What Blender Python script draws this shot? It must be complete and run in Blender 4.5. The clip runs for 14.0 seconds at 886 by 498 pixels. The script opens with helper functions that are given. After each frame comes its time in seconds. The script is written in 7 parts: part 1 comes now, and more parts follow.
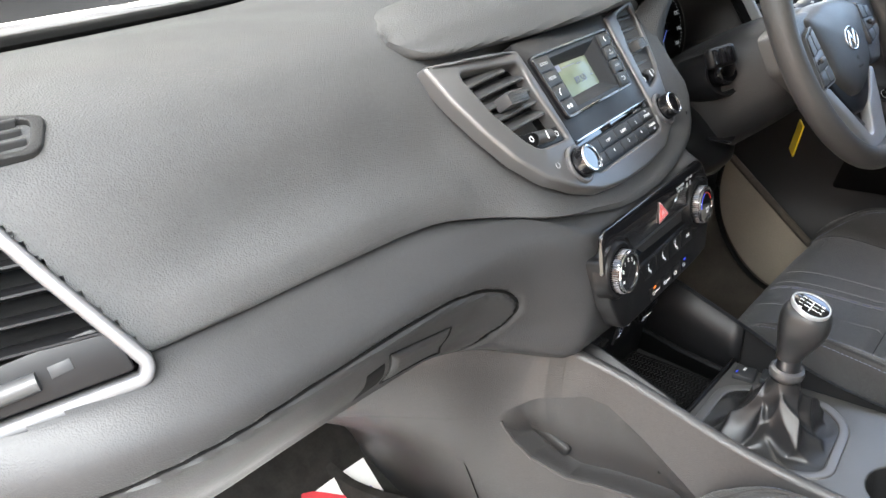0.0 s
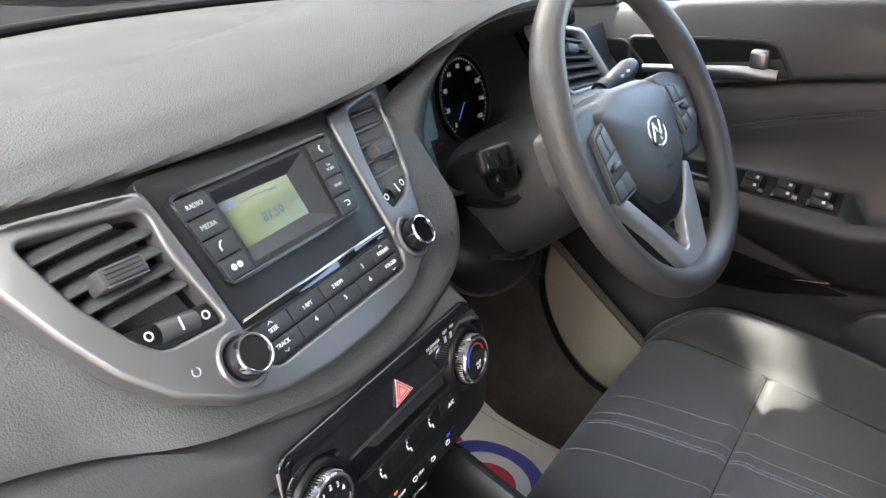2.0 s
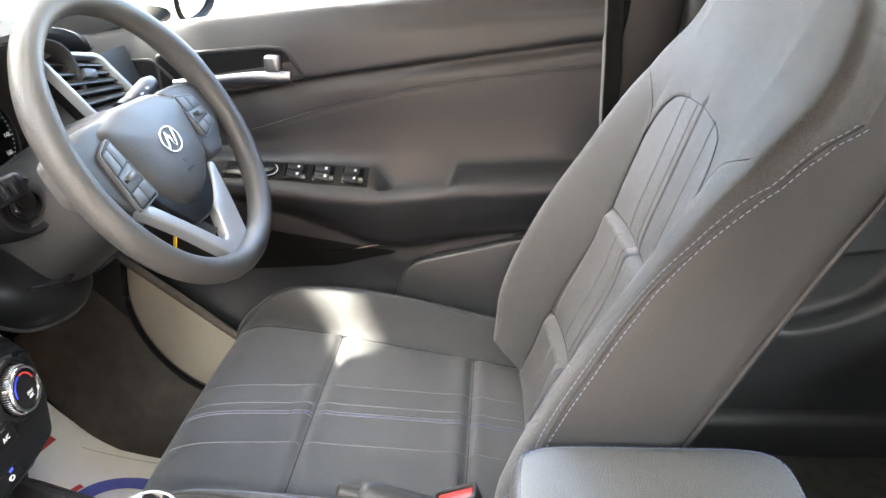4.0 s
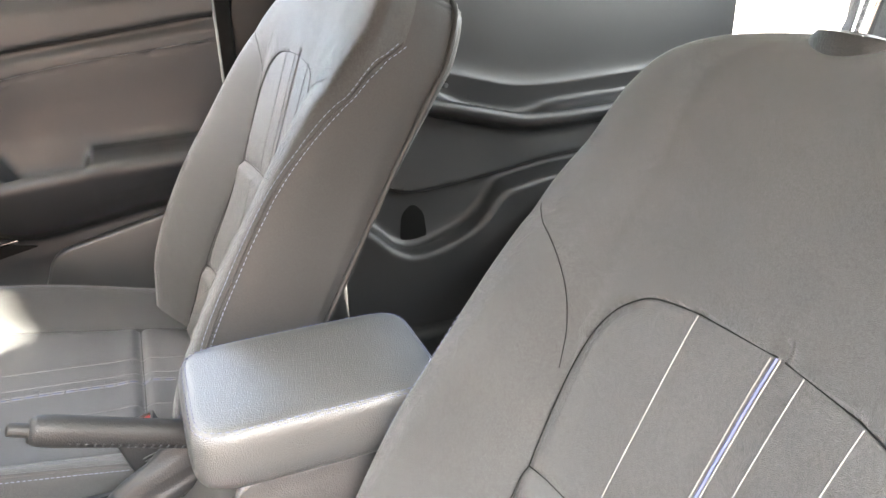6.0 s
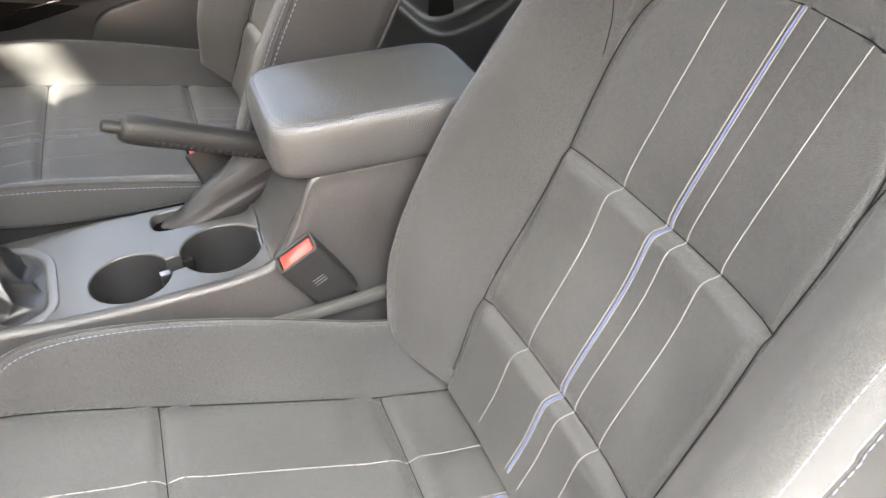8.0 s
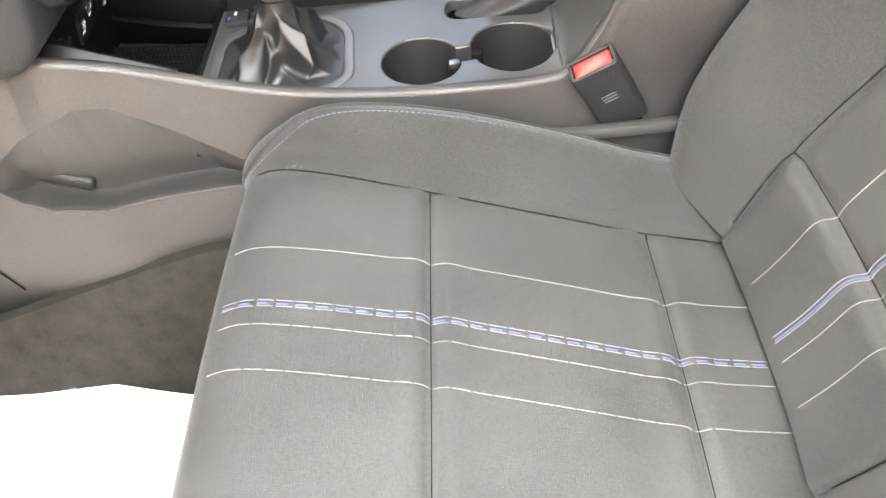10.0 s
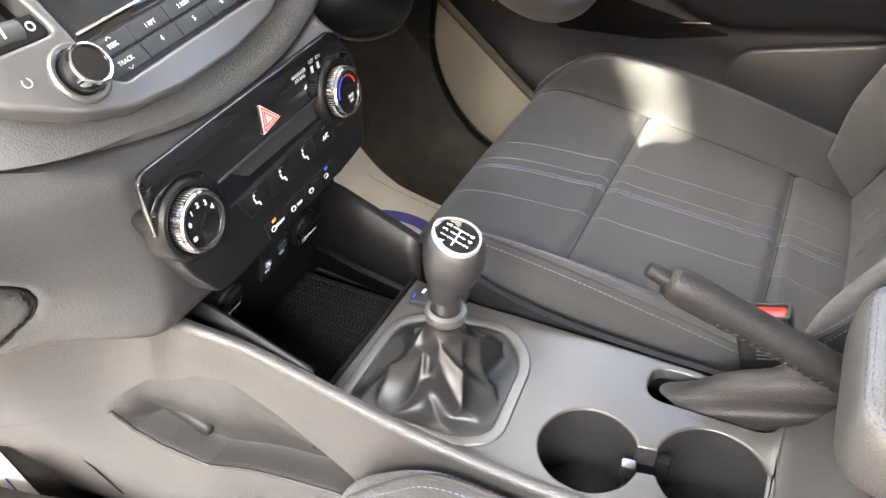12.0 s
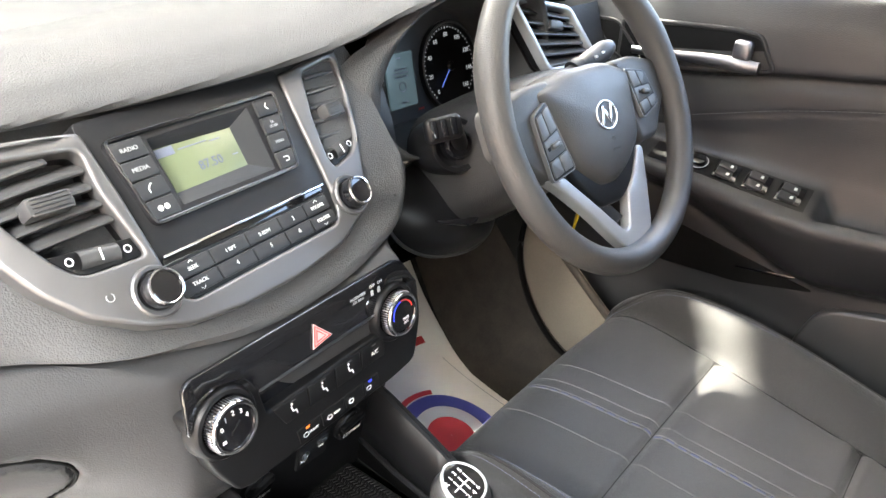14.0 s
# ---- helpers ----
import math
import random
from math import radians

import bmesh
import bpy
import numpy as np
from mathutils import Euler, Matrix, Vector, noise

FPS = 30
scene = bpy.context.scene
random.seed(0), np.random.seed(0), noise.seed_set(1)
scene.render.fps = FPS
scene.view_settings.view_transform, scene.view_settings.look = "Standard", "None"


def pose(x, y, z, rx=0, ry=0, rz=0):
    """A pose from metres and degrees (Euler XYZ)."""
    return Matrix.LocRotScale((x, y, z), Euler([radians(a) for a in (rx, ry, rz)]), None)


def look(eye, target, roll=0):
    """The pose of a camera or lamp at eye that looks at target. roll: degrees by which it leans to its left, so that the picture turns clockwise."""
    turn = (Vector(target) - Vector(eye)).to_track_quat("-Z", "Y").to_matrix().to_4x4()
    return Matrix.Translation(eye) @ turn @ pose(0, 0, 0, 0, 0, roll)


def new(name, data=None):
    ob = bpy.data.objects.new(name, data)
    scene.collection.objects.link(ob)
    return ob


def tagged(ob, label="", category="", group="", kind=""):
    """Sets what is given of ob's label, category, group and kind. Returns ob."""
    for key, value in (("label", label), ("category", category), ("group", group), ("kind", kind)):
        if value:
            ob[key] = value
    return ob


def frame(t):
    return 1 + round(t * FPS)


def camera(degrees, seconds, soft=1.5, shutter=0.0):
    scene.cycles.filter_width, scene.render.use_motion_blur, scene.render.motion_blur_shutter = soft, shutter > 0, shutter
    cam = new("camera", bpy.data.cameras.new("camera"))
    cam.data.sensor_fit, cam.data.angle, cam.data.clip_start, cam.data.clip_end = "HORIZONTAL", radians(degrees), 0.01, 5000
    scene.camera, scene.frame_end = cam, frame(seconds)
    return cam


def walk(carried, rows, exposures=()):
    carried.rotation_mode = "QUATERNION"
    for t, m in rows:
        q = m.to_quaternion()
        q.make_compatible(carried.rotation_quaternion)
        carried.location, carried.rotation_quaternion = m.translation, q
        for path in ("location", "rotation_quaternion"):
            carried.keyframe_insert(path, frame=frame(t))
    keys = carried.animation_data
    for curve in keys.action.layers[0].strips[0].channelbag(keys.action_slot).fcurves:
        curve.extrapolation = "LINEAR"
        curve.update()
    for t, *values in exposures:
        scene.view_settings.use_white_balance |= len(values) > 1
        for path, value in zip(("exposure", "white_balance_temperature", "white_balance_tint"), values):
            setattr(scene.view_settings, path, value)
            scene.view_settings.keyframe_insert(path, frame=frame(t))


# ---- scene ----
cam = camera(60.4, 14.0)
PATH = [
    (0, (-0.747, 0.01, 1.32), (0.591, 1.219, 0.452), -2.6),
    (0.5, (-0.586, 0.067, 1.315), (0.765, 1.258, 0.445), -1.7),
    (1, (-0.463, 0.074, 1.324), (0.915, 1.248, 0.473), -1.1),
    (1.5, (-0.415, 0.07, 1.328), (1.013, 1.195, 0.494), -1.0),
    (2, (-0.405, 0.037, 1.337), (1.109, 1.046, 0.506), -0.7),
    (2.5, (-0.412, 0.001, 1.341), (1.207, 0.84, 0.52), -0.9),
    (3, (-0.428, -0.04, 1.346), (1.286, 0.59, 0.53), -1.4),
    (3.5, (-0.441, -0.074, 1.344), (1.339, 0.34, 0.532), -2.0),
    (4, (-0.453, -0.099, 1.344), (1.366, 0.06, 0.529), -2.2),
    (4.2, (-0.46, -0.103, 1.34), (1.365, -0.063, 0.523), -2.1),
    (6.3, (-0.631, -0.121, 1.304), (1.026, -0.855, 0.456), -1.1),
    (6.5, (-0.641, -0.114, 1.307), (0.984, -0.883, 0.429), -0.7),
    (7, (-0.666, -0.093, 1.29), (0.936, -0.834, 0.35), -0.6),
    (7.5, (-0.691, -0.058, 1.27), (0.864, -0.738, 0.212), -0.5),
    (8, (-0.713, -0.033, 1.24), (0.793, -0.597, 0.051), -0.9),
    (8.5, (-0.738, -0.008, 1.211), (0.715, -0.437, -0.094), -1.4),
    (8.7, (-0.748, 0.0, 1.203), (0.679, -0.368, -0.15), -1.8),
    (10.8, (-0.559, 0.049, 1.203), (0.787, 0.342, -0.247), -3.6),
    (11, (-0.516, 0.06, 1.213), (0.841, 0.414, -0.213), -3.2),
    (11.5, (-0.452, 0.035, 1.238), (0.932, 0.583, -0.097), -2.8),
    (12, (-0.417, -0.019, 1.272), (0.973, 0.692, 0.021), -1.3),
    (12.5, (-0.392, -0.06, 1.292), (0.992, 0.79, 0.126), 0.2),
    (13, (-0.373, -0.068, 1.317), (1.01, 0.887, 0.234), 1.6),
    (13.5, (-0.369, -0.072, 1.343), (1.025, 0.956, 0.342), 2.6),
    (14, (-0.378, -0.072, 1.361), (1.033, 1.0, 0.435), 2.9),
]
EXPOSURE = [(0, 3.75, 6350, 4), (1, 3.9, 6350, 4), (2, 3.95, 6300, 4), (2.5, 4.05, 6300, 4), (3, 4.4, 6350, 4), (4, 4.9, 6450, 4), (6.5, 4.95, 6650, 5), (7.5, 4.62, 6700, 5), (8.5, 4.32, 6800, 5), (11, 4.4, 6850, 6), (11.5, 4.5, 6850, 6), (12.5, 4.8, 6750, 6), (14, 4.65, 6600, 5)]
walk(cam, [(t, look(eye, target, roll)) for t, eye, target, roll in PATH], EXPOSURE)

# ---- light ----
world = bpy.data.worlds.new("sky")
scene.world = world
world.use_nodes = True
wn = world.node_tree.nodes
sky = wn.new("ShaderNodeTexSky")
sky.sky_type = "NISHITA"
sky.sun_disc = False
SUN_DIR = Vector((0.15, 0.70, 1.0)).normalized()
sky.sun_elevation = math.asin(SUN_DIR.z)
sky.sun_rotation = math.atan2(SUN_DIR.x, SUN_DIR.y)
sky.air_density, sky.dust_density, sky.ozone_density = 1.0, 5.0, 1.0
wn["Background"].inputs["Strength"].default_value = 0.15
world.node_tree.links.new(sky.outputs[0], wn["Background"].inputs["Color"])
sun = new("sun", bpy.data.lights.new("sun", "SUN"))
sun.data.energy, sun.data.angle, sun.data.color = 4.2, radians(0.6), (1.0, 0.93, 0.82)
sun.matrix_world = look(SUN_DIR * 30, (0, 0, 0))
# added area lamp outside the open passenger door, standing in for its daylight
door_light = new("door_fill_light", bpy.data.lights.new("door_fill_light", "AREA"))
door_light.data.shape, door_light.data.size, door_light.data.size_y = "RECTANGLE", 1.2, 0.7
door_light.data.energy, door_light.data.color = 13.5, (1.0, 0.97, 0.945)
door_light.matrix_world = look((-1.08, -0.26, 1.92), (0.0, 0.06, 0.72))
# added fill lamp inside the rear screen, brightens the dash face
rear_light = new("rear_fill_light", bpy.data.lights.new("rear_fill_light", "AREA"))
rear_light.data.shape, rear_light.data.size, rear_light.data.size_y = "RECTANGLE", 1.15, 0.34
rear_light.data.energy, rear_light.data.color = 1.3, (0.95, 0.98, 1.0)
rear_light.matrix_world = look((0.0, -1.58, 1.30), (0.0, 0.4, 1.12))

# ---- mesh tools ----
def V(*p):
    return Vector(p)


def thing(name, at, label, category, group="", kind=""):
    ob = new(name)
    ob.empty_display_size = 0.05
    ob.location = at
    return tagged(ob, label, category, group, kind)


def base_of(ob):
    return Matrix.Translation(ob.location) if ob.parent is None else Matrix.Identity(4)


def link_mesh(name, me, material, parent=None, label="", smooth=True, sharp=40):
    if material is not None:
        me.materials.clear()
        me.materials.append(material)
    if smooth:
        me.polygons.foreach_set("use_smooth", [True] * len(me.polygons))
        if sharp:
            me.set_sharp_from_angle(angle=radians(sharp))
    ob = new(name, me)
    if parent is not None:
        ob.parent = parent
        ob.matrix_parent_inverse = base_of(parent).inverted()
    if label:
        ob["label"] = label
    return ob


def part(name, bm, material, parent=None, label="", smooth=True, sharp=40):
    """One bmesh, in world places, as one mesh object under a thing or a part."""
    me = bpy.data.meshes.new(name)
    bmesh.ops.recalc_face_normals(bm, faces=bm.faces[:])
    bm.to_mesh(me)
    bm.free()
    return link_mesh(name, me, material, parent, label, smooth, sharp)


def structure(name, bm, material, label, smooth=True, sharp=40):
    return tagged(part(name, bm, material, None, "", smooth, sharp), label, kind="structure")


def add_mod(ob, kind, **kw):
    m = ob.modifiers.new(kind.lower(), kind)
    for k, v in kw.items():
        setattr(m, k, v)
    return ob


def curve(pts, n):
    """Catmull-Rom through points of any dimension, n samples."""
    p = np.array(pts, float)
    p = np.vstack([2 * p[0] - p[1], p, 2 * p[-1] - p[-2]])
    d = np.r_[0, np.cumsum(np.linalg.norm(np.diff(p[1:-1], axis=0), axis=1))]
    t = np.linspace(0, d[-1], n)
    i = np.clip(np.searchsorted(d, t, "right") - 1, 0, len(d) - 2)
    u = ((t - d[i]) / np.maximum(d[i + 1] - d[i], 1e-9))[:, None]
    a, b, c, e = p[i], p[i + 1], p[i + 2], p[i + 3]
    return 0.5 * (2 * b + (c - a) * u + (2 * a - 5 * b + 4 * c - e) * u**2 + (3 * b - a - 3 * c + e) * u**3)


def ramp(x, xs, ys):
    """Smooth monotone-looking interpolation of numbers or rows."""
    xs, ys = np.array(xs, float), np.array(ys, float)
    x = np.clip(x, xs[0], xs[-1])
    i = int(np.clip(np.searchsorted(xs, x, "right") - 1, 0, len(xs) - 2))
    u = (x - xs[i]) / (xs[i + 1] - xs[i])

    def slope(k):
        if k == 0:
            return (ys[1] - ys[0]) / (xs[1] - xs[0])
        if k == len(xs) - 1:
            return (ys[-1] - ys[-2]) / (xs[-1] - xs[-2])
        return (ys[k + 1] - ys[k - 1]) / (xs[k + 1] - xs[k - 1])

    h = xs[i + 1] - xs[i]
    return (2 * u**3 - 3 * u**2 + 1) * ys[i] + (u**3 - 2 * u**2 + u) * h * slope(i) + (3 * u**2 - 2 * u**3) * ys[i + 1] + (u**3 - u**2) * h * slope(i + 1)


def grid(rows, closed_u=False, closed_v=False, cap_u=False, keep=None):
    """A sheet through rows of points. closed_u: each row is a ring; closed_v: the last row meets the first. cap_u: fill the end rings."""
    bm = bmesh.new()
    vs = [[bm.verts.new(p) for p in row] for row in rows]
    nr, nc = len(vs), len(vs[0])
    for i in range(nr if closed_v else nr - 1):
        a, b = vs[i], vs[(i + 1) % nr]
        for j in range(nc if closed_u else nc - 1):
            if keep is None or keep(i, j):
                k = (j + 1) % nc
                bm.faces.new((a[j], a[k], b[k], b[j]))
    if cap_u:
        for row in (vs[0], vs[-1]):
            bm.faces.new(row)
    if keep is not None:
        bmesh.ops.delete(bm, geom=[v for v in bm.verts if not v.link_faces], context="VERTS")
    return bm


def join(*bms):
    """Joins bmeshes into the first."""
    out = bms[0]
    for b in bms[1:]:
        me = bpy.data.meshes.new("tmp")
        b.to_mesh(me)
        b.free()
        out.from_mesh(me)
        bpy.data.meshes.remove(me)
    return out


def moved(bm, m):
    bmesh.ops.transform(bm, matrix=m, verts=bm.verts[:])
    return bm


def rbox(sx, sy, sz, r=0.003, seg=2, m=None):
    """A box with rounded edges, centred at the origin."""
    bm = bmesh.new()
    bmesh.ops.create_cube(bm, size=1)
    bmesh.ops.scale(bm, vec=(sx, sy, sz), verts=bm.verts[:])
    r = min(r, 0.49 * min(sx, sy, sz))
    bmesh.ops.bevel(bm, geom=bm.edges[:], offset=r, segments=seg, profile=0.5, affect="EDGES")
    return moved(bm, m) if m is not None else bm


def tube(pts, r, n=8, closed=False, flat=1.0, up=(0, 0, 1)):
    """A round bar along a line; r is one radius or one a point; flat squeezes it along up."""
    p = np.array(pts, float)
    rows = []
    for i in range(len(p)):
        a, b = (p[i - 1], p[(i + 1) % len(p)]) if closed else (p[max(i - 1, 0)], p[min(i + 1, len(p) - 1)])
        t = Vector(b - a).normalized()
        s = t.cross(Vector(up))
        s = s.normalized() if s.length > 1e-6 else t.orthogonal().normalized()
        w = s.cross(t)
        ri = float(r[i]) if np.ndim(r) else r
        rows.append([Vector(p[i]) + ri * (math.cos(k) * s + flat * math.sin(k) * w) for k in np.linspace(0, 2 * math.pi, n, endpoint=False)])
    return grid(rows, closed_u=True, closed_v=closed, cap_u=not closed)


def lathe(profile, n=32, m=None):
    """A turned shape: (radius, height) pairs about z."""
    rows = [[V(r * math.cos(a), r * math.sin(a), z) for a in np.linspace(0, 2 * math.pi, n, endpoint=False)] for r, z in profile]
    bm = grid(rows, closed_u=True, cap_u=min(profile[0][0], profile[-1][0]) < 0.002)
    return moved(bm, m) if m is not None else bm


def offset2(loop, d):
    """Shifts a counter-clockwise outline inwards by d."""
    p = np.array(loop, float)
    a, b = np.roll(p, 1, 0), np.roll(p, -1, 0)
    e1, e2 = p - a, b - p
    e1 /= np.linalg.norm(e1, axis=1)[:, None] + 1e-12
    e2 /= np.linalg.norm(e2, axis=1)[:, None] + 1e-12
    n1, n2 = np.c_[-e1[:, 1], e1[:, 0]], np.c_[-e2[:, 1], e2[:, 0]]
    n = n1 + n2
    n /= np.maximum((n * n).sum(1)[:, None] / 2, 0.5)
    return p + d * n


def ccw(loop):
    p = np.array(loop, float)
    x, y = p.T
    return p if (x * np.roll(y, -1) - np.roll(x, -1) * y).sum() > 0 else p[::-1]


def soft_loop(pts, r=0.01, seg=4):
    """An outline with its corners rounded."""
    p = np.array(pts, float)
    out = []
    for i in range(len(p)):
        a, b, c = p[i - 1], p[i], p[(i + 1) % len(p)]
        la, lc = np.linalg.norm(a - b), np.linalg.norm(c - b)
        k = min(r, 0.45 * la, 0.45 * lc)
        s, e = b + (a - b) / la * k, b + (c - b) / lc * k
        for t in np.linspace(0, 1, seg + 1):
            out.append((1 - t) ** 2 * s + 2 * t * (1 - t) * b + t * t * e)
    return np.array(out)


def dense(loop, step):
    p = np.array(loop, float)
    out = []
    for a, b in zip(p, np.roll(p, -1, 0)):
        n = max(1, int(np.ceil(np.linalg.norm(b - a) / step)))
        out += [a + (b - a) * k / n for k in range(n)]
    return np.array(out)


def plate(outer, holes, depth, r, put, seg=3):
    """A plate with rounded rims, its face at w = 0 and its back at w = -depth; put(u, v, w) lays it into the world."""
    bm = bmesh.new()
    tops = []
    for loop, sign in [(ccw(outer), 1)] + [(ccw(h), -1) for h in holes]:
        rings = []
        for k in range(seg + 1):
            a = math.pi / 2 * k / seg
            q = offset2(loop, sign * r * (1 - math.sin(a)))
            rings.append([bm.verts.new(put(u, v, -r * (1 - math.cos(a)))) for u, v in q])
        rings.append([bm.verts.new(put(u, v, -depth)) for u, v in loop])
        n = len(loop)
        for a, b in zip(rings, rings[1:]):
            for j in range(n):
                bm.faces.new((a[j], a[(j + 1) % n], b[(j + 1) % n], b[j]))
        tops.append(rings[0])
    edges = [bm.edges.get((t[j], t[(j + 1) % len(t)])) for t in tops for j in range(len(t))]
    bmesh.ops.triangle_fill(bm, use_beauty=True, use_dissolve=False, edges=edges)
    return bm


class Face:
    """A flat working frame: origin, yaw about z and tilt back from upright."""

    def __init__(self, o, yaw, tilt):
        a, b = radians(yaw), radians(tilt)
        self.o = Vector(o)
        self.x = V(math.cos(a), math.sin(a), 0)
        self.y = V(-math.sin(a) * math.sin(b), math.cos(a) * math.sin(b), math.cos(b))
        self.n = self.x.cross(self.y)

    def __call__(self, u, v, w=0.0):
        return self.o + float(u) * self.x + float(v) * self.y + float(w) * self.n

    def m(self, u, v, w=0.0, spin=0.0):
        r = Matrix((self.x, self.y, self.n)).transposed().to_4x4()
        return Matrix.Translation(self(u, v, w)) @ r @ Matrix.Rotation(radians(spin), 4, "Z")


def letters(text, size, m, material, parent, name="lettering", depth=0.0002, label=""):
    """Words with the built-in font, centred, turned into a mesh."""
    cu = bpy.data.curves.new("text", "FONT")
    cu.body, cu.size, cu.align_x, cu.align_y, cu.extrude = text, size, "CENTER", "CENTER", depth
    cu.resolution_u = 2
    ob = bpy.data.objects.new("text", cu)
    me = bpy.data.meshes.new_from_object(ob)
    bpy.data.objects.remove(ob)
    bpy.data.curves.remove(cu)
    me.transform(m)
    return link_mesh(name, me, material, parent, label, smooth=False)


def roundrect(a, n):
    """Ring of a rounded rectangle with half sides 1, superellipse."""
    out = []
    for t in np.linspace(0, 2 * math.pi, n, endpoint=False):
        c, s = math.cos(t), math.sin(t)
        k = (abs(c) ** a + abs(s) ** a) ** (-1 / a)
        out.append((k * c, k * s))
    return out



# ---- materials ----
def material(name, color, rough=0.5, metal=0.0, spec=0.5, grain=0.0, scale=900.0, kind="leather", vary=0.12, blotch=9.0, coat=0.0, rough_vary=0.08, sheen=0.0, stretch=(1, 1, 1), speck=0.4, relief=0.0006):
    """A surface with large-scale variation and a fine relief at real size."""
    m = bpy.data.materials.new(name)
    m.use_nodes = True
    nt = m.node_tree
    n, ln = nt.nodes, nt.links.new
    p = n["Principled BSDF"]
    p.inputs["Metallic"].default_value = metal
    p.inputs["Specular IOR Level"].default_value = spec
    p.inputs["Coat Weight"].default_value = coat
    p.inputs["Coat Roughness"].default_value = 0.05
    p.inputs["Sheen Weight"].default_value = sheen
    p.inputs["Sheen Roughness"].default_value = 0.4
    geo = n.new("ShaderNodeNewGeometry")
    mp = n.new("ShaderNodeMapping")
    mp.inputs["Scale"].default_value = stretch
    ln(geo.outputs["Position"], mp.inputs["Vector"])
    big = n.new("ShaderNodeTexNoise")
    big.inputs["Scale"].default_value, big.inputs["Detail"].default_value = blotch, 5
    ln(mp.outputs[0], big.inputs["Vector"])
    fine = n.new("ShaderNodeTexNoise")
    fine.inputs["Scale"].default_value, fine.inputs["Detail"].default_value = scale * 0.35, 3
    ln(mp.outputs[0], fine.inputs["Vector"])
    mix = n.new("ShaderNodeMath")
    mix.operation = "MULTIPLY_ADD"
    mix.inputs[1].default_value = speck
    ln(fine.outputs["Fac"], mix.inputs[0])
    ln(big.outputs["Fac"], mix.inputs[2])
    cr = n.new("ShaderNodeMapRange")
    cr.inputs["From Min"].default_value, cr.inputs["From Max"].default_value = 0.5 + 0.5 * speck - 0.35, 0.5 + 0.5 * speck + 0.35
    cr.inputs["To Min"].default_value, cr.inputs["To Max"].default_value = 1 - vary, 1 + vary
    ln(mix.outputs[0], cr.inputs["Value"])
    col = n.new("ShaderNodeVectorMath")
    col.operation = "SCALE"
    col.inputs[0].default_value = color
    ln(cr.outputs[0], col.inputs["Scale"])
    ln(col.outputs[0], p.inputs["Base Color"])
    rr = n.new("ShaderNodeMapRange")
    rr.inputs["From Min"].default_value, rr.inputs["From Max"].default_value = 0.3, 0.7
    rr.inputs["To Min"].default_value, rr.inputs["To Max"].default_value = max(rough - rough_vary, 0.02), min(rough + rough_vary, 1)
    ln(big.outputs["Fac"], rr.inputs["Value"])
    ln(rr.outputs[0], p.inputs["Roughness"])
    if grain:
        if kind == "leather":
            tex = n.new("ShaderNodeTexVoronoi")
            tex.feature = "SMOOTH_F1"
            tex.inputs["Scale"].default_value = scale
            tex.inputs["Randomness"].default_value = 1.0
            warp = n.new("ShaderNodeVectorMath")
            warp.operation = "MULTIPLY_ADD"
            warp.inputs[1].default_value = (0.0011, 0.0011, 0.0011)
            ln(fine.outputs["Color"], warp.inputs[0])
            ln(mp.outputs[0], warp.inputs[2])
            ln(warp.outputs[0], tex.inputs["Vector"])
            height = tex.outputs["Distance"]
        elif kind == "weave":
            a = n.new("ShaderNodeTexWave")
            a.inputs["Scale"].default_value = scale * 0.5
            a.inputs["Distortion"].default_value = 1.2
            a.inputs["Detail"].default_value = 1
            a.bands_direction = "DIAGONAL"
            ln(mp.outputs[0], a.inputs["Vector"])
            f2 = n.new("ShaderNodeTexNoise")
            f2.inputs["Scale"].default_value, f2.inputs["Detail"].default_value = scale * 1.3, 2
            ln(mp.outputs[0], f2.inputs["Vector"])
            ad = n.new("ShaderNodeMath")
            ad.operation = "ADD"
            ln(a.outputs["Fac"], ad.inputs[0])
            ln(f2.outputs["Fac"], ad.inputs[1])
            height = ad.outputs[0]
        else:
            tex = n.new("ShaderNodeTexNoise")
            tex.inputs["Scale"].default_value, tex.inputs["Detail"].default_value = scale, 4
            ln(mp.outputs[0], tex.inputs["Vector"])
            height = tex.outputs["Fac"]
        bump = n.new("ShaderNodeBump")
        bump.inputs["Strength"].default_value = grain
        bump.inputs["Distance"].default_value = relief
        ln(height, bump.inputs["Height"])
        ln(bump.outputs[0], p.inputs["Normal"])
    return m


def plain(name, color, rough=0.4, metal=0.0, emit=0.0, spec=0.5):
    m = bpy.data.materials.new(name)
    m.use_nodes = True
    p = m.node_tree.nodes["Principled BSDF"]
    p.inputs["Base Color"].default_value = (*color, 1)
    p.inputs["Roughness"].default_value = rough
    p.inputs["Metallic"].default_value = metal
    p.inputs["Specular IOR Level"].default_value = spec
    if emit:
        p.inputs["Emission Color"].default_value = (*color, 1)
        p.inputs["Emission Strength"].default_value = emit
    return m


def glass(name, tint=(0.95, 0.97, 0.96), rough=0.0):
    m = bpy.data.materials.new(name)
    m.use_nodes = True
    n, ln = m.node_tree.nodes, m.node_tree.links.new
    t = n.new("ShaderNodeBsdfTransparent")
    t.inputs["Color"].default_value = (*tint, 1)
    g = n.new("ShaderNodeBsdfGlossy")
    g.inputs["Roughness"].default_value = rough
    f = n.new("ShaderNodeFresnel")
    f.inputs["IOR"].default_value = 1.45
    x = n.new("ShaderNodeMixShader")
    ln(f.outputs[0], x.inputs[0])
    ln(t.outputs[0], x.inputs[1])
    ln(g.outputs[0], x.inputs[2])
    ln(x.outputs[0], n["Material Output"].inputs["Surface"])
    return m


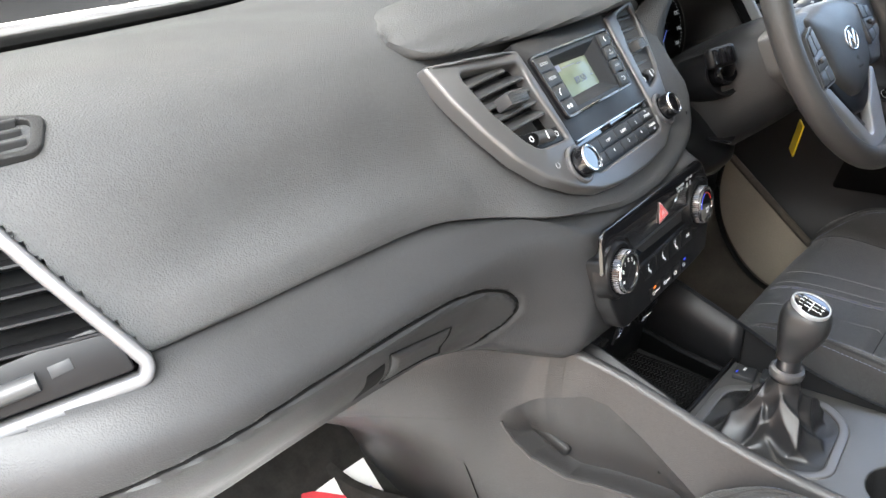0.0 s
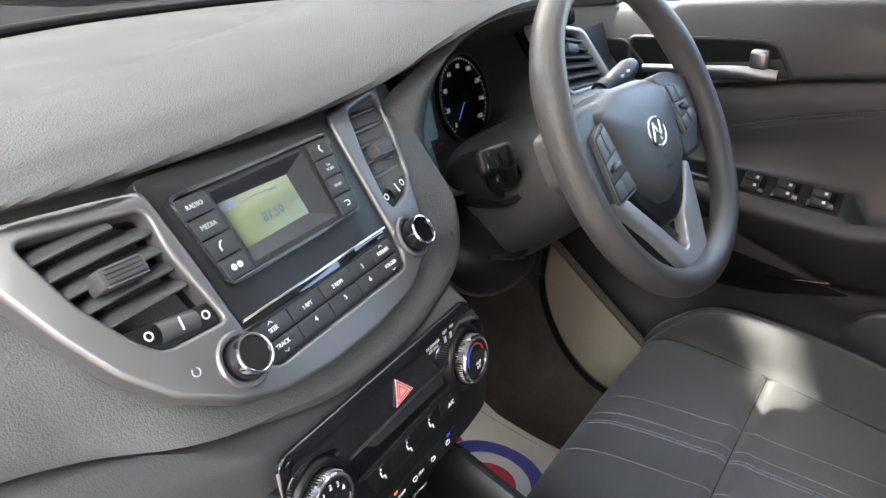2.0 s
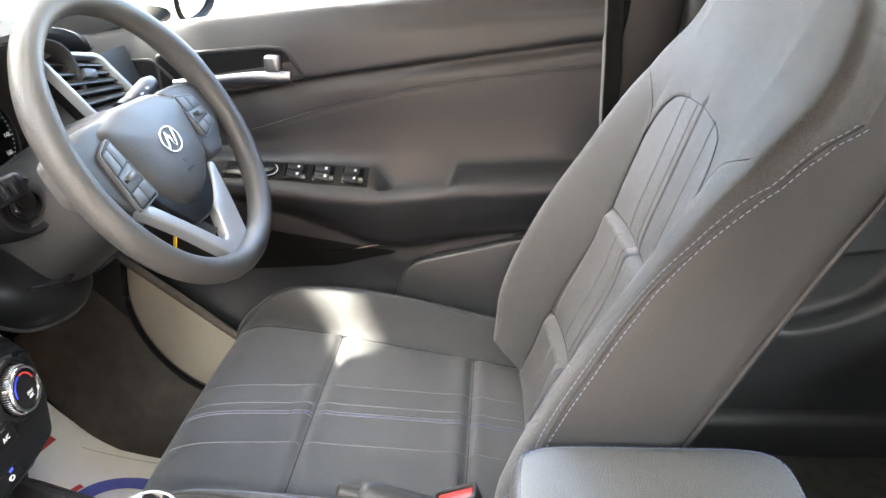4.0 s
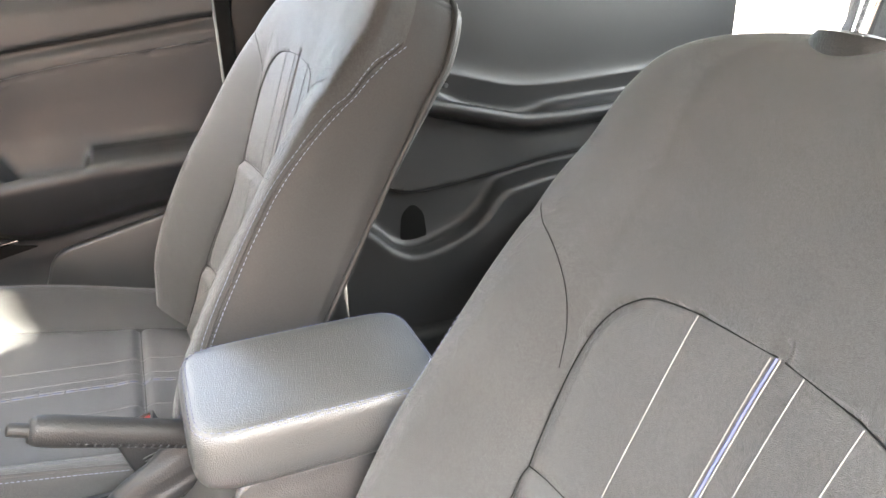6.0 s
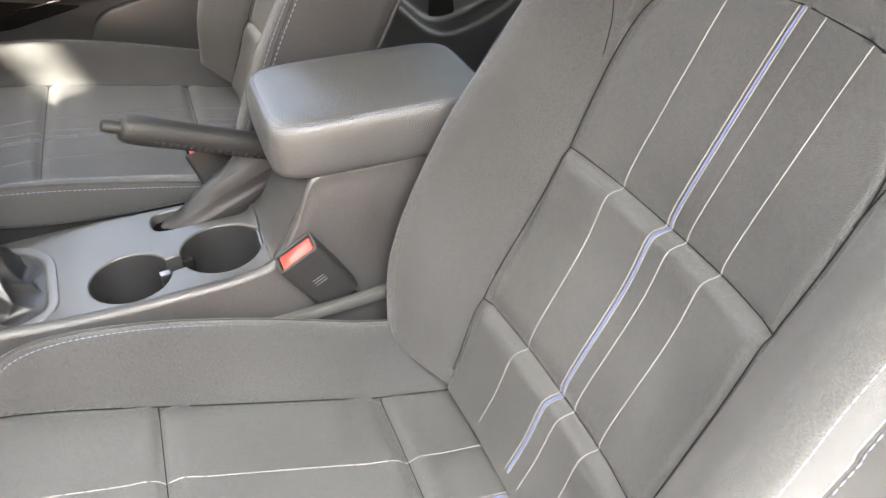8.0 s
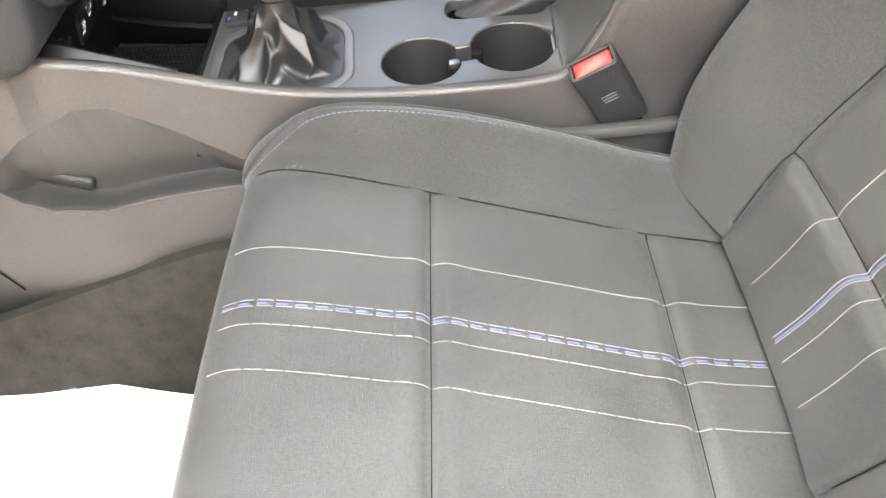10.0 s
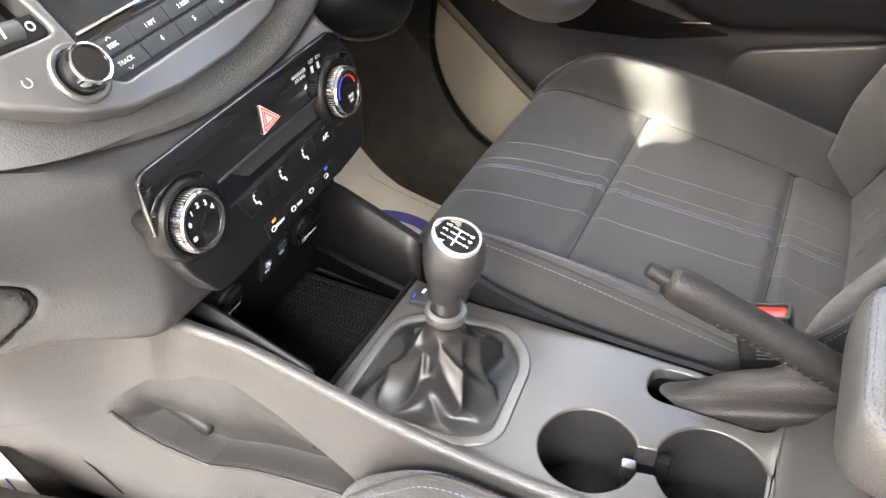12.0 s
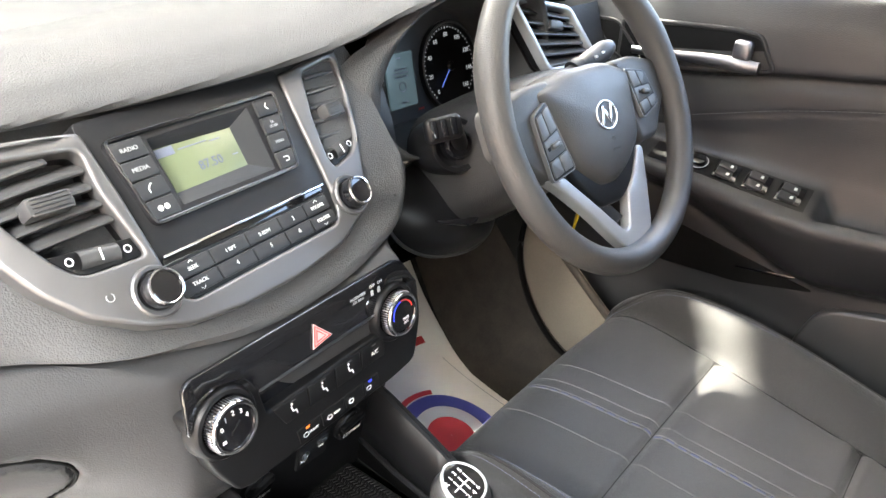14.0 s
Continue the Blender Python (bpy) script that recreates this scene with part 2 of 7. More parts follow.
M_PAD = material("dash soft plastic", (0.052, 0.0525, 0.0535), 0.58, grain=0.7, scale=760, spec=0.20, vary=0.2, relief=0.0008)
M_ROLL = material("dash satin plastic", (0.030, 0.030, 0.031), 0.45, grain=0.4, scale=820, spec=0.28, vary=0.2)
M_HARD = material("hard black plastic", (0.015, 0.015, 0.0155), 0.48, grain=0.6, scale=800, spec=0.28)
M_SMOOTH = material("smooth black plastic", (0.006, 0.006, 0.0065), 0.38, spec=0.20, grain=0.1, scale=1500, kind="noise")
M_CONSOLE = material("console grey plastic", (0.040, 0.0395, 0.039), 0.36, grain=0.25, scale=1100, spec=0.6)
M_SILVER = material("satin silver paint", (0.122, 0.120, 0.122), 0.40, metal=0.65, vary=0.04, grain=0.04, scale=2500, kind="noise")
M_CHROME = plain("chrome", (0.75, 0.76, 0.78), 0.12, 1.0)
M_GLOSS = material("gloss black", (0.006, 0.006, 0.007), 0.05, rough_vary=0.02, coat=0.6, vary=0.3)
M_VANE = material("vent black plastic", (0.042, 0.042, 0.043), 0.40, spec=0.35, grain=0.12, scale=1500, kind="noise")
M_KEY = material("key dark grey", (0.022, 0.023, 0.025), 0.45, spec=0.3, grain=0.1, scale=2000, kind="noise")
M_PANEL = material("radio dark panel", (0.010, 0.010, 0.011), 0.42, spec=0.3, grain=0.1, scale=2000, kind="noise")
M_WHITE = plain("white print", (0.62, 0.63, 0.63), 0.6)
M_GREYPRINT = plain("grey print", (0.30, 0.31, 0.32), 0.6)
M_FABRIC = material("seat insert fabric", (0.0140, 0.0137, 0.0137), 0.46, grain=1.0, scale=1500, kind="noise", vary=0.9, speck=1.8, relief=0.0010, sheen=0.1, spec=0.8)
M_CLOTH = material("seat plain cloth", (0.022, 0.022, 0.022), 0.54, grain=1.0, scale=1900, kind="noise", vary=0.5, speck=1.6, relief=0.0009, sheen=0.2, spec=0.4)
M_SEAT = material("seat dark side cloth", (0.019, 0.0185, 0.0185), 0.58, grain=0.6, scale=1700, kind="noise", spec=0.35, vary=0.3, speck=1.0, sheen=0.1)
M_LEATHER = material("armrest leather", (0.043, 0.043, 0.043), 0.37, grain=0.8, scale=900, spec=0.65)
M_KNOB = material("gear knob leather", (0.016, 0.016, 0.0165), 0.42, grain=0.4, scale=1400, spec=0.5)
M_BOOT = material("gaiter leather", (0.012, 0.012, 0.0125), 0.40, grain=0.3, scale=1700, spec=0.5)
M_WHEEL = material("steering wheel rubber", (0.044, 0.042, 0.040), 0.46, grain=0.4, scale=750, spec=0.45)
M_CARPET = material("carpet", (0.022, 0.021, 0.019), 0.95, grain=1.0, scale=700, kind="noise", vary=0.45, blotch=40, spec=0.1)
M_THREAD = material("white thread", (0.122, 0.119, 0.115), 0.85, vary=0.3, scale=3000, grain=0.3, kind="noise")
M_BLUE = material("blue thread", (0.050, 0.060, 0.120), 0.7, vary=0.2, scale=3000, grain=0.3, kind="noise")
M_PALEBLUE = material("pale blue thread", (0.13, 0.145, 0.205), 0.7, vary=0.2, scale=3000, grain=0.3, kind="noise")
M_RED = plain("red plastic", (0.46, 0.028, 0.022), 0.35)
M_ORANGE = plain("orange lamp", (0.8, 0.2, 0.02), 0.4)
M_BLUELAMP = plain("blue lamp", (0.03, 0.06, 0.8), 0.4)
M_YELLOW = material("yellow tag", (0.75, 0.52, 0.01), 0.45, vary=0.06)
M_PAPER = material("paper floor mat", (0.78, 0.76, 0.72), 0.8, vary=0.05, grain=0.3, scale=200, kind="noise")
M_MATRED = plain("mat red print", (0.55, 0.04, 0.05), 0.8)
M_MATBLUE = plain("mat blue print", (0.07, 0.08, 0.33), 0.8)
# warm bounced light on the dark kick panel, put into its base colour
M_KICKLIT = material("kick panel plastic lit beige", (0.17, 0.15, 0.118), 0.7, vary=0.2)
M_PAINT = material("white car paint", (0.72, 0.70, 0.66), 0.25, coat=0.5, vary=0.02)
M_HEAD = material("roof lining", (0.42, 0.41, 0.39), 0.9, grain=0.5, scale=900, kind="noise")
M_SCREENGLASS = glass("windscreen glass", (0.88, 0.91, 0.90))
M_TINT = glass("tinted glass", (0.62, 0.64, 0.63))
M_SCREEN = plain("lcd grey green", (0.11, 0.13, 0.075), 0.22, emit=0.016)
M_RUBBER = material("black rubber", (0.004, 0.004, 0.004), 0.65, spec=0.08, grain=0.2, scale=900)
M_GROUND = material("concrete yard", (0.24, 0.22, 0.195), 0.9, grain=0.6, scale=60, kind="noise", vary=0.2, blotch=2.0)
M_STEEL = plain("dark steel", (0.20, 0.20, 0.21), 0.35, 1.0)
# the brown is bounced footwell light put into the colour
M_ARCH = material("footwell moulding lit brown", (0.050, 0.0435, 0.036), 0.8, grain=0.8, scale=700, kind="noise", vary=0.4, blotch=30, spec=0.2)
M_RIBS = material("ribbed mat rubber", (0.006, 0.006, 0.0062), 0.55, spec=0.15, grain=0.2, scale=900)
M_WHEELKEY = material("wheel key grey", (0.055, 0.055, 0.054), 0.42, grain=0.1, scale=2000, kind="noise")
M_KEYLIGHT = material("grey push key", (0.10, 0.10, 0.102), 0.42, grain=0.1, scale=2000, kind="noise")
M_DIAL = plain("lit dial print", (0.30, 0.31, 0.33), 0.6, emit=0.05)
M_DIALBLUE = plain("lit blue needle", (0.10, 0.16, 0.55), 0.5, emit=0.05)
M_DOOR = material("door black plastic", (0.019, 0.0193, 0.0203), 0.42, grain=0.5, scale=900, spec=0.5)
M_SATIN = material("bright satin silver", (0.36, 0.37, 0.38), 0.38, metal=0.5, vary=0.04)
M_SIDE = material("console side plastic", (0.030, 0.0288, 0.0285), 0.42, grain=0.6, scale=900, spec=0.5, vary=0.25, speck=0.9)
M_FRAME = material("dark satin frame paint", (0.13, 0.13, 0.135), 0.42, metal=0.5, vary=0.05)

# ---- dashboard ----
def dent(rows, lines, width, depth, way, flat=(1, 0, 1)):
    """Presses thin grooves along lines of points into a sheet; flat: the axes along which distance counts."""
    p = np.array(rows, float)
    k = np.array(flat, float)
    best = np.full(p.shape[:2], 9.0)
    for line in lines:
        q = np.array(line, float) * k
        for a, b in zip(q[:-1], q[1:]):
            ab = b - a
            t = np.clip(((p * k - a) @ ab) / (ab @ ab + 1e-12), 0, 1)
            best = np.minimum(best, np.linalg.norm(p * k - a - t[..., None] * ab, axis=-1))
    return p + (depth * np.exp(-((best / width) ** 2)))[..., None] * np.array(way, float)


CREASE_X = [-0.76, -0.66, -0.58, -0.5, -0.4, -0.28, -0.22, -0.17, -0.12, -0.05, 0.03, 0.10, 0.17, 0.23]
CREASE_Y = [0.55, 0.49, 0.462, 0.445, 0.438, 0.440, 0.425, 0.395, 0.381, 0.370, 0.372, 0.382, 0.40, 0.45]
CREASE_Z = [1.02, 1.03, 1.036, 1.042, 1.045, 1.038, 1.027, 1.017, 1.007, 0.997, 0.997, 1.004, 1.025, 1.07]


def crease(x):
    return float(ramp(x, CREASE_X, CREASE_Y)), float(ramp(x, CREASE_X, CREASE_Z))


def end_sweep(x):
    return 1.6 * max(0.0, -0.5 - x) ** 2


# the end vent passes through pad and roll
PV = Face((-0.628, 0.478, 1.085), -22, 20)
PV_OUT = soft_loop([(-0.075, 0.098), (-0.010, 0.095), (0.030, 0.030), (0.078, -0.043), (0.072, -0.058), (-0.075, -0.072)], 0.012, 5)
PV_CUT = offset2(ccw(PV_OUT), 0.005)


def in_vent(p):
    d = Vector(p) - PV.o
    u, v, w = d.dot(PV.x), d.dot(PV.y), d.dot(PV.n)
    if abs(w) > 0.05 or abs(u) > 0.09 or abs(v) > 0.11:
        return False
    odd = False
    for (ax, ay), (bx, by) in zip(PV_CUT, np.roll(PV_CUT, -1, 0)):
        if (ay > v) != (by > v) and u < ax + (bx - ax) * (v - ay) / (by - ay):
            odd = not odd
    return odd


dashboard = thing("dashboard", (0.0, 0.6, 0.8), "black grained soft-touch dashboard with satin lower roll", "dashboard")

SEAL_X = [-0.76, -0.62, -0.49, -0.38, -0.19, -0.05, 0.10, 0.22, 0.45, 0.74]
SEAL_Y = [0.74, 0.752, 0.768, 0.785, 0.835, 0.925, 0.97, 0.985, 0.955, 0.85]

# upper pad of the passenger side, running under the silver stack frame
rows = []
for x in np.linspace(-0.76, 0.195, 150):
    cy, cz = crease(x)
    e = end_sweep(x)
    yk = float(ramp(x, [-0.76, -0.25, -0.15, 0.23], [0.462, 0.462, 0.440, 0.440]))
    key = [(cy + 0.016, cz - 0.002), (cy + 0.003, cz + 0.000), (cy, cz + 0.007), (max(cy + 0.006, yk - 0.022 + e), max(1.058, cz + 0.03)), (yk + 0.004 + e, 1.096),
           (0.485 + e, 1.147), (0.505 + e, 1.172), (0.538 + e, 1.191), (0.60 + 0.6 * e, 1.202), (0.70, 1.204), (float(ramp(x, SEAL_X, SEAL_Y)) - 0.004, 1.199)]
    rows.append([V(x, y, z) for y, z in curve(key, 90)])
part("upper_pad", grid(rows, keep=lambda i, j, r=rows: not in_vent(r[i][j])), M_PAD, dashboard, "black grained soft plastic upper pad")

# raised centre pad that runs on over the instruments
HX = [-0.243, -0.235, -0.22, -0.19, -0.1, 0.0, 0.1, 0.17, 0.24, 0.31, 0.385, 0.47, 0.56, 0.63, 0.70]
LIP_Y = [0.522, 0.500, 0.487, 0.480, 0.473, 0.470, 0.469, 0.466, 0.460, 0.452, 0.450, 0.456, 0.476, 0.50, 0.53]
LIP_Z = [1.184, 1.177, 1.174, 1.1735, 1.1735, 1.175, 1.180, 1.190, 1.207, 1.221, 1.227, 1.222, 1.205, 1.185, 1.165]
BACK_Y = [0.525, 0.545, 0.562, 0.592, 0.632, 0.665, 0.69, 0.702, 0.72, 0.735, 0.75, 0.755, 0.755, 0.75, 0.74]
TOP_Z = [1.1855, 1.190, 1.198, 1.206, 1.212, 1.215, 1.22, 1.228, 1.240, 1.250, 1.254, 1.248, 1.232, 1.21, 1.19]
rows = []
for x in np.r_[np.linspace(-0.243, -0.18, 24), np.linspace(-0.175, 0.70, 90)]:
    ly, lz, by, tz = (float(ramp(x, HX, k)) for k in (LIP_Y, LIP_Z, BACK_Y, TOP_Z))
    d = by - ly
    bz = float(np.interp(by, [0.505, 0.538, 0.60, 0.75], [1.172, 1.191, 1.202, 1.205])) + 0.003
    key = [(ly + min(0.05, d * 0.8), lz - 0.012), (ly + min(0.016, d * 0.4), lz - 0.004), (ly + 0.002, lz), (ly - 0.001, lz + 0.006), (ly + 0.06 * d + 0.004, lz + 0.4 * (tz - lz)),
           (ly + 0.25 * d, lz + 0.72 * (tz - lz)), (ly + 0.6 * d, tz - 0.001), (by - 0.006, bz + 0.5 * max(0, tz - 1.215)), (by - 0.001, bz - 0.003), (by + 0.002, bz - 0.015)]
    rows.append([V(x, y, z) for y, z in curve(key, 48)])
part("centre_pad", grid(rows), M_PAD, dashboard, "black grained raised pad over radio and instruments")

# lower roll with the glovebox line
rows = []
for x in np.linspace(-0.76, 0.215, 320):
    cy, cz = crease(x)
    e = end_sweep(x)
    w = float(ramp(x, [-0.76, -0.28, -0.2, -0.135, -0.12, 0.215], [0, 0, 0.3, 0.95, 1, 1]))
    r = max(0.0, x - 0.13)
    side = [(cy + 0.018, cz), (cy + 0.006, cz - 0.003), (0.424 + e, 1.029), (0.4035 + e, 1.006), (0.401 + e, 0.985), (0.408 + e, 0.962), (0.426 + e, 0.930), (0.458 + e, 0.893), (0.474 + e, 0.872), (0.50 + e, 0.858), (0.56 + e, 0.845), (0.72, 0.80)]
    b = 2.5 * r
    mid = [(cy + 0.018, cz), (cy + 0.006, cz - 0.003), (0.368 + b, cz - 0.014), (0.364 + b, cz - 0.03), (0.3635 + b, 0.955), (0.362 + b, 0.93), (0.362 + b, 0.905), (0.364 + b, 0.88), (0.370 + b, 0.858), (0.385 + b, 0.838), (0.43 + b, 0.828), (0.72, 0.80)]
    key = [(s[0] * (1 - w) + m[0] * w, s[1] * (1 - w) + m[1] * w) for s, m in zip(side, mid)]
    rows.append([V(x, y, z) for y, z in curve(key, 120)])
GB_LINE = [(-0.75, 0, 0.957), (-0.62, 0, 0.971), (-0.5, 0, 0.979), (-0.42, 0, 0.981), (-0.366, 0, 0.982), (-0.306, 0, 0.981), (-0.26, 0, 0.972), (-0.225, 0, 0.957), (-0.204, 0, 0.938), (-0.197, 0, 0.918), (-0.2, 0, 0.898), (-0.215, 0, 0.873), (-0.24, 0, 0.85)]
ROLL = np.array(rows)
rows = dent(rows, [GB_LINE], 0.0026, 0.0065, (0, 1, 0.2))


def roll_y(x, z):
    """Depth of the lower roll at a place on its face."""
    r = ROLL[int(np.argmin(np.abs(ROLL[:, 0, 0] - x)))]
    k = r[:, 2] < 0.985
    return float(np.interp(-z, -r[k][:, 2], r[k][:, 1]))


lower_roll = part("lower_roll", grid(rows, keep=lambda i, j, r=rows: not in_vent(r[i][j])), M_ROLL, dashboard, "black satin grained lower dash with glovebox lid")


def lid_patch(tl, tr, br, bl, lift, name, mat, label=""):
    rows = []
    for b in np.linspace(0, 1, 30):
        row = []
        for a in np.linspace(0, 1, 40):
            q = (np.array(tl) * (1 - a) + np.array(tr) * a) * (1 - b) + (np.array(bl) * (1 - a) + np.array(br) * a) * b
            e = min(a * 10, (1 - a) * 10, b * 7, (1 - b) * 7, 1.0)
            row.append(V(q[0], roll_y(*q) + 0.003 - (lift + 0.003) * math.sqrt(e), q[1]))
        rows.append(row)
    return part(name, grid(rows), mat, dashboard, label, sharp=0)


gap = [V(x, roll_y(x, z) + 0.0035, z) for x, _, z in curve([(a, 0, c) for a, _, c in GB_LINE], 160)]
part("lid_gap", tube(gap, 0.0016, 6), M_RUBBER, dashboard, "dark gap round the glovebox lid")
# glovebox handle on the lid: paddle, near-black patch as shade in finger scoop
lid_patch((-0.377, 0.962), (-0.290, 0.944), (-0.258, 0.880), (-0.347, 0.893), 0.0032, "glovebox_handle", M_ROLL, "black glovebox release paddle")
ring = [(-0.377, 0.962), (-0.290, 0.944), (-0.258, 0.880), (-0.347, 0.893), (-0.377, 0.962)]
part("handle_gap", tube([V(x, roll_y(x, z) + 0.0002, z) for x, z in [(a[0] + (b[0] - a[0]) * k, a[1] + (b[1] - a[1]) * k) for a, b in zip(ring[:-1], ring[1:]) for k in np.linspace(0, 1, 12)]], 0.0013, 6), M_RUBBER, dashboard)
lid_patch((-0.404, 0.957), (-0.381, 0.960), (-0.350, 0.892), (-0.378, 0.880), 0.0006, "scoop_shade", M_RUBBER, "near-black patch for the shade in the finger scoop")
# screen base seal and black edge behind the dash top
sl = [V(x, float(ramp(x, SEAL_X, SEAL_Y)) + 0.010, 1.203) for x in np.linspace(-0.75, 0.74, 60)]
part("screen_seal", tube(sl, 0.011, 10, flat=0.7), M_RUBBER, dashboard, "black rubber windscreen seal")
rows = [[V(x, float(ramp(x, SEAL_X, SEAL_Y)) - 0.006 - 0.02 * k, 1.2015) for k in (0, 1)] for x in np.linspace(-0.42, -0.15, 20)]
# dash top behind the instruments
rows = []
for x in np.linspace(0.19, 0.745, 40):
    rows.append([V(x, y, z) for y, z in curve([(0.60, 1.19), (0.70, 1.200), (0.80, 1.202), (float(ramp(x, SEAL_X, SEAL_Y)) - 0.004, 1.199)], 20)])
part("upper_pad", grid(rows), M_PAD, dashboard)

# hidden blocks, added to keep light from leaking through the hollow dash
part("leak_block", rbox(0.12, 0.20, 0.30, 0.01, 1, Matrix.Translation((0.215, 0.62, 1.02))), M_RUBBER, dashboard)
part("leak_block", rbox(1.42, 0.22, 0.17, 0.01, 1, Matrix.Translation((0, 0.80, 1.085))), M_RUBBER, dashboard, "hidden block that stops light leaking through the dash")

# ---- centre stack ----
S = Face((-0.0215, 0.424, 1.099), 5.7, 36.2)
A = Face((0.0, 0.358, 0.94), 3.2, 8)


def bend(u, v, w=0.0):
    return S(u, v, w - 3.2 * max(0.0, -u - 0.12) ** 2)


stack = thing("centre_stack", (0.0, 0.43, 1.03), "satin silver framed centre stack with radio and two air vents", "centre console")
LV = soft_loop([(-0.183, 0.0857), (-0.102, 0.071), (-0.105, 0.04), (-0.098, -0.004), (-0.0955, -0.018), (-0.145, -0.014), (-0.156, -0.001), (-0.1725, 0.0368)], 0.008)
RV = soft_loop([(0.143, 0.081), (0.192, 0.088), (0.187, 0.057), (0.168, 0.004), (0.151, -0.009), (0.124, -0.015), (0.121, -0.003), (0.128, 0.035)], 0.007)
TRIM = soft_loop([(-0.209, 0.106), (-0.2015, 0.0635), (-0.190, 0.024), (-0.1755, -0.0123), (-0.155, -0.0424), (-0.123, -0.066), (-0.087, -0.081), (-0.038, -0.088), (0.026, -0.089),
                  (0.086, -0.083), (0.128, -0.066), (0.152, -0.038), (0.171, 0.001), (0.188, 0.048), (0.203, 0.096), (0.157, 0.092), (0.124, 0.086), (0.1135, 0.086), (0.110, 0.05),
                  (0.1045, -0.033), (0.1, -0.054), (0.09, -0.064), (-0.079, -0.0645), (-0.0885, -0.055), (-0.088, -0.022), (-0.0905, 0.034), (-0.095, 0.084), (-0.15, 0.092), (-0.183, 0.0985)], 0.006, 3)
trim = part("silver_frame", plate(dense(TRIM, 0.012), [LV, RV], 0.016, 0.0035, bend), M_SILVER, stack, "satin silver painted frame", sharp=0)
add_mod(trim, "WEIGHTED_NORMAL", keep_sharp=False)

# dark panel behind radio and keys
PANEL = soft_loop([(-0.097, 0.092), (0.116, 0.092), (0.112, 0.05), (0.1065, -0.033), (0.102, -0.056), (0.091, -0.0665), (-0.081, -0.067), (-0.091, -0.057), (-0.0905, -0.022), (-0.093, 0.034)], 0.006)
part("radio_panel", plate(PANEL, [[(-0.0475, 0.0645), (0.0605, 0.0655), (0.0565, 0.005), (-0.0465, 0.006)]], 0.02, 0.001, lambda u, v, w: S(u, v, w - 0.004)), M_PANEL, stack, "dark grey radio surround")


def vent(loop, v0, v1, n, mid, name, tilt):
    p = np.array(loop)

    def span(v):
        us = []
        for a, b in zip(p, np.roll(p, -1, 0)):
            if (a[1] - v) * (b[1] - v) < 0:
                us.append(a[0] + (b[0] - a[0]) * (v - a[1]) / (b[1] - a[1]))
        return (min(us), max(us)) if len(us) > 1 else (p[:, 0].min(), p[:, 0].max())

    grille = part(name, plate(offset2(ccw(loop), -0.003), [], 0.004, 0.001, lambda u, v, w: bend(u, v, w - 0.045)), M_RUBBER, stack, "black plastic air vent grille")
    # throat wall
    q = offset2(ccw(loop), -0.0005)
    part("vent_throat", grid([[bend(u, v, -0.004 - 0.042 * k) for u, v in q] for k in np.linspace(0, 1, 4)], closed_u=True), M_SMOOTH, grille)
    for k in range(n):
        v = v0 + (v1 - v0) * (k + 0.5) / n + 0.002
        a, b = span(v)
        a, b = a + 0.001, b - 0.001
        prof = [(0.0042 * math.cos(t) - 0.0050 * math.sin(t), 0.0125 * math.sin(t)) for t in np.linspace(0, 2 * math.pi, 14, endpoint=False)]
        part("vane", grid([[bend(u, v + dv, -0.017 + dw) for dv, dw in prof] for u in np.linspace(a, b, 9)], closed_u=True, cap_u=True), M_VANE, grille)
    return grille


lvent = vent(LV, 0.012, 0.080, 5, -0.14, "vent_grille", -0.013)
rvent = vent(RV, 0.012, 0.086, 5, 0.155, "vent_grille", 0.0)


def vent_low(loop, va, vb, parent, c, yaw_spin):
    """The plate under the vanes with its roller between two ring marks."""
    p = dense(ccw(loop), 0.003)
    k = [q for q in p if q[1] < va + (vb - va) * (q[0] - p[:, 0].min()) / (np.ptp(p[:, 0])) + 0.0]
    k = sorted(k, key=lambda q: math.atan2(q[1] - c[1], q[0] - c[0]))
    low = part("roller_plate", plate(offset2(ccw(k), 0.0004), [], 0.02, 0.0008, lambda u, v, w: bend(u, v, w - 0.004)), M_SMOOTH, parent, "black plate with vent roller")
    return low


vent_low(LV, 0.0125, -0.001, lvent, (-0.125, -0.004), -13)
vent_low(RV, 0.002, 0.012, rvent, (0.145, -0.002), 0)


def roller(u, v, spin, length, parent):
    m = S.m(u, v, -0.003, spin)
    prof = [(0.0075 * math.cos(t), 0.0075 * math.sin(t)) for t in np.linspace(0.25, math.pi - 0.25, 12)]
    rows = []
    for i, x in enumerate(np.linspace(-length / 2, length / 2, 41)):
        k = 1.0 if i % 2 else 0.955
        rows.append([m @ V(x, k * a, k * b - 0.0045) for a, b in prof])
    r = part("roller", grid(rows), M_VANE, parent, "ribbed black thumb roller", sharp=0)
    part("mark", rbox(0.0012, 0.009, 0.001, 0.0002, 1, m @ Matrix.Translation((0, 0, 0.0034))), M_WHITE, r)
    for s in (-1, 1):
        ring = lathe([(0.0022, 0), (0.0032, 0.0), (0.0032, 0.0004), (0.0022, 0.0004)], 20, m @ Matrix.Translation((s * (length / 2 + 0.007), 0, -0.0008)))
        part("ring_mark", ring, M_WHITE, parent)


roller(-0.127, -0.0045, -9, 0.030, lvent)
roller(0.143, -0.001, 8, 0.018, rvent)


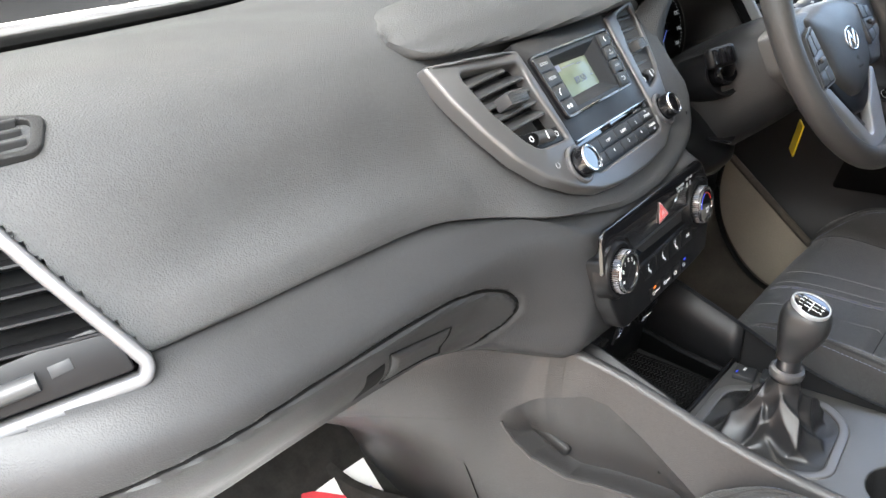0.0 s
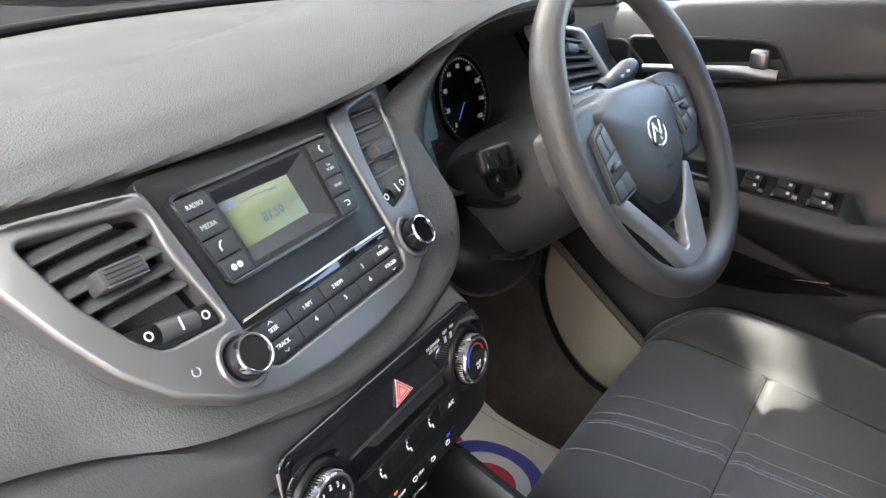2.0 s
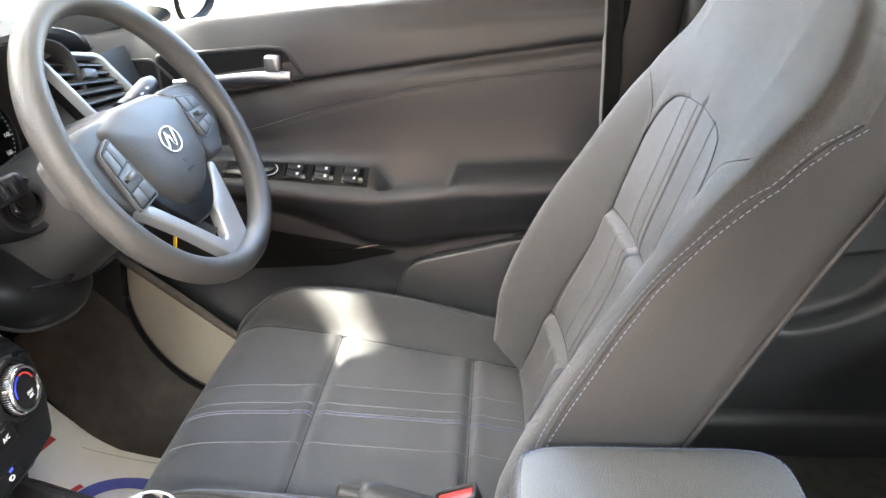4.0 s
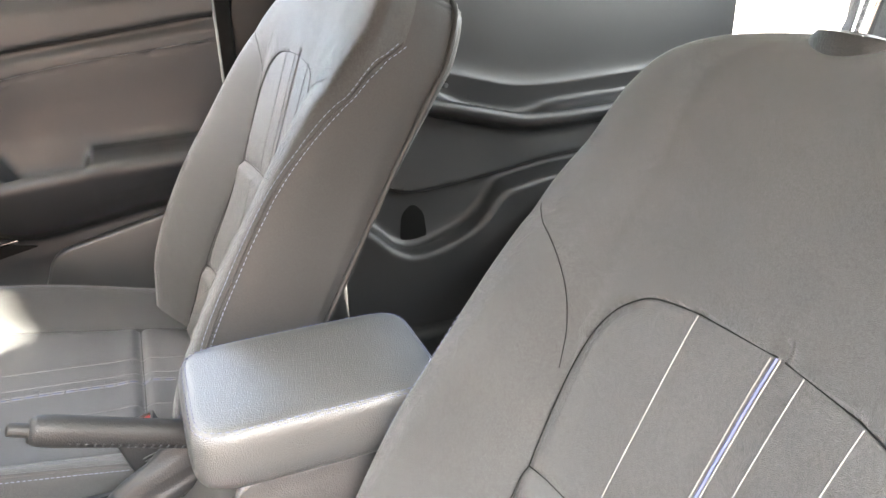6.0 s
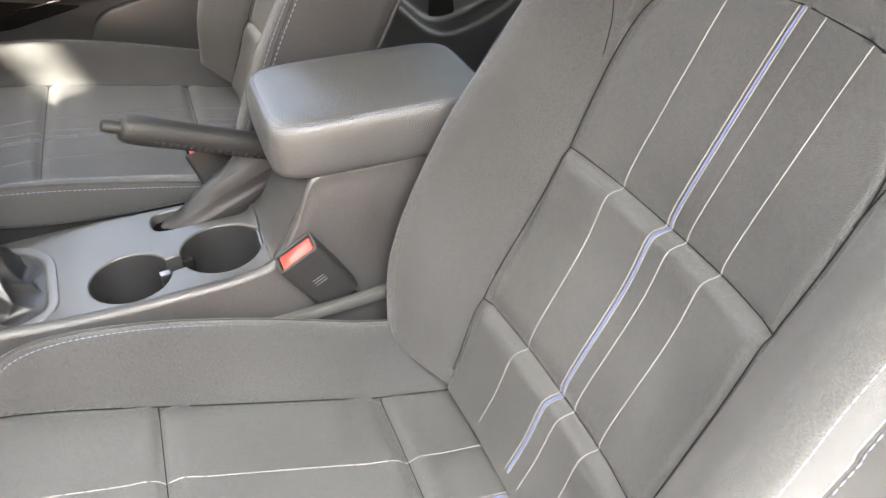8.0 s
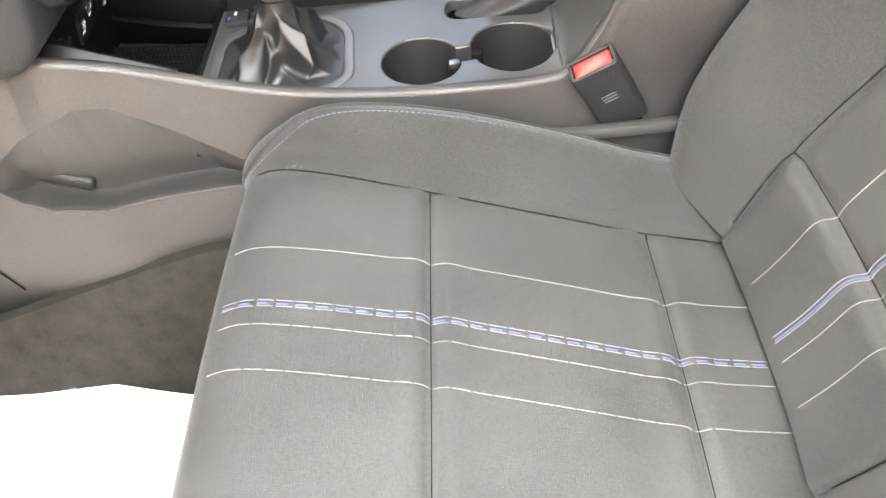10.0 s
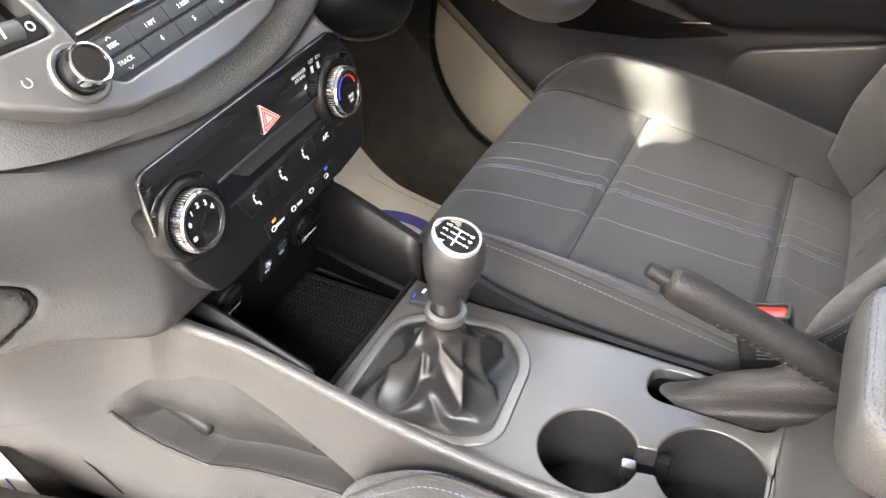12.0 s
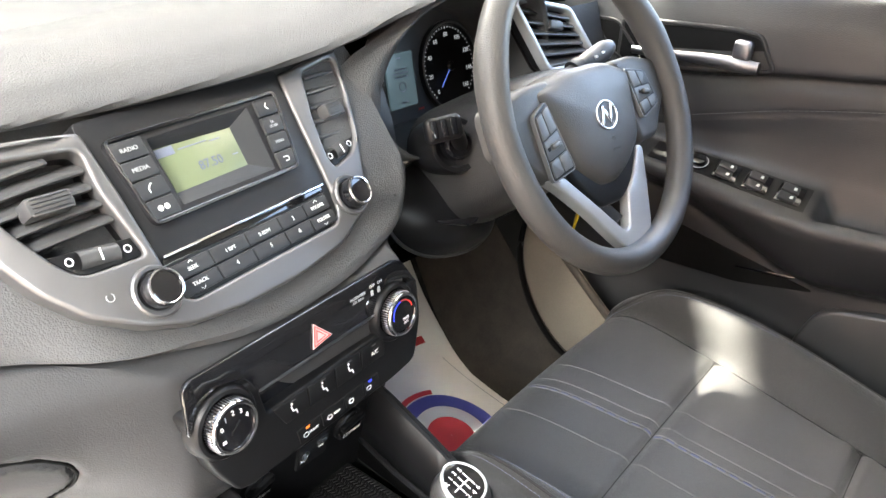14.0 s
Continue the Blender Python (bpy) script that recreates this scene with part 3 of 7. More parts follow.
def slider(u, v, spin, width, parent):
    m = S.m(u, v, -0.004, spin)
    t = part("slider_tab", rbox(width, 0.014, 0.020, 0.003, 2, m), M_VANE, parent, "grey ribbed slider tab")
    for k in range(4):
        part("rib", rbox(width * 0.8, 0.0009, 0.0008, 0.0002, 1, m @ Matrix.Translation((0, 0.0045 - 0.003 * k, 0.0102))), M_KEY, t)
    part("edge_strip", rbox(width * 0.9, 0.0012, 0.0012, 0.0003, 1, m @ Matrix.Translation((0, -0.0065, 0.0095))), M_SILVER, t)


slider(-0.143, 0.041, -3, 0.034, lvent)
slider(0.155, 0.038, 0, 0.024, rvent)

# radio
radio = thing("car_radio", S(0.005, 0.035), "black car radio with grey lcd and rows of push keys", "radio")
BEZ = soft_loop([(-0.085, 0.0725), (0.0975, 0.0725), (0.082, -0.002), (-0.078, -0.002)], 0.008, 5)
IN = offset2(ccw(BEZ), 0.0035)
part("bezel", plate(BEZ, [IN], 0.008, 0.0014, lambda u, v, w: S(u, v, w + 0.0015)), M_GLOSS, radio, "gloss black rounded bezel")
part("bezel_rim", plate(offset2(ccw(BEZ), 0.0002), [offset2(ccw(BEZ), 0.0011)], 0.003, 0.0003, lambda u, v, w: S(u, v, w + 0.0018)), M_GLOSS, radio, "thin gloss black rim")
REC = [(-0.047, 0.064), (0.060, 0.065), (0.056, 0.0055), (-0.046, 0.0065)]
part("face_plate", plate(offset2(ccw(BEZ), 0.003), [soft_loop(REC, 0.002)], 0.012, 0.0006, lambda u, v, w: S(u, v, w - 0.0015)), M_PANEL, radio)
SCR = [(-0.0435, 0.0565), (0.039, 0.0545), (0.0375, 0.0185), (-0.047, 0.0175)]
rows = [[S(u, v, 0.0) for u, v in dense(REC, 0.01)], ]
a, b = np.array(REC), np.array(SCR)
part("screen_hood", grid([[S(u, v, -0.0015) for u, v in a], [S(u, v, -0.010) for u, v in b]], closed_u=True), M_KEY, radio, "grey sloping screen surround", smooth=False)
part("screen", plate([tuple(q) for q in b], [], 0.003, 0.0002, lambda u, v, w: S(u, v, w - 0.0098)), M_SCREEN, radio, "pale grey-green lcd screen")


def key_quad(q, name, parent, mat=M_KEY, h=0.0022, r=0.0009, base=0.0, face=S, gap=0.0006, label=""):
    q = offset2(ccw(q), gap)
    return part(name, plate(soft_loop(q, 0.0015, 2), [], h + 0.004, r, lambda u, v, w: face(u, v, w + base + h), 2), mat, parent, label)


for i, word in enumerate(("RADIO", "MEDIA", "", "")):
    v1, v0 = 0.0685 - 0.0168 * i, 0.0685 - 0.0168 * (i + 1)
    lx = lambda v: -0.0782 - 0.0055 * (v / 0.07)
    rx = lambda v: -0.0505 - 0.001 * (v / 0.07)
    k = key_quad([(lx(v0), v0), (rx(v0), v0), (rx(v1), v1), (lx(v1), v1)], "key", radio, base=-0.001)
    c = (lx(v0) + rx(v0)) / 2, (v0 + v1) / 2
    if word:
        letters(word, 0.0052, S.m(*c, 0.0014), M_GREYPRINT, k)
    elif i == 2:
        part("phone_sign", tube([S(c[0] + dx, c[1] + dv, 0.0014) for dx, dv in ((-0.003, -0.003), (-0.0032, 0.0), (-0.001, 0.003), (0.001, 0.0038))], 0.0006, 6), M_WHITE, k)
    else:
        for s in (-1, 1):
            part("gear_sign", lathe([(0.0006, 0), (0.0024, 0), (0.0024, 0.0003), (0.0006, 0.0003)], 12, S.m(c[0] + s * 0.003, c[1], 0.0012)), M_WHITE, k)
for i, word in enumerate(("", "TA\nSCAN", "MENU", "")):
    v1, v0 = 0.0685 - 0.0168 * i, 0.0685 - 0.0168 * (i + 1)
    lx = lambda v: 0.0595 + 0.008 * (v / 0.07)
    rx = lambda v: 0.0815 + 0.0125 * (v / 0.07)
    k = key_quad([(lx(v0), v0), (rx(v0), v0), (rx(v1), v1), (lx(v1), v1)], "key", radio, base=-0.001)
    c = (lx(v0) + rx(v0)) / 2 + 0.001, (v0 + v1) / 2
    if word:
        letters(word, 0.0038, S.m(*c, 0.0014), M_GREYPRINT, k)
    else:
        pts = [(0.001, 0.003), (-0.0015, 0.0), (0.001, -0.003)] if i == 0 else [(-0.003, 0.002), (0.002, 0.002), (0.003, 0.0), (0.002, -0.002), (-0.002, -0.002)]
        part("arrow_sign", tube([S(c[0] + a0, c[1] + b0, 0.0014) for a0, b0 in pts], 0.0005, 6), M_WHITE, k)
# what the lcd shows
part("display_bar", rbox(0.020, 0.0075, 0.0002, 0.0001, 1, S.m(-0.0335, 0.0518, -0.0096)), M_PALEBLUE, radio)
letters("87.50", 0.0115, S.m(0.004, 0.0315, -0.0097), M_BLUE, radio)
for u, v, w in ((0.018, 0.049, 0.012), (0.031, 0.0315, 0.006), (-0.005, 0.0505, 0.03)):
    part("display_bar", rbox(w, 0.0012, 0.0002, 0.0001, 1, S.m(u, v, -0.0096)), M_PALEBLUE, radio)

# slot and key rows under the radio
part("slot", plate([(-0.086, -0.0315), (0.096, -0.0325), (0.097, -0.0245), (-0.085, -0.0245)], [], 0.006, 0.0008, lambda u, v, w: S(u, v, w - 0.0034)), M_GLOSS, radio)
part("slot_strip", plate([(-0.0855, -0.0262), (0.097, -0.0262), (0.097, -0.0242), (-0.085, -0.0242)], [], 0.004, 0.0004, lambda u, v, w: S(u, v, w + 0.0005)), M_CHROME, radio, "bright slot trim strip")
UP = [(-0.0865, -0.0475), (-0.047, -0.0475), (-0.0085, -0.0475), (0.030, -0.047), (0.0625, -0.047), (0.0945, -0.0465)]
for i, (up, dn) in enumerate(((("SEEK"), ("TRACK")), ("1 RPT", "4"), ("2 RDM", "5"), ("3", "6"), ("FOLDER", "FOLDER"))):
    a0, b0 = UP[i][0], UP[i + 1][0]
    for row, word in ((0, up), (1, dn)):
        v1, v0 = (-0.0335, -0.0475) if row == 0 else (-0.0480, -0.0618)
        k = key_quad([(a0 + 0.0006 * row, v0), (b0 + 0.0003 * row, v0), (b0, v1), (a0, v1)], "key", radio, base=-0.003)
        c = ((a0 + b0) / 2, (v0 + v1) / 2)
        letters(word, 0.0046 if len(word) > 2 else 0.0056, S.m(c[0], c[1] - 0.001 * (1 - 2 * row), -0.0006), M_WHITE, k)
        if i in (0, 4):
            s = 1 if row == 0 else -1
            part("arrow_sign", tube([S(c[0] + x0, c[1] + s * (0.0035 + y0), -0.0006) for x0, y0 in ((-0.0022, 0), (0, 0.0018), (0.0022, 0))], 0.0003, 5), M_WHITE, k)


def knob(face, u, v, r, h, parent, cap, ribbed=True, base=0.0, name="knob", label=""):
    m = face.m(u, v, base)
    k = part(name, lathe([(r * 1.02, -0.004), (r * 1.02, h * 0.25), (r, h * 0.35), (r * 0.985, h * 0.85), (r * 0.93, h), (r * 0.80, h), (r * 0.78, h - 0.0012), (0.0001, h - 0.0012)], 48, m), cap, parent, label, sharp=30)
    if ribbed:
        bm = bmesh.new()
        for a in np.linspace(0, 2 * math.pi, 60, endpoint=False):
            b = rbox(0.0012, 0.0008, h * 0.55, 0.0003, 1, m @ Matrix.Rotation(a, 4, "Z") @ Matrix.Translation((r * 0.995, 0, h * 0.55)))
            join(bm, b)
        part("grip", bm, M_STEEL, k, "ribbed grip ring")
    ring = part("ring", lathe([(r * 0.96, h * 0.86), (r * 0.985, h * 0.93), (r * 0.95, h * 1.02), (r * 0.88, h * 1.03), (r * 0.80, h * 0.97), (r * 0.80, h * 0.9)], 48, m), M_CHROME, k, "bright chrome ring")
    return k, m


for u, v in ((-0.104, -0.046), (0.1225, -0.0455)):
    part("knob_seat", lathe([(0.0205, -0.006), (0.0205, 0.002), (0.019, 0.0035), (0.0165, 0.003), (0.0165, -0.006)], 40, S.m(u, v)), M_SILVER, radio, "silver collar")
    k, m = knob(S, u, v, 0.0145, 0.0145, radio, M_GLOSS, False, 0.002, "knob", "gloss black turning knob with chrome ring")
part("power_sign", tube([S(-0.137 + 0.003 * math.sin(t), -0.0355 + 0.003 * math.cos(t), 0.0003 - 3.2 * 0.017**2) for t in np.linspace(0.6, 2 * math.pi - 0.6, 14)], 0.0004, 5), M_GREYPRINT, radio)
part("pointer_sign", tube([S(-0.0905, -0.060, 0.0005), S(-0.084, -0.0535, 0.0005)], 0.0008, 5), M_RUBBER, radio)

# climate panel
climate = thing("climate_panel", A(0, 0), "gloss black climate control panel with two knobs and keys", "climate control")
TOPP = soft_loop([(-0.1375, 0.012), (-0.135, 0.054), (-0.128, 0.0595), (0.120, 0.0605), (0.131, 0.054), (0.152, 0.022), (0.136, 0.034), (0.1115, 0.041), (0.090, 0.034), (0.082, 0.0180), (-0.069, 0.0170), (-0.079, 0.034), (-0.1035, 0.041), (-0.126, 0.034)], 0.004, 4)
part("gloss_panel", plate(TOPP, [], 0.004, 0.0012, lambda u, v, w: A(u, v, w + 0.0078)), M_GLOSS, climate, "gloss black upper panel")
LOW = soft_loop([(-0.138, 0.029), (0.153, 0.029), (0.153, -0.018), (0.137, -0.062), (0.10, -0.066), (-0.09, -0.066), (-0.104, -0.062), (-0.122, -0.03)], 0.010, 5)
SLOT = soft_loop([(-0.066, 0.0145), (0.092, 0.0155), (0.090, -0.006), (-0.062, -0.009)], 0.002, 2)
part("lower_panel", plate(LOW, [SLOT], 0.02, 0.003, lambda u, v, w: A(u, v, w + 0.007)), M_SMOOTH, climate, "satin black lower panel")
part("display", plate(offset2(ccw(SLOT), -0.002), [], 0.004, 0.0005, lambda u, v, w: A(u, v, w - 0.006)), M_GLOSS, climate, "dark display slot")
part("display_strip", plate([(-0.066, 0.0162), (0.092, 0.0172), (0.092, 0.0147), (-0.066, 0.0137)], [], 0.004, 0.0005, lambda u, v, w: A(u, v, w + 0.0078)), M_STEEL, climate)
KX = [-0.058, -0.0165, 0.019, 0.055, 0.090]
for i in range(4):
    k = key_quad([(KX[i] + (0.012 if i == 0 else 0), -0.0315), (KX[i + 1], -0.0315), (KX[i + 1], -0.0095), (KX[i], -0.0095)], "key", climate, M_SMOOTH, 0.003, 0.0012, 0.006, A)
    c = (KX[i] + KX[i + 1]) / 2 + 0.002, -0.021
    if i == 3:
        letters("A/C", 0.0062, A.m(c[0], c[1], 0.0095), M_WHITE, k)
    else:
        part("seat_sign", tube([A(c[0] + a, c[1] + b, 0.0094) for a, b in ((-0.003, 0.004), (-0.0015, -0.001), (0.002, -0.0015), (0.003, -0.005))], 0.0007, 6), M_WHITE, k)
        part("head_sign", lathe([(0.0012, 0), (0.0012, 0.0003)], 10, A.m(c[0] - 0.002, c[1] + 0.0062, 0.0092)), M_WHITE, k)
    part("key_lamp", rbox(0.006, 0.0014, 0.0004, 0.0001, 1, A.m(c[0], -0.0125, 0.0092)), M_VANE, k)
LX = [-0.036, -0.006, 0.026, 0.054, 0.078]
for i, word in enumerate(("FRONT", "REAR", "", "")):
    k = key_quad([(LX[i] + 0.002, -0.0615), (LX[i + 1], -0.0615), (LX[i + 1], -0.045), (LX[i], -0.045)], "key", climate, M_SMOOTH, 0.002, 0.001, 0.0062, A)
    c = (LX[i] + LX[i + 1]) / 2, -0.0545
    part("screen_sign", tube([A(c[0] - 0.005 + 0.0032 * math.cos(t), c[1] + 0.0022 * math.sin(t), 0.0086) for t in np.linspace(0, 2 * math.pi, 12)], 0.0004, 5), M_WHITE, k)
    if word:
        letters(word, 0.0036, A.m(c[0] + 0.005, c[1], 0.0086), M_WHITE, k)
    if i in (0, 3):
        part("key_lamp", rbox(0.005, 0.0025, 0.0005, 0.0001, 1, A.m(c[0] - 0.002, -0.048, 0.0085)), M_ORANGE if i == 0 else M_BLUELAMP, k, "lit orange lamp" if i == 0 else "lit blue lamp")
# hazard key
tri = [(-0.0040, 0.0215), (0.0235, 0.0255), (0.0005, 0.0475)]
hz = part("hazard_key", plate(soft_loop(tri, 0.003, 3), [], 0.006, 0.001, lambda u, v, w: A(u, v, w + 0.0092)), M_GLOSS, climate, "red outlined hazard triangle key")
c = np.mean(tri, 0)
for k0, k1, mat in ((0.80, 0.66, M_RED), (0.5, 0.36, M_RED)):
    a, b = [tuple(c + k0 * (np.array(q) - c)) for q in tri], [tuple(c + k1 * (np.array(q) - c)) for q in tri]
    part("triangle_line", plate(a, [b], 0.001, 0.0001, lambda u, v, w: A(u, v, w + 0.0098), 1), mat, hz)
part("triangle_face", plate([tuple(c + 0.92 * (np.array(q) - c)) for q in tri], [], 0.001, 0.0001, lambda u, v, w: A(u, v, w + 0.0095), 1), material("pale pink plastic", (0.62, 0.42, 0.42), 0.3, vary=0.05), hz)
letters("PASSENGER\nAIR BAG", 0.0042, A.m(0.062, 0.043, 0.0080), M_GREYPRINT, climate)
for i in range(2):
    letters(("OFF", "ON")[i], 0.0045, A.m(0.083 + 0.011 * i, 0.0475, 0.0080), M_GREYPRINT, climate)
    part("lamp_sign", rbox(0.004, 0.006, 0.0002, 0.0001, 1, A.m(0.082 + 0.010 * i, 0.0405, 0.0079)), M_GREYPRINT, climate)
for u, sign in ((-0.1035, -1), (0.1115, 1)):
    part("knob_seat", lathe([(0.0325, -0.012), (0.0315, 0.001), (0.029, 0.004), (0.0260, 0.0045), (0.0255, -0.004)], 48, A.m(u, 0.0065, 0.006)), M_SMOOTH, climate, "black knob surround")
    k, m = knob(A, u, 0.0065, 0.0230, 0.015, climate, M_GLOSS, True, 0.005, "knob", "black rotary knob with ribbed chrome ring")
    f = 0.0140
    if sign < 0:
        for i, ch in enumerate(("0", "1", "2", "3", "4")):
            t = radians(160 - 35 * i)
            letters(ch, 0.0062, m @ Matrix.Translation((0.0135 * math.cos(t), 0.0135 * math.sin(t), f)), M_WHITE, k)
        part("off_mark", rbox(0.004, 0.003, 0.0003, 0.0001, 1, m @ Matrix.Translation((-0.0125, -0.007, f))), M_WHITE, k)
        part("pointer", rbox(0.002, 0.013, 0.0006, 0.0003, 1, m @ Matrix.Rotation(radians(-50), 4, "Z") @ Matrix.Translation((0, 0.0, f))), M_SMOOTH, k)
    else:
        for t0, t1, mat in ((95, 15, M_RED), (185, 100, M_BLUELAMP)):
            pts = [m @ V(0.0150 * math.cos(radians(t)), 0.0150 * math.sin(radians(t)), f) for t in np.linspace(t0, t1, 12)]
            part("scale_arc", tube(pts, 0.0008, 6), mat, k)
        letters("MAX\nA/C", 0.0042, m @ Matrix.Translation((0.004, -0.008, f)), M_WHITE, k)

# ---- centre console ----
console = thing("centre_console", (0.02, 0.1, 0.43), "dark grey plastic centre console with cup holders and storage tray", "centre console")
# outer shell: one sheet from the left foot over the rim into the tray line, along the car
CY = [-0.36, -0.20, -0.142, -0.118, -0.092, -0.06, 0.0, 0.08, 0.16, 0.22, 0.28, 0.34, 0.385, 0.45]
RAIL_Z = [0.85, 0.85, 0.848, 0.805, 0.768, 0.760, 0.760, 0.7615, 0.768, 0.780, 0.798, 0.818, 0.832, 0.84]
LEFT_X = [-0.048, -0.050, -0.052, -0.060, -0.066, -0.070, -0.076, -0.080, -0.083, -0.086, -0.090, -0.097, -0.108, -0.112]
DECK_Z = [0.85, 0.85, 0.846, 0.802, 0.765, 0.757, 0.757, 0.757, 0.752, 0.745, 0.744, 0.744, 0.744, 0.744]


def rail(y):
    return float(ramp(y, CY, RAIL_Z)), float(ramp(y, CY, LEFT_X)), float(ramp(y, CY, DECK_Z))




def right_x(y):
    return float(ramp(y, [-0.36, -0.12, -0.09, -0.02, 0.06, 0.14, 0.22, 0.30, 0.62], [0.106, 0.106, 0.104, 0.101, 0.100, 0.102, 0.109, 0.119, 0.126]))


LOW_Y, LOW_Z = [0.05, 0.12, 0.232, 0.382, 0.43, 0.452, 0.463, 0.469], [0.674, 0.672, 0.669, 0.664, 0.675, 0.693, 0.712, 0.730]
UP_Y, UP_Z = [0.05, 0.12, 0.17, 0.235, 0.30, 0.345, 0.372, 0.43, 0.469], [0.675, 0.674, 0.681, 0.700, 0.748, 0.778, 0.784, 0.760, 0.732]
rows, lip_line, seam_line = [], [], []
for y in np.r_[np.linspace(-0.36, -0.15, 16), np.linspace(-0.145, -0.05, 24), np.linspace(-0.045, 0.085, 30), np.linspace(0.088, 0.53, 270), np.linspace(0.535, 0.74, 50)]:
    rz, lx, dz = rail(min(y, 0.45))
    if y > 0.40:
        rz = 0.832 - 0.15 * (y - 0.40)
    out = 0.010 + 0.06 * max(0, y - 0.25)
    key = [(lx - 0.02 - 0.09 * max(0, y - 0.2), 0.40), (lx - 0.020 - 0.09 * max(0, y - 0.2), 0.52), (lx - 0.018 - out * 0.5, 0.62), (lx - 0.010 - out * 0.25, rz - 0.06), (lx - 0.006, rz - 0.014), (lx - 0.004, rz - 0.004), (lx + 0.001, rz), (lx + 0.006, rz - 0.0008)]
    t = min(max((y - 0.42) / 0.2, 0.0), 1.5)
    g = min(max((y - 0.37) / 0.15, 0.0), 1.0)
    g = g * g * (3 - 2 * g)
    wide = [(-0.125, 0.40), (-0.145, 0.52), (-0.150 - 0.03 * t, 0.62), (-0.135 - 0.11 * t, 0.70), (-0.12 - 0.18 * t, 0.775), (-0.112 - 0.20 * t, 0.81), (-0.105 - 0.20 * t, 0.83), (-0.10 - 0.2 * t, 0.838)]
    key = [(a0 * (1 - g) + c0 * g, b0 * (1 - g) + d0 * g) for (a0, b0), (c0, d0) in zip(key, wide)]
    base = curve(key, 240)
    top = int(np.argmax(base[:, 1] > rz - 0.022)) if g < 0.5 else int(np.argmax(base[:, 1] > 0.80))
    side_x = lambda z, base=base, top=top: np.interp(z, base[: top + 1, 1], base[: top + 1, 0])
    zl, zu = float(np.interp(y, LOW_Y, LOW_Z)), float(np.interp(y, UP_Y, UP_Z))
    zu = max(min(zu, base[top, 1] - 0.004), zl + 0.0005)
    deep = 0.034 * min(max((zu - zl - 0.010) / 0.050, 0.0), 1.0) * min(max((0.469 - y) / 0.02, 0.0), 1.0)
    row = [(side_x(z), z) for z in np.linspace(0.40, zl, 70)]
    row += [(side_x(zl) + deep * k, zl + h * min(1.0, (zu - zl) / 0.01)) for k, h in ((0.03, 0.0016), (0.10, 0.0024), (0.25, 0.0022), (0.6, 0.0010), (0.9, 0.0006), (1.0, 0.0016))]
    for k in np.linspace(0.03, 1, 60):
        z = zl + 0.002 * min(1.0, (zu - zl) / 0.01) + (zu - zl - 0.002 * min(1.0, (zu - zl) / 0.01)) * k
        row.append((side_x(z) + deep * ((1 - k) ** 1.15 * 0.92 + 0.08 * (1 - k**8)), z))
    row += [(side_x(z), z) for z in np.linspace(zu, base[top, 1], 40)[1:]]
    rest = curve(base[top:], 40) if len(base) - top > 3 else np.repeat(base[-1:], 40, 0)
    row += [tuple(q) for q in rest[1:]]
    rows.append([V(float(x), y, float(z)) for x, z in row])
    if 0.085 < y < 0.466:
        lip_line.append(V(float(side_x(zl)) + 0.0005, y, zl + 0.0012))
    if abs(y - 0.512) < 0.004 and not seam_line:
        for yy, z in ((0.512, 0.80), (0.512, 0.79), (0.521, 0.725), (0.518, 0.69), (0.512, 0.645), (0.50, 0.575)):
            seam_line.append(V(float(side_x(z)) - 0.0004, yy, z))
shell_rows = np.array(rows)
part("pocket_edge", tube(lip_line, 0.0022, 8), M_SIDE, console, "rolled lip of the side pocket")
part("panel_seam", tube([Vector(q) for q in curve([tuple(q) for q in seam_line], 40)], 0.0009, 6), M_RUBBER, console)
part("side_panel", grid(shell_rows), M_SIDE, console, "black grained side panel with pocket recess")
part("pocket_lip", rbox(0.012, 0.072, 0.016, 0.005, 3, Matrix.Translation((-0.106, 0.428, 0.694)) @ Matrix.Rotation(radians(20), 4, "X")), M_HARD, console, "dark divider at the end of the pocket")
rows = []
for y in np.linspace(-0.3, 0.8, 60):
    zt = float(ramp(y, [-0.2, 0.25, 0.51, 0.70, 0.8], [0.60, 0.60, 0.555, 0.52, 0.55]))
    xt = float(np.interp(y, [-0.3, 0.0, 0.3, 0.37, 0.45, 0.52, 0.7, 0.8], [-0.082, -0.108, -0.130, -0.144, -0.162, -0.178, -0.206, -0.215]))
    rows.append([V(xt + 0.012, y, zt + 0.002), V(xt, y, zt), V(xt - 0.008, y, zt - 0.01), V(xt - 0.02, y, (zt + 0.42) / 2), V(xt - 0.04, y, 0.435), V(xt - 0.07, y, 0.427)])
part("carpet_side", grid(rows), M_CARPET, console, "dark carpet along the console")
part("side_ledge", rbox(0.012, 0.34, 0.014, 0.004, 2, Matrix.Translation((-0.092, -0.14, 0.708)) @ Matrix.Rotation(radians(-4), 4, "X")), M_CONSOLE, console, "grey ledge along the console foot")
# right side panel
rows = []
for y in np.linspace(-0.36, 0.62, 60):
    rz, lx, dz = rail(min(y, 0.45))
    if y > 0.40:
        rz = 0.832 - 0.15 * (y - 0.40)
    x = right_x(y)
    rows.append([V(a, y, b) for a, b in curve([(x - 0.006, rz - 0.0008), (x, rz), (x + 0.005, rz - 0.004), (x + 0.008, rz - 0.02), (x + 0.015, 0.65), (x + 0.03, 0.40)], 24)])
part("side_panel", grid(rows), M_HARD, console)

# deck with boot opening and cup wells
CUPS = [(-0.027, 0.052, 0.0405), (-0.008, -0.042, 0.0435)]


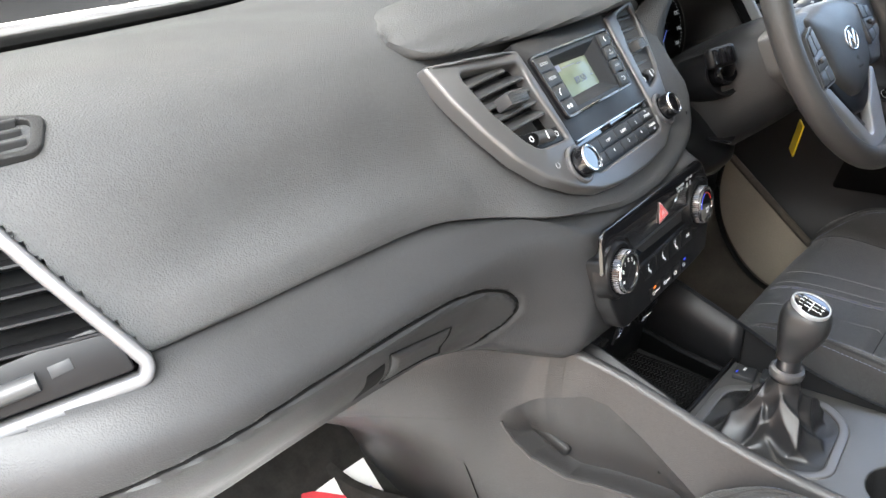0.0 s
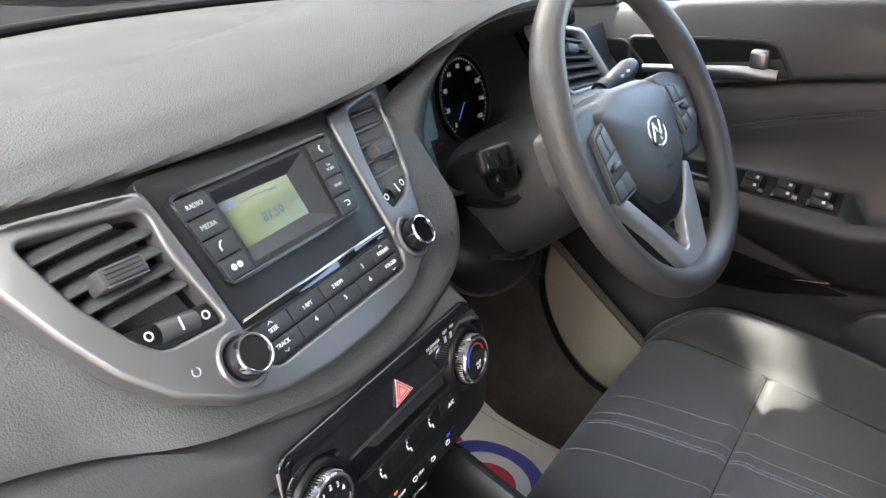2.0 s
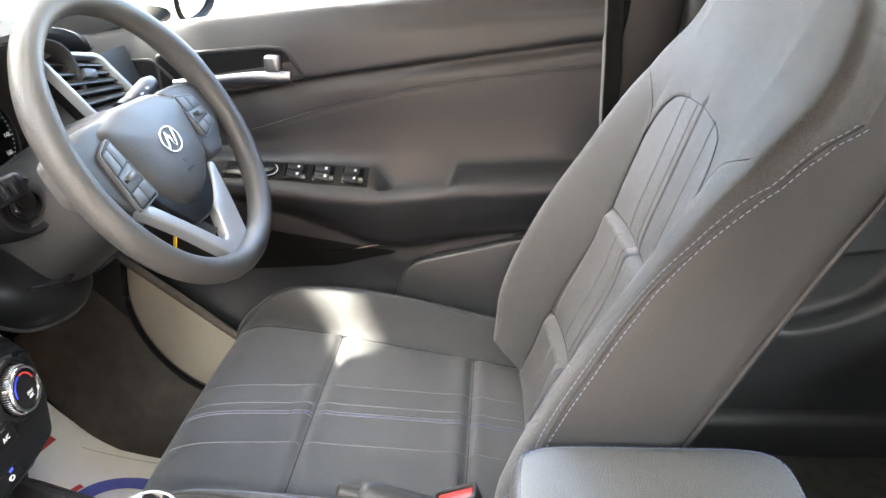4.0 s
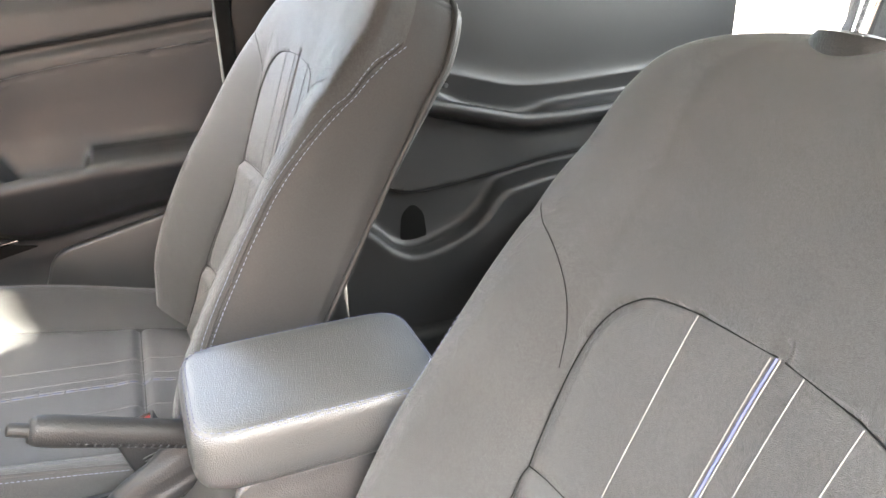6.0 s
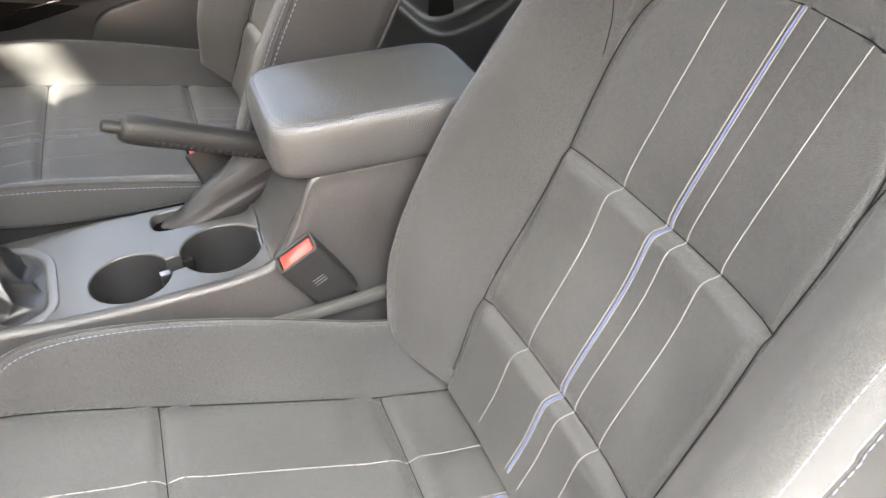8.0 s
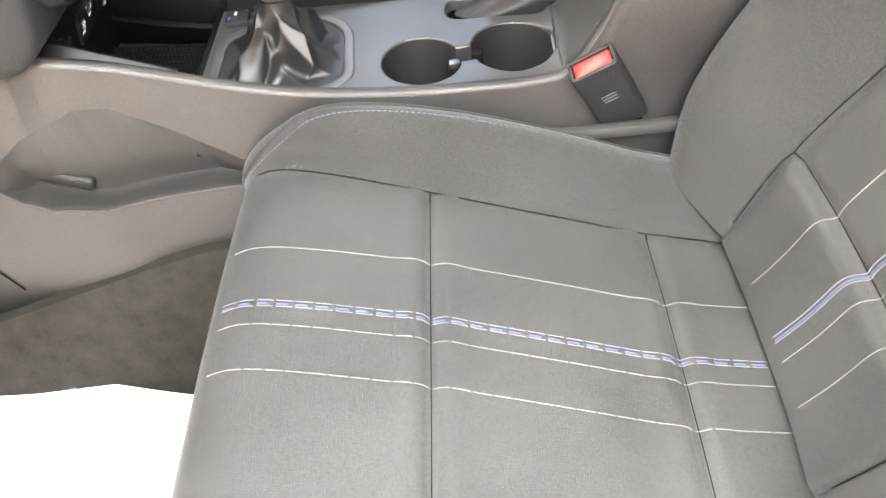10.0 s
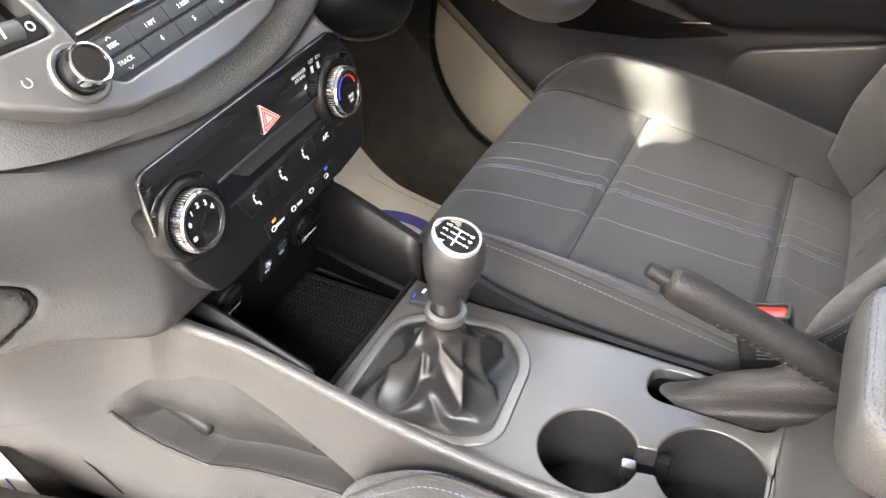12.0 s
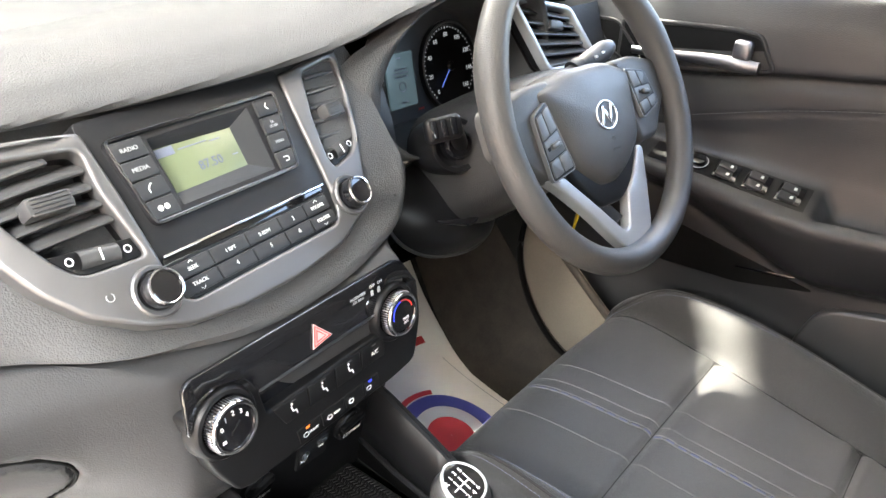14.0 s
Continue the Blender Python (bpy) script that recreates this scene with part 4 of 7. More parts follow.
def wells():
    """Outline of the two cup wells joined by a slot."""
    (ax, ay, ar), (bx, by, br) = CUPS
    out = []
    way = np.array([bx - ax, by - ay])
    base = math.atan2(way[1], way[0])
    for t in np.linspace(base + 0.30, base + 2 * math.pi - 0.30, 44):
        out.append((ax + ar * math.cos(t), ay + ar * math.sin(t)))
    for t in np.linspace(base + math.pi + 0.28, base + 3 * math.pi - 0.28, 44):
        out.append((bx + br * math.cos(t), by + br * math.sin(t)))
    return out


def deck_z(y):
    return rail(y)[2]


WELL = wells()
FRAME = soft_loop([(-0.070, 0.272), (0.050, 0.276), (0.078, 0.235), (0.082, 0.165), (0.046, 0.128), (-0.05, 0.121), (-0.069, 0.15)], 0.022, 6)
SLOT_HB = soft_loop([(0.047, 0.026), (0.086, 0.026), (0.090, -0.085), (0.050, -0.085)], 0.018, 6)
edge = []
for y in np.linspace(-0.088, 0.285, 40):
    edge.append((rail(y)[1] + 0.005, y))
edge += [(right_x(y) - 0.005, y) for y in np.linspace(0.285, -0.088, 40)]
deck = part("deck", plate(edge, [WELL, FRAME, SLOT_HB], 0.012, 0.0025, lambda x, y, w: V(x, y, deck_z(y) + w + 0.0 * x)), M_CONSOLE, console, "satin dark grey top deck", sharp=0)
add_mod(deck, "WEIGHTED_NORMAL", keep_sharp=False)
part("deck_rise", grid([[V(x, y, deck_z(y) - 0.002) for x in np.linspace(rail(y)[1] + 0.004, right_x(y) - 0.006, 8)] for y in np.linspace(-0.14, -0.082, 24)]), M_CONSOLE, console)
# cup wells
def well_row(k, depth):
    q = offset2(ccw(WELL), k)
    return [V(x, y, 0.757 - depth) for x, y in q]


part("cup_well", join(grid([well_row(0.0, 0.002), well_row(0.0015, 0.010), well_row(0.003, 0.055), well_row(0.004, 0.072)], closed_u=True), plate([(v.x, v.y) for v in well_row(0.0035, 0)], [], 0.003, 0.0005, lambda x, y, w: V(x, y, 0.686 + w))), M_HARD, console, "black rubber-lined cup wells")
for (cx, cy, r), a in zip(CUPS, (-80, 85)):
    t = radians(a)
    q = (cx + (r - 0.007) * math.cos(t), cy + (r - 0.007) * math.sin(t))
    part("cup_clip", rbox(0.012, 0.010, 0.016, 0.002, 2, Matrix.Translation((*q, 0.742)) @ Matrix.Rotation(t, 4, "Z")), M_STEEL if a < 0 else M_RUBBER, console, "small spring clip")
mid = ((CUPS[0][0] + CUPS[1][0]) / 2, (CUPS[0][1] + CUPS[1][1]) / 2)
part("cup_divider", rbox(0.042, 0.022, 0.05, 0.003, 2, Matrix.Translation((mid[0] - 0.004, mid[1] + 0.003, 0.712))), M_RUBBER, console)

# storage tray in front of the lever
TZ = 0.700
part("tray_floor", rbox(0.187, 0.16, 0.006, 0.002, 1, Matrix.Translation((0.020, 0.365, TZ))), M_RUBBER, console, "ribbed black rubber tray mat")
bm = bmesh.new()
for i in range(27):
    for k in range(26):
        join(bm, rbox(0.0074, 0.0022, 0.0018, 0.0006, 1, Matrix.Translation((-0.070 + 0.0068 * i, 0.296 + 0.0050 * k, TZ + 0.0034)) @ Matrix.Rotation(0.42 if i % 2 else -0.42, 4, "Z")))
part("mat_texture", bm, M_RIBS, console)
part("tray_back_wall", rbox(0.205, 0.006, 0.052, 0.002, 1, Matrix.Translation((0.013, 0.286, 0.721))), M_SMOOTH, console)
for x0, x1 in ((-0.079, -0.079), (0.116, 0.130)):
    rows = [[V(x0 + (x1 - x0) * (y - 0.28) / 0.16, y, z) for z in (TZ, rail(y)[0] - 0.002)] for y in np.linspace(0.28, 0.46, 12)]
    add_mod(part("tray_wall", grid(rows), M_SMOOTH, console), "SOLIDIFY", thickness=0.004, offset=0)
part("tray_ledge", tube([V(0.112, 0.292, 0.723), V(0.118, 0.36, 0.727), V(0.128, 0.43, 0.735)], 0.004, 8), M_SMOOTH, console)
# socket wall under the climate panel
SW = Face((0.033, 0.408, 0.791), 0.5, -12)
part("socket_wall", plate(soft_loop([(-0.125, -0.10), (0.125, -0.10), (0.118, 0.07), (-0.12, 0.07)], 0.01), [], 0.01, 0.001, SW), M_SMOOTH, console, "black socket panel")
for u in (-0.071, 0.060):
    s = part("power_socket", lathe([(0.0205, 0), (0.0205, 0.004), (0.0185, 0.006), (0.0165, 0.0045), (0.0165, 0.0)], 36, SW.m(u, -0.004)), M_SMOOTH, console, "black power socket with hinged cap")
    part("cap", lathe([(0.016, 0), (0.016, 0.006), (0.0145, 0.0075), (0.0001, 0.0078)], 36, SW.m(u, -0.004)), M_RUBBER, s)
    part("cap_grip", rbox(0.034, 0.011, 0.006, 0.002, 2, SW.m(u, 0.0050, 0.008, 14)), M_SMOOTH, s)
    letters("12V", 0.0085, SW.m(u - 0.006, -0.0125, 0.0082, 0), M_WHITE, s)
    letters("180W", 0.0052, SW.m(u + 0.0075, -0.0120, 0.0082, 0), M_WHITE, s)
usb = part("usb_panel", plate(soft_loop([(-0.020, -0.018), (0.024, -0.018), (0.024, 0.020), (-0.020, 0.020)], 0.002), [], 0.004, 0.0006, lambda u, v, w: SW(u + 0.004, v - 0.006, w + 0.003)), M_PANEL, console, "aux and usb socket panel")
part("aux_jack", lathe([(0.0055, 0), (0.0055, 0.0012), (0.0042, 0.0012), (0.0042, 0.0002), (0.0026, 0.0002), (0.0026, 0.0014), (0.0014, 0.0014), (0.0014, 0)], 24, SW.m(-0.006, -0.004, 0.003)), M_CHROME, usb)
part("usb_port", plate(soft_loop([(-0.008, -0.004), (0.008, -0.004), (0.008, 0.004), (-0.008, 0.004)], 0.001), [[(-0.0066, -0.0027), (0.0066, -0.0027), (0.0066, 0.0027), (-0.0066, 0.0027)]], 0.002, 0.0003, lambda u, v, w: SW(u + 0.017, v + 0.003, w + 0.0045)), M_CHROME, usb)
letters("AUX", 0.0045, SW.m(-0.006, -0.0135, 0.0032), M_WHITE, usb)
letters("USB", 0.0045, SW.m(0.018, -0.0065, 0.0032), M_WHITE, usb)

# gear lever
lever = thing("gear_lever", (0.0, 0.20, 0.74), "black leather gear lever with silver collar and pleated gaiter", "gear lever")
FZ = lambda y: deck_z(y)
part("gaiter_frame", plate(offset2(ccw(FRAME), -0.002), [offset2(ccw(FRAME), 0.009)], 0.006, 0.002, lambda x, y, w: V(x, y, FZ(y) + w + 0.002)), M_SILVER, lever, "silver gaiter frame")
rows = []
ringin = dense(offset2(ccw(FRAME), 0.008), 0.0035)
top = V(-0.001, 0.193, 0.822)
c0 = ringin.mean(0)
for k, s in enumerate(np.linspace(0, 1, 48)):
    row = []
    for j, (x, y) in enumerate(ringin):
        a = math.atan2(y - c0[1], x - c0[0])
        rr = math.hypot(x - c0[0], y - c0[1])
        fall = (1 - s) ** 1.5
        rad = 0.0155 + (rr - 0.0155) * fall
        cx, cy2 = c0[0] * (1 - s) + top.x * s, c0[1] * (1 - s) + top.y * s
        crease = lambda v: 1 - 2 * abs(math.sin(v)) ** 0.8
        fold = 0.75 * crease(a * 2.0 + 2.6 * s + 0.7) + 0.45 * crease(a * 3.5 - 4.0 * s + 0.4) + 0.30 * math.sin(a * 3 - 9 * s + 2)
        rad *= 1 + 0.24 * math.sin(math.pi * min(1, s * 1.1)) * fold
        z = FZ(y) * (1 - s) + top.z * s + 0.007 * math.sin(math.pi * s) * crease(a * 2.5 + 5 * s) - 0.010 * math.sin(math.pi * min(1, s * 2.2)) * (s < 0.45)
        row.append(V(cx + rad * math.cos(a), cy2 + rad * math.sin(a), z))
    rows.append(row)
part("gaiter", grid(rows, closed_u=True), M_BOOT, lever, "creased black leather gaiter", sharp=0)
K = Matrix.Translation((-0.001, 0.193, 0.822)) @ Matrix.Rotation(radians(3), 4, "X") @ Matrix.Scale(0.85, 4)
part("collar", lathe([(0.0165, -0.006), (0.0205, -0.002), (0.0215, 0.003), (0.0205, 0.0085), (0.0165, 0.0105), (0.0145, 0.0095)], 40, K @ Matrix.Translation((0, 0, 0.006))), M_SILVER, lever, "bright collar ring")
part("neck", lathe([(0.0145, 0.0), (0.0138, 0.02), (0.0145, 0.032)], 32, K @ Matrix.Translation((0, 0, 0.010))), M_STEEL, lever, "satin grey neck")
rows = []
for z, sx, sy, oy in ((0.030, 0.0140, 0.0150, 0.002), (0.036, 0.0150, 0.0162, 0.001), (0.048, 0.0172, 0.0198, -0.001), (0.062, 0.0216, 0.0250, -0.003), (0.078, 0.0256, 0.0288, -0.004), (0.092, 0.0262, 0.0290, -0.003), (0.101, 0.0248, 0.0268, -0.002), (0.1065, 0.0205, 0.0225, -0.0015), (0.1085, 0.013, 0.015, -0.001), (0.109, 0.002, 0.002, -0.001)):
    rows.append([K @ V(sx * np.sign(math.cos(t)) * abs(math.cos(t)) ** 0.85, oy + sy * np.sign(math.sin(t)) * abs(math.sin(t)) ** 0.85 + 0.35 * (z - 0.036) * -0.15, z) for t in np.linspace(0, 2 * math.pi, 40, endpoint=False)])
rows = [list(map(Vector, r)) for r in np.array([curve([row[j] for row in rows], 40) for j in range(40)]).transpose(1, 0, 2)]
kn = part("gear_knob", grid(rows, closed_u=True, cap_u=True), M_KNOB, lever, "black leather gear knob", sharp=0)
KM = K @ Matrix.Translation((-0.002, -0.0065, 0.1032)) @ Matrix.Rotation(radians(15), 4, "X") @ Matrix.Rotation(radians(-8), 4, "Y") @ Matrix.Scale(1.10, 4) @ Matrix.Translation((0, 0, 0.0085))
oval = [(0.0185 * math.cos(t) * (1 - 0.12 * math.sin(t)), 0.0215 * math.sin(t)) for t in np.linspace(0, 2 * math.pi, 36, endpoint=False)]
part("badge_ring", plate(oval, [offset2(ccw(oval), 0.0022)], 0.006, 0.001, lambda u, v, w: KM @ V(u, v, w + 0.0022)), M_SATIN, kn, "chrome oval ring")
part("badge", plate(offset2(ccw(oval), 0.002), [], 0.004, 0.0004, lambda u, v, w: KM @ V(u, v, w + 0.0012)), M_GLOSS, kn, "gloss black shift pattern badge")
for x in (-0.006, 0.0, 0.006):
    part("shift_line", rbox(0.0012, 0.014, 0.0003, 0.0001, 1, KM @ Matrix.Translation((x, -0.001, 0.0014))), M_WHITE, kn)
part("shift_line", rbox(0.018, 0.0012, 0.0003, 0.0001, 1, KM @ Matrix.Translation((-0.003, -0.001, 0.0014))), M_WHITE, kn)
for ch, x, y in (("R", -0.0125, 0.008), ("1", -0.006, 0.0095), ("3", 0.0, 0.0105), ("5", 0.006, 0.0095), ("2", -0.006, -0.0115), ("4", 0.0, -0.0125), ("6", 0.006, -0.0115)):
    letters(ch, 0.0062, KM @ Matrix.Translation((x, y, 0.0014)), M_WHITE, kn)

# switches beside the gaiter
for x, y, lab in ((0.088, 0.262, True), (0.098, 0.232, False)):
    k = part("deck_switch", rbox(0.026, 0.026, 0.008, 0.002, 2, Matrix.Translation((x, y, deck_z(y) + 0.003)) @ Matrix.Rotation(0.12, 4, "Z")), M_KEY, console, "small dark push switch")
    if lab:
        part("key_lamp", rbox(0.006, 0.002, 0.0006, 0.0002, 1, Matrix.Translation((x - 0.006, y + 0.008, deck_z(y) + 0.0072))), M_BLUELAMP, k)
        part("switch_sign", rbox(0.007, 0.003, 0.0004, 0.0001, 1, Matrix.Translation((x + 0.004, y + 0.002, deck_z(y) + 0.0071))), M_WHITE, k)

# handbrake
hb = thing("handbrake", (0.078, -0.05, 0.755), "black handbrake lever with dimpled grip and leather gaiter", "handbrake")
a, b = V(0.054, 0.028, 0.884), V(0.082, -0.235, 0.775)
pts = curve([a, a.lerp(b, 0.08), a.lerp(b, 0.35), a.lerp(b, 0.7), b], 40)
rad = np.interp(np.linspace(0, 1, 40), [0, 0.03, 0.08, 0.3, 0.6, 1], [0.0100, 0.0128, 0.0136, 0.0128, 0.0126, 0.013])
part("grip", tube(pts, rad, 20, flat=1.18), M_HARD, hb, "black grained grip", sharp=0)
way = (a - b).normalized()
part("button", tube([a - 0.002 * way, a + 0.010 * way, a + 0.017 * way, a + 0.0185 * way], [0.0068, 0.0068, 0.0062, 0.003], 18), M_HARD, hb, "grey release button")
bm = bmesh.new()
side = way.cross(V(0, 0, 1)).normalized()
upw = side.cross(way).normalized()
for i in range(22):
    for k in range(3):
        c = a.lerp(b, 0.12 + 0.026 * i)
        ang = radians(205 + 14 * k)
        n0 = (math.cos(ang) * side * 1.0 + math.sin(ang) * upw * 1.0)
        join(bm, rbox(0.0028, 0.0012, 0.0012, 0.0004, 1, Matrix.Translation(c - n0 * -0.0138) @ way.to_track_quat("X", "Z").to_matrix().to_4x4()))
part("grip_dimples", bm, M_KEY, hb)
rows = []
for s in np.linspace(0, 1, 22):
    c = V(0.067 + 0.011 * s, -0.032 - 0.105 * s, 0.750 + 0.070 * s)
    hl, hw = 0.048 - 0.014 * s, 0.0150 - 0.003 * s
    rows.append([c + V(hw * x * (1 + 0.06 * math.sin(11 * s + 5 * y)), hl * y, 0.012 * y * s + 0.002 * math.sin(9 * y + 14 * s)) for x, y in roundrect(2.6, 40)])
part("gaiter", grid(rows, closed_u=True), M_HARD, hb, "black leather handbrake gaiter", sharp=0)

# armrest box and lid
arm = thing("armrest", (0.02, -0.22, 0.85), "black leather padded armrest lid with blue stitching", "armrest")
ring = roundrect(7, 96)
rows = []
for scale, z in ((0.02, 0.921), (0.3, 0.9208), (0.6, 0.920), (0.8, 0.9185), (0.90, 0.9165), (0.945, 0.9135), (0.975, 0.9085), (0.992, 0.9015), (1.0, 0.892), (1.0, 0.876), (0.985, 0.8645), (0.95, 0.858), (0.88, 0.856), (0.5, 0.856)):
    rows.append([V(0.020 + 0.082 * scale * x + (1 - scale) * 0.0, -0.224 + 0.121 * scale * y, z - 0.009) for x, y in ring])
rows = [list(map(Vector, r)) for r in np.array([curve([row[j] for row in rows], 60) for j in range(96)]).transpose(1, 0, 2)]
lid = part("lid", grid(rows, closed_u=True, cap_u=True), M_LEATHER, arm, "grained black leather lid", sharp=0)


def stitches(pts, parent, mat, length=0.0045, gap=0.0025, r=0.0006, lift=(0, 0, 0.0006), name="stitching"):
    """A dashed thread along a line of points."""
    p = np.array(pts, float) + np.array(lift)
    d = np.r_[0, np.cumsum(np.linalg.norm(np.diff(p, axis=0), axis=1))]
    bm = bmesh.new()
    s = 0.0
    while s + length < d[-1]:
        q = [[np.interp(s + k * length, d, p[:, c]) for c in range(3)] for k in (0.0, 0.25, 0.75, 1.0)]
        join(bm, tube(q, [r * 0.5, r, r, r * 0.5], 5))
        s += length + gap
    return part(name, bm, mat, parent)


for k in (0.955, 0.925):
    line = [V(0.020 + 0.082 * k * x, -0.224 + 0.121 * k * y, 0.9155 if k < 0.94 else 0.9128) for x, y in roundrect(7, 140)]
    stitches([q - V(0, 0, 0.009) for q in line + line[:1]], lid, M_BLUE, 0.004, 0.0025, 0.0005, lift=(0, 0, 0.0002))
rows = []
for y in np.linspace(-0.345, -0.148, 10):
    rows.append([V(x, y, z) for x, z in ((-0.075, 0.55), (-0.066, 0.70), (-0.058, 0.80), (-0.050, 0.850), (-0.046, 0.858), (0.09, 0.858), (0.096, 0.85), (0.108, 0.70), (0.115, 0.55))])
part("box", grid(rows, cap_u=True), M_HARD, arm, "black grained armrest box")
rows = []
for z in np.linspace(0.856, 0.75, 12):
    yf = float(np.interp(z, [0.75, 0.768, 0.805, 0.848, 0.858], [-0.082, -0.090, -0.117, -0.142, -0.146]))
    xl, xr = -0.049 - 0.10 * (0.85 - z), 0.094 + 0.1 * (0.85 - z)
    rows.append([V(xl, -0.17, z), V(xl + 0.001, yf - 0.006, z), V(xl + 0.004, yf - 0.002, z)] + [V(x, yf - 0.02 * (1 - ((x - xl) / (xr - xl) * 2 - 1) ** 4), z) for x in np.linspace(xl + 0.010, xr - 0.010, 14)] + [V(xr - 0.004, yf - 0.002, z), V(xr - 0.001, yf - 0.006, z), V(xr, -0.17, z)])
part("box_front", grid(rows), M_HARD, arm, "dark concave front of the armrest box")

# ---- front seats ----
BACK_YZ = [(-0.232, 0.655), (-0.281, 0.748), (-0.356, 0.902), (-0.422, 1.07), (-0.450, 1.135), (-0.473, 1.190), (-0.494, 1.218), (-0.520, 1.230)]
CL = curve(BACK_YZ, 90)


def back_frame(s):
    """Point on the middle of the back's front face at height s (0 low, 1 top), with its forward normal."""
    i = s * (len(CL) - 1)
    k = int(min(max(math.floor(i), 0), len(CL) - 2))
    p = CL[k] + (CL[k + 1] - CL[k]) * (i - k)
    q0, q1 = CL[max(k - 4, 0)], CL[min(k + 5, len(CL) - 1)]
    t = (q1 - q0) / np.linalg.norm(q1 - q0)
    return p, np.array([t[1], -t[0]])


HALF = ([0.0, 0.15, 0.35, 0.5, 0.65, 0.75, 0.83, 0.89, 0.93, 0.96, 0.985, 1.0], [0.238, 0.262, 0.268, 0.262, 0.256, 0.252, 0.245, 0.230, 0.208, 0.178, 0.135, 0.09])
BOLS = ([0.0, 0.12, 0.24, 0.38, 0.53, 0.67, 0.76, 0.85, 1.0], [0.6, 0.92, 1.0, 0.95, 0.72, 0.42, 0.18, 0.03, 0.0])
SEAM = ([0.0, 0.20, 0.32, 0.475, 0.56, 0.64, 0.73, 0.80], [0.056, 0.066, 0.070, 0.060, 0.043, 0.021, -0.010, -0.036])
THICK = ([0.0, 0.3, 0.45, 0.68, 0.8, 0.95, 1.0], [0.042, 0.046, 0.054, 0.080, 0.092, 0.080, 0.05])
INS = ([0.0, 0.165, 0.40, 0.54, 0.605, 0.642, 0.666, 0.684, 0.693, 0.699, 0.703], [0.148, 0.155, 0.148, 0.145, 0.138, 0.128, 0.116, 0.102, 0.084, 0.06, 0.0])

INS_TOP = INS[0][-1]
OUTER = 0.5    # marks the half towards the door, which is narrower


def outer(s):
    return float(np.interp(s, [0.165, 0.433, 0.62], [0.745, 0.770, 0.86]))


def insert_edge(s, out):
    """Half width of the insert at height s, towards the door or towards the console."""
    return (float(ramp(s, *INS)) if s < INS_TOP else 0.0) * (outer(s) if out else 1.0)


def puff(s, x):
    """Relief of the two pulled seams across the insert."""
    w = min(max((insert_edge(s, x < 0) + 0.003 - abs(x)) / 0.022, 0.0), 1.0)
    return w * (2 - w) * (pillow((s - 0.433) * 0.638) + pillow((s - 0.165) * 0.638))


def back_section(s, n=150, wide=1.0):
    hw, b, th, xi = (float(ramp(s, *k)) for k in (HALF, BOLS, THICK, INS))
    xi = max(xi, 0.02)
    g = min(0.150, hw * 0.68)
    if wide < 1:
        g, hw = g * outer(s), hw * 0.775
    c = float(ramp(s, [0.0, 0.3, 0.7, 0.8, 1.0], [0.5, 1.0, 1.0, 0.5, 0.0]))
    key = [(0, 0.0), (g * 0.5, 0.003 * c), (g * 0.92, 0.012 * c), (g * 1.02, 0.015 * c), (g + (hw - g) * 0.35, 0.042 * b + 0.008 * c), (g + (hw - g) * 0.66, 0.074 * b + 0.004 * c), (g + (hw - g) * 0.88, 0.081 * b - 0.001),
           (hw * 0.982, 0.073 * b - 0.004), (hw, 0.050 * b - 0.012), (hw * 0.998, -0.02), (hw * 0.99, -th * 0.80), (hw * 0.93, -th * 1.12), (hw * 0.6, -th - 0.026), (0, -th - 0.030)]
    return curve(key, n), hw


def groove(d, w, depth):
    return -depth * math.exp(-((d / w) ** 2))


def pillow(d):
    """A pulled seam with a plump roll below it."""
    if d > 0:
        return -0.0055 * math.exp(-d / 0.016) - 0.0012 * math.exp(-((d / 0.0035) ** 2))
    return -0.0067 * math.exp(-((d / 0.0042) ** 2)) + 0.0074 * (1 - math.exp(-((d / 0.008) ** 2))) * math.exp(-((d / 0.038) ** 2))




def build_back(seat, mirror, put):
    NS, NX = 230, 150
    svals = np.linspace(0.0, 1.0, NS)
    full, tags = [], []
    for s in svals:
        p, nrm = back_frame(s)
        sides = []
        for wide in (OUTER, 1.0):
            sec, hw = back_section(s, NX, wide)
            xi = insert_edge(s, wide < 1)
            row, trow = [], []
            k0 = int(np.argmax(sec[40:100, 1])) + 41
            cut = min(float(ramp(s, *SEAM)), 0.080 * float(ramp(s, *BOLS)) - 0.006) - (0.034 if wide < 1 else 0.0)
            rim = int(k0 + np.argmax(sec[k0:, 1] < cut))
            for i, (x, f) in enumerate(sec):
                front = i < NX * 0.62 and f > -0.03
                if front:
                    lift = 0.0
                    lift += puff(s, -x if wide < 1 else x)
                    if s < INS_TOP + 0.013:
                        lift += groove(x - xi, 0.0036, 0.0035)
                    f = f + lift
                row.append(np.array([x, p[0] + nrm[0] * f, p[1] + nrm[1] * f]))
                trow.append(0 if (front and x < xi and s < INS_TOP) else (2 if i >= rim else 1))
            sides.append((row, trow))
        r = [np.array([-q[0], q[1], q[2]]) for q in sides[0][0][::-1]] + sides[1][0][1:]
        full.append([put(q) for q in r])
        tags.append(sides[0][1][::-1] + sides[1][1][1:])
    for k, (name, mat, lab) in enumerate((("back_insert", M_FABRIC, "dark grey woven insert"), ("back_cloth", M_CLOTH, "plain black cloth bolsters"), ("back_shell", M_SEAT, "black side and rear cover"))):
        part(name, grid(full, keep=lambda i, j, k=k: tags[i][j] == k), mat, seat, lab, sharp=0)


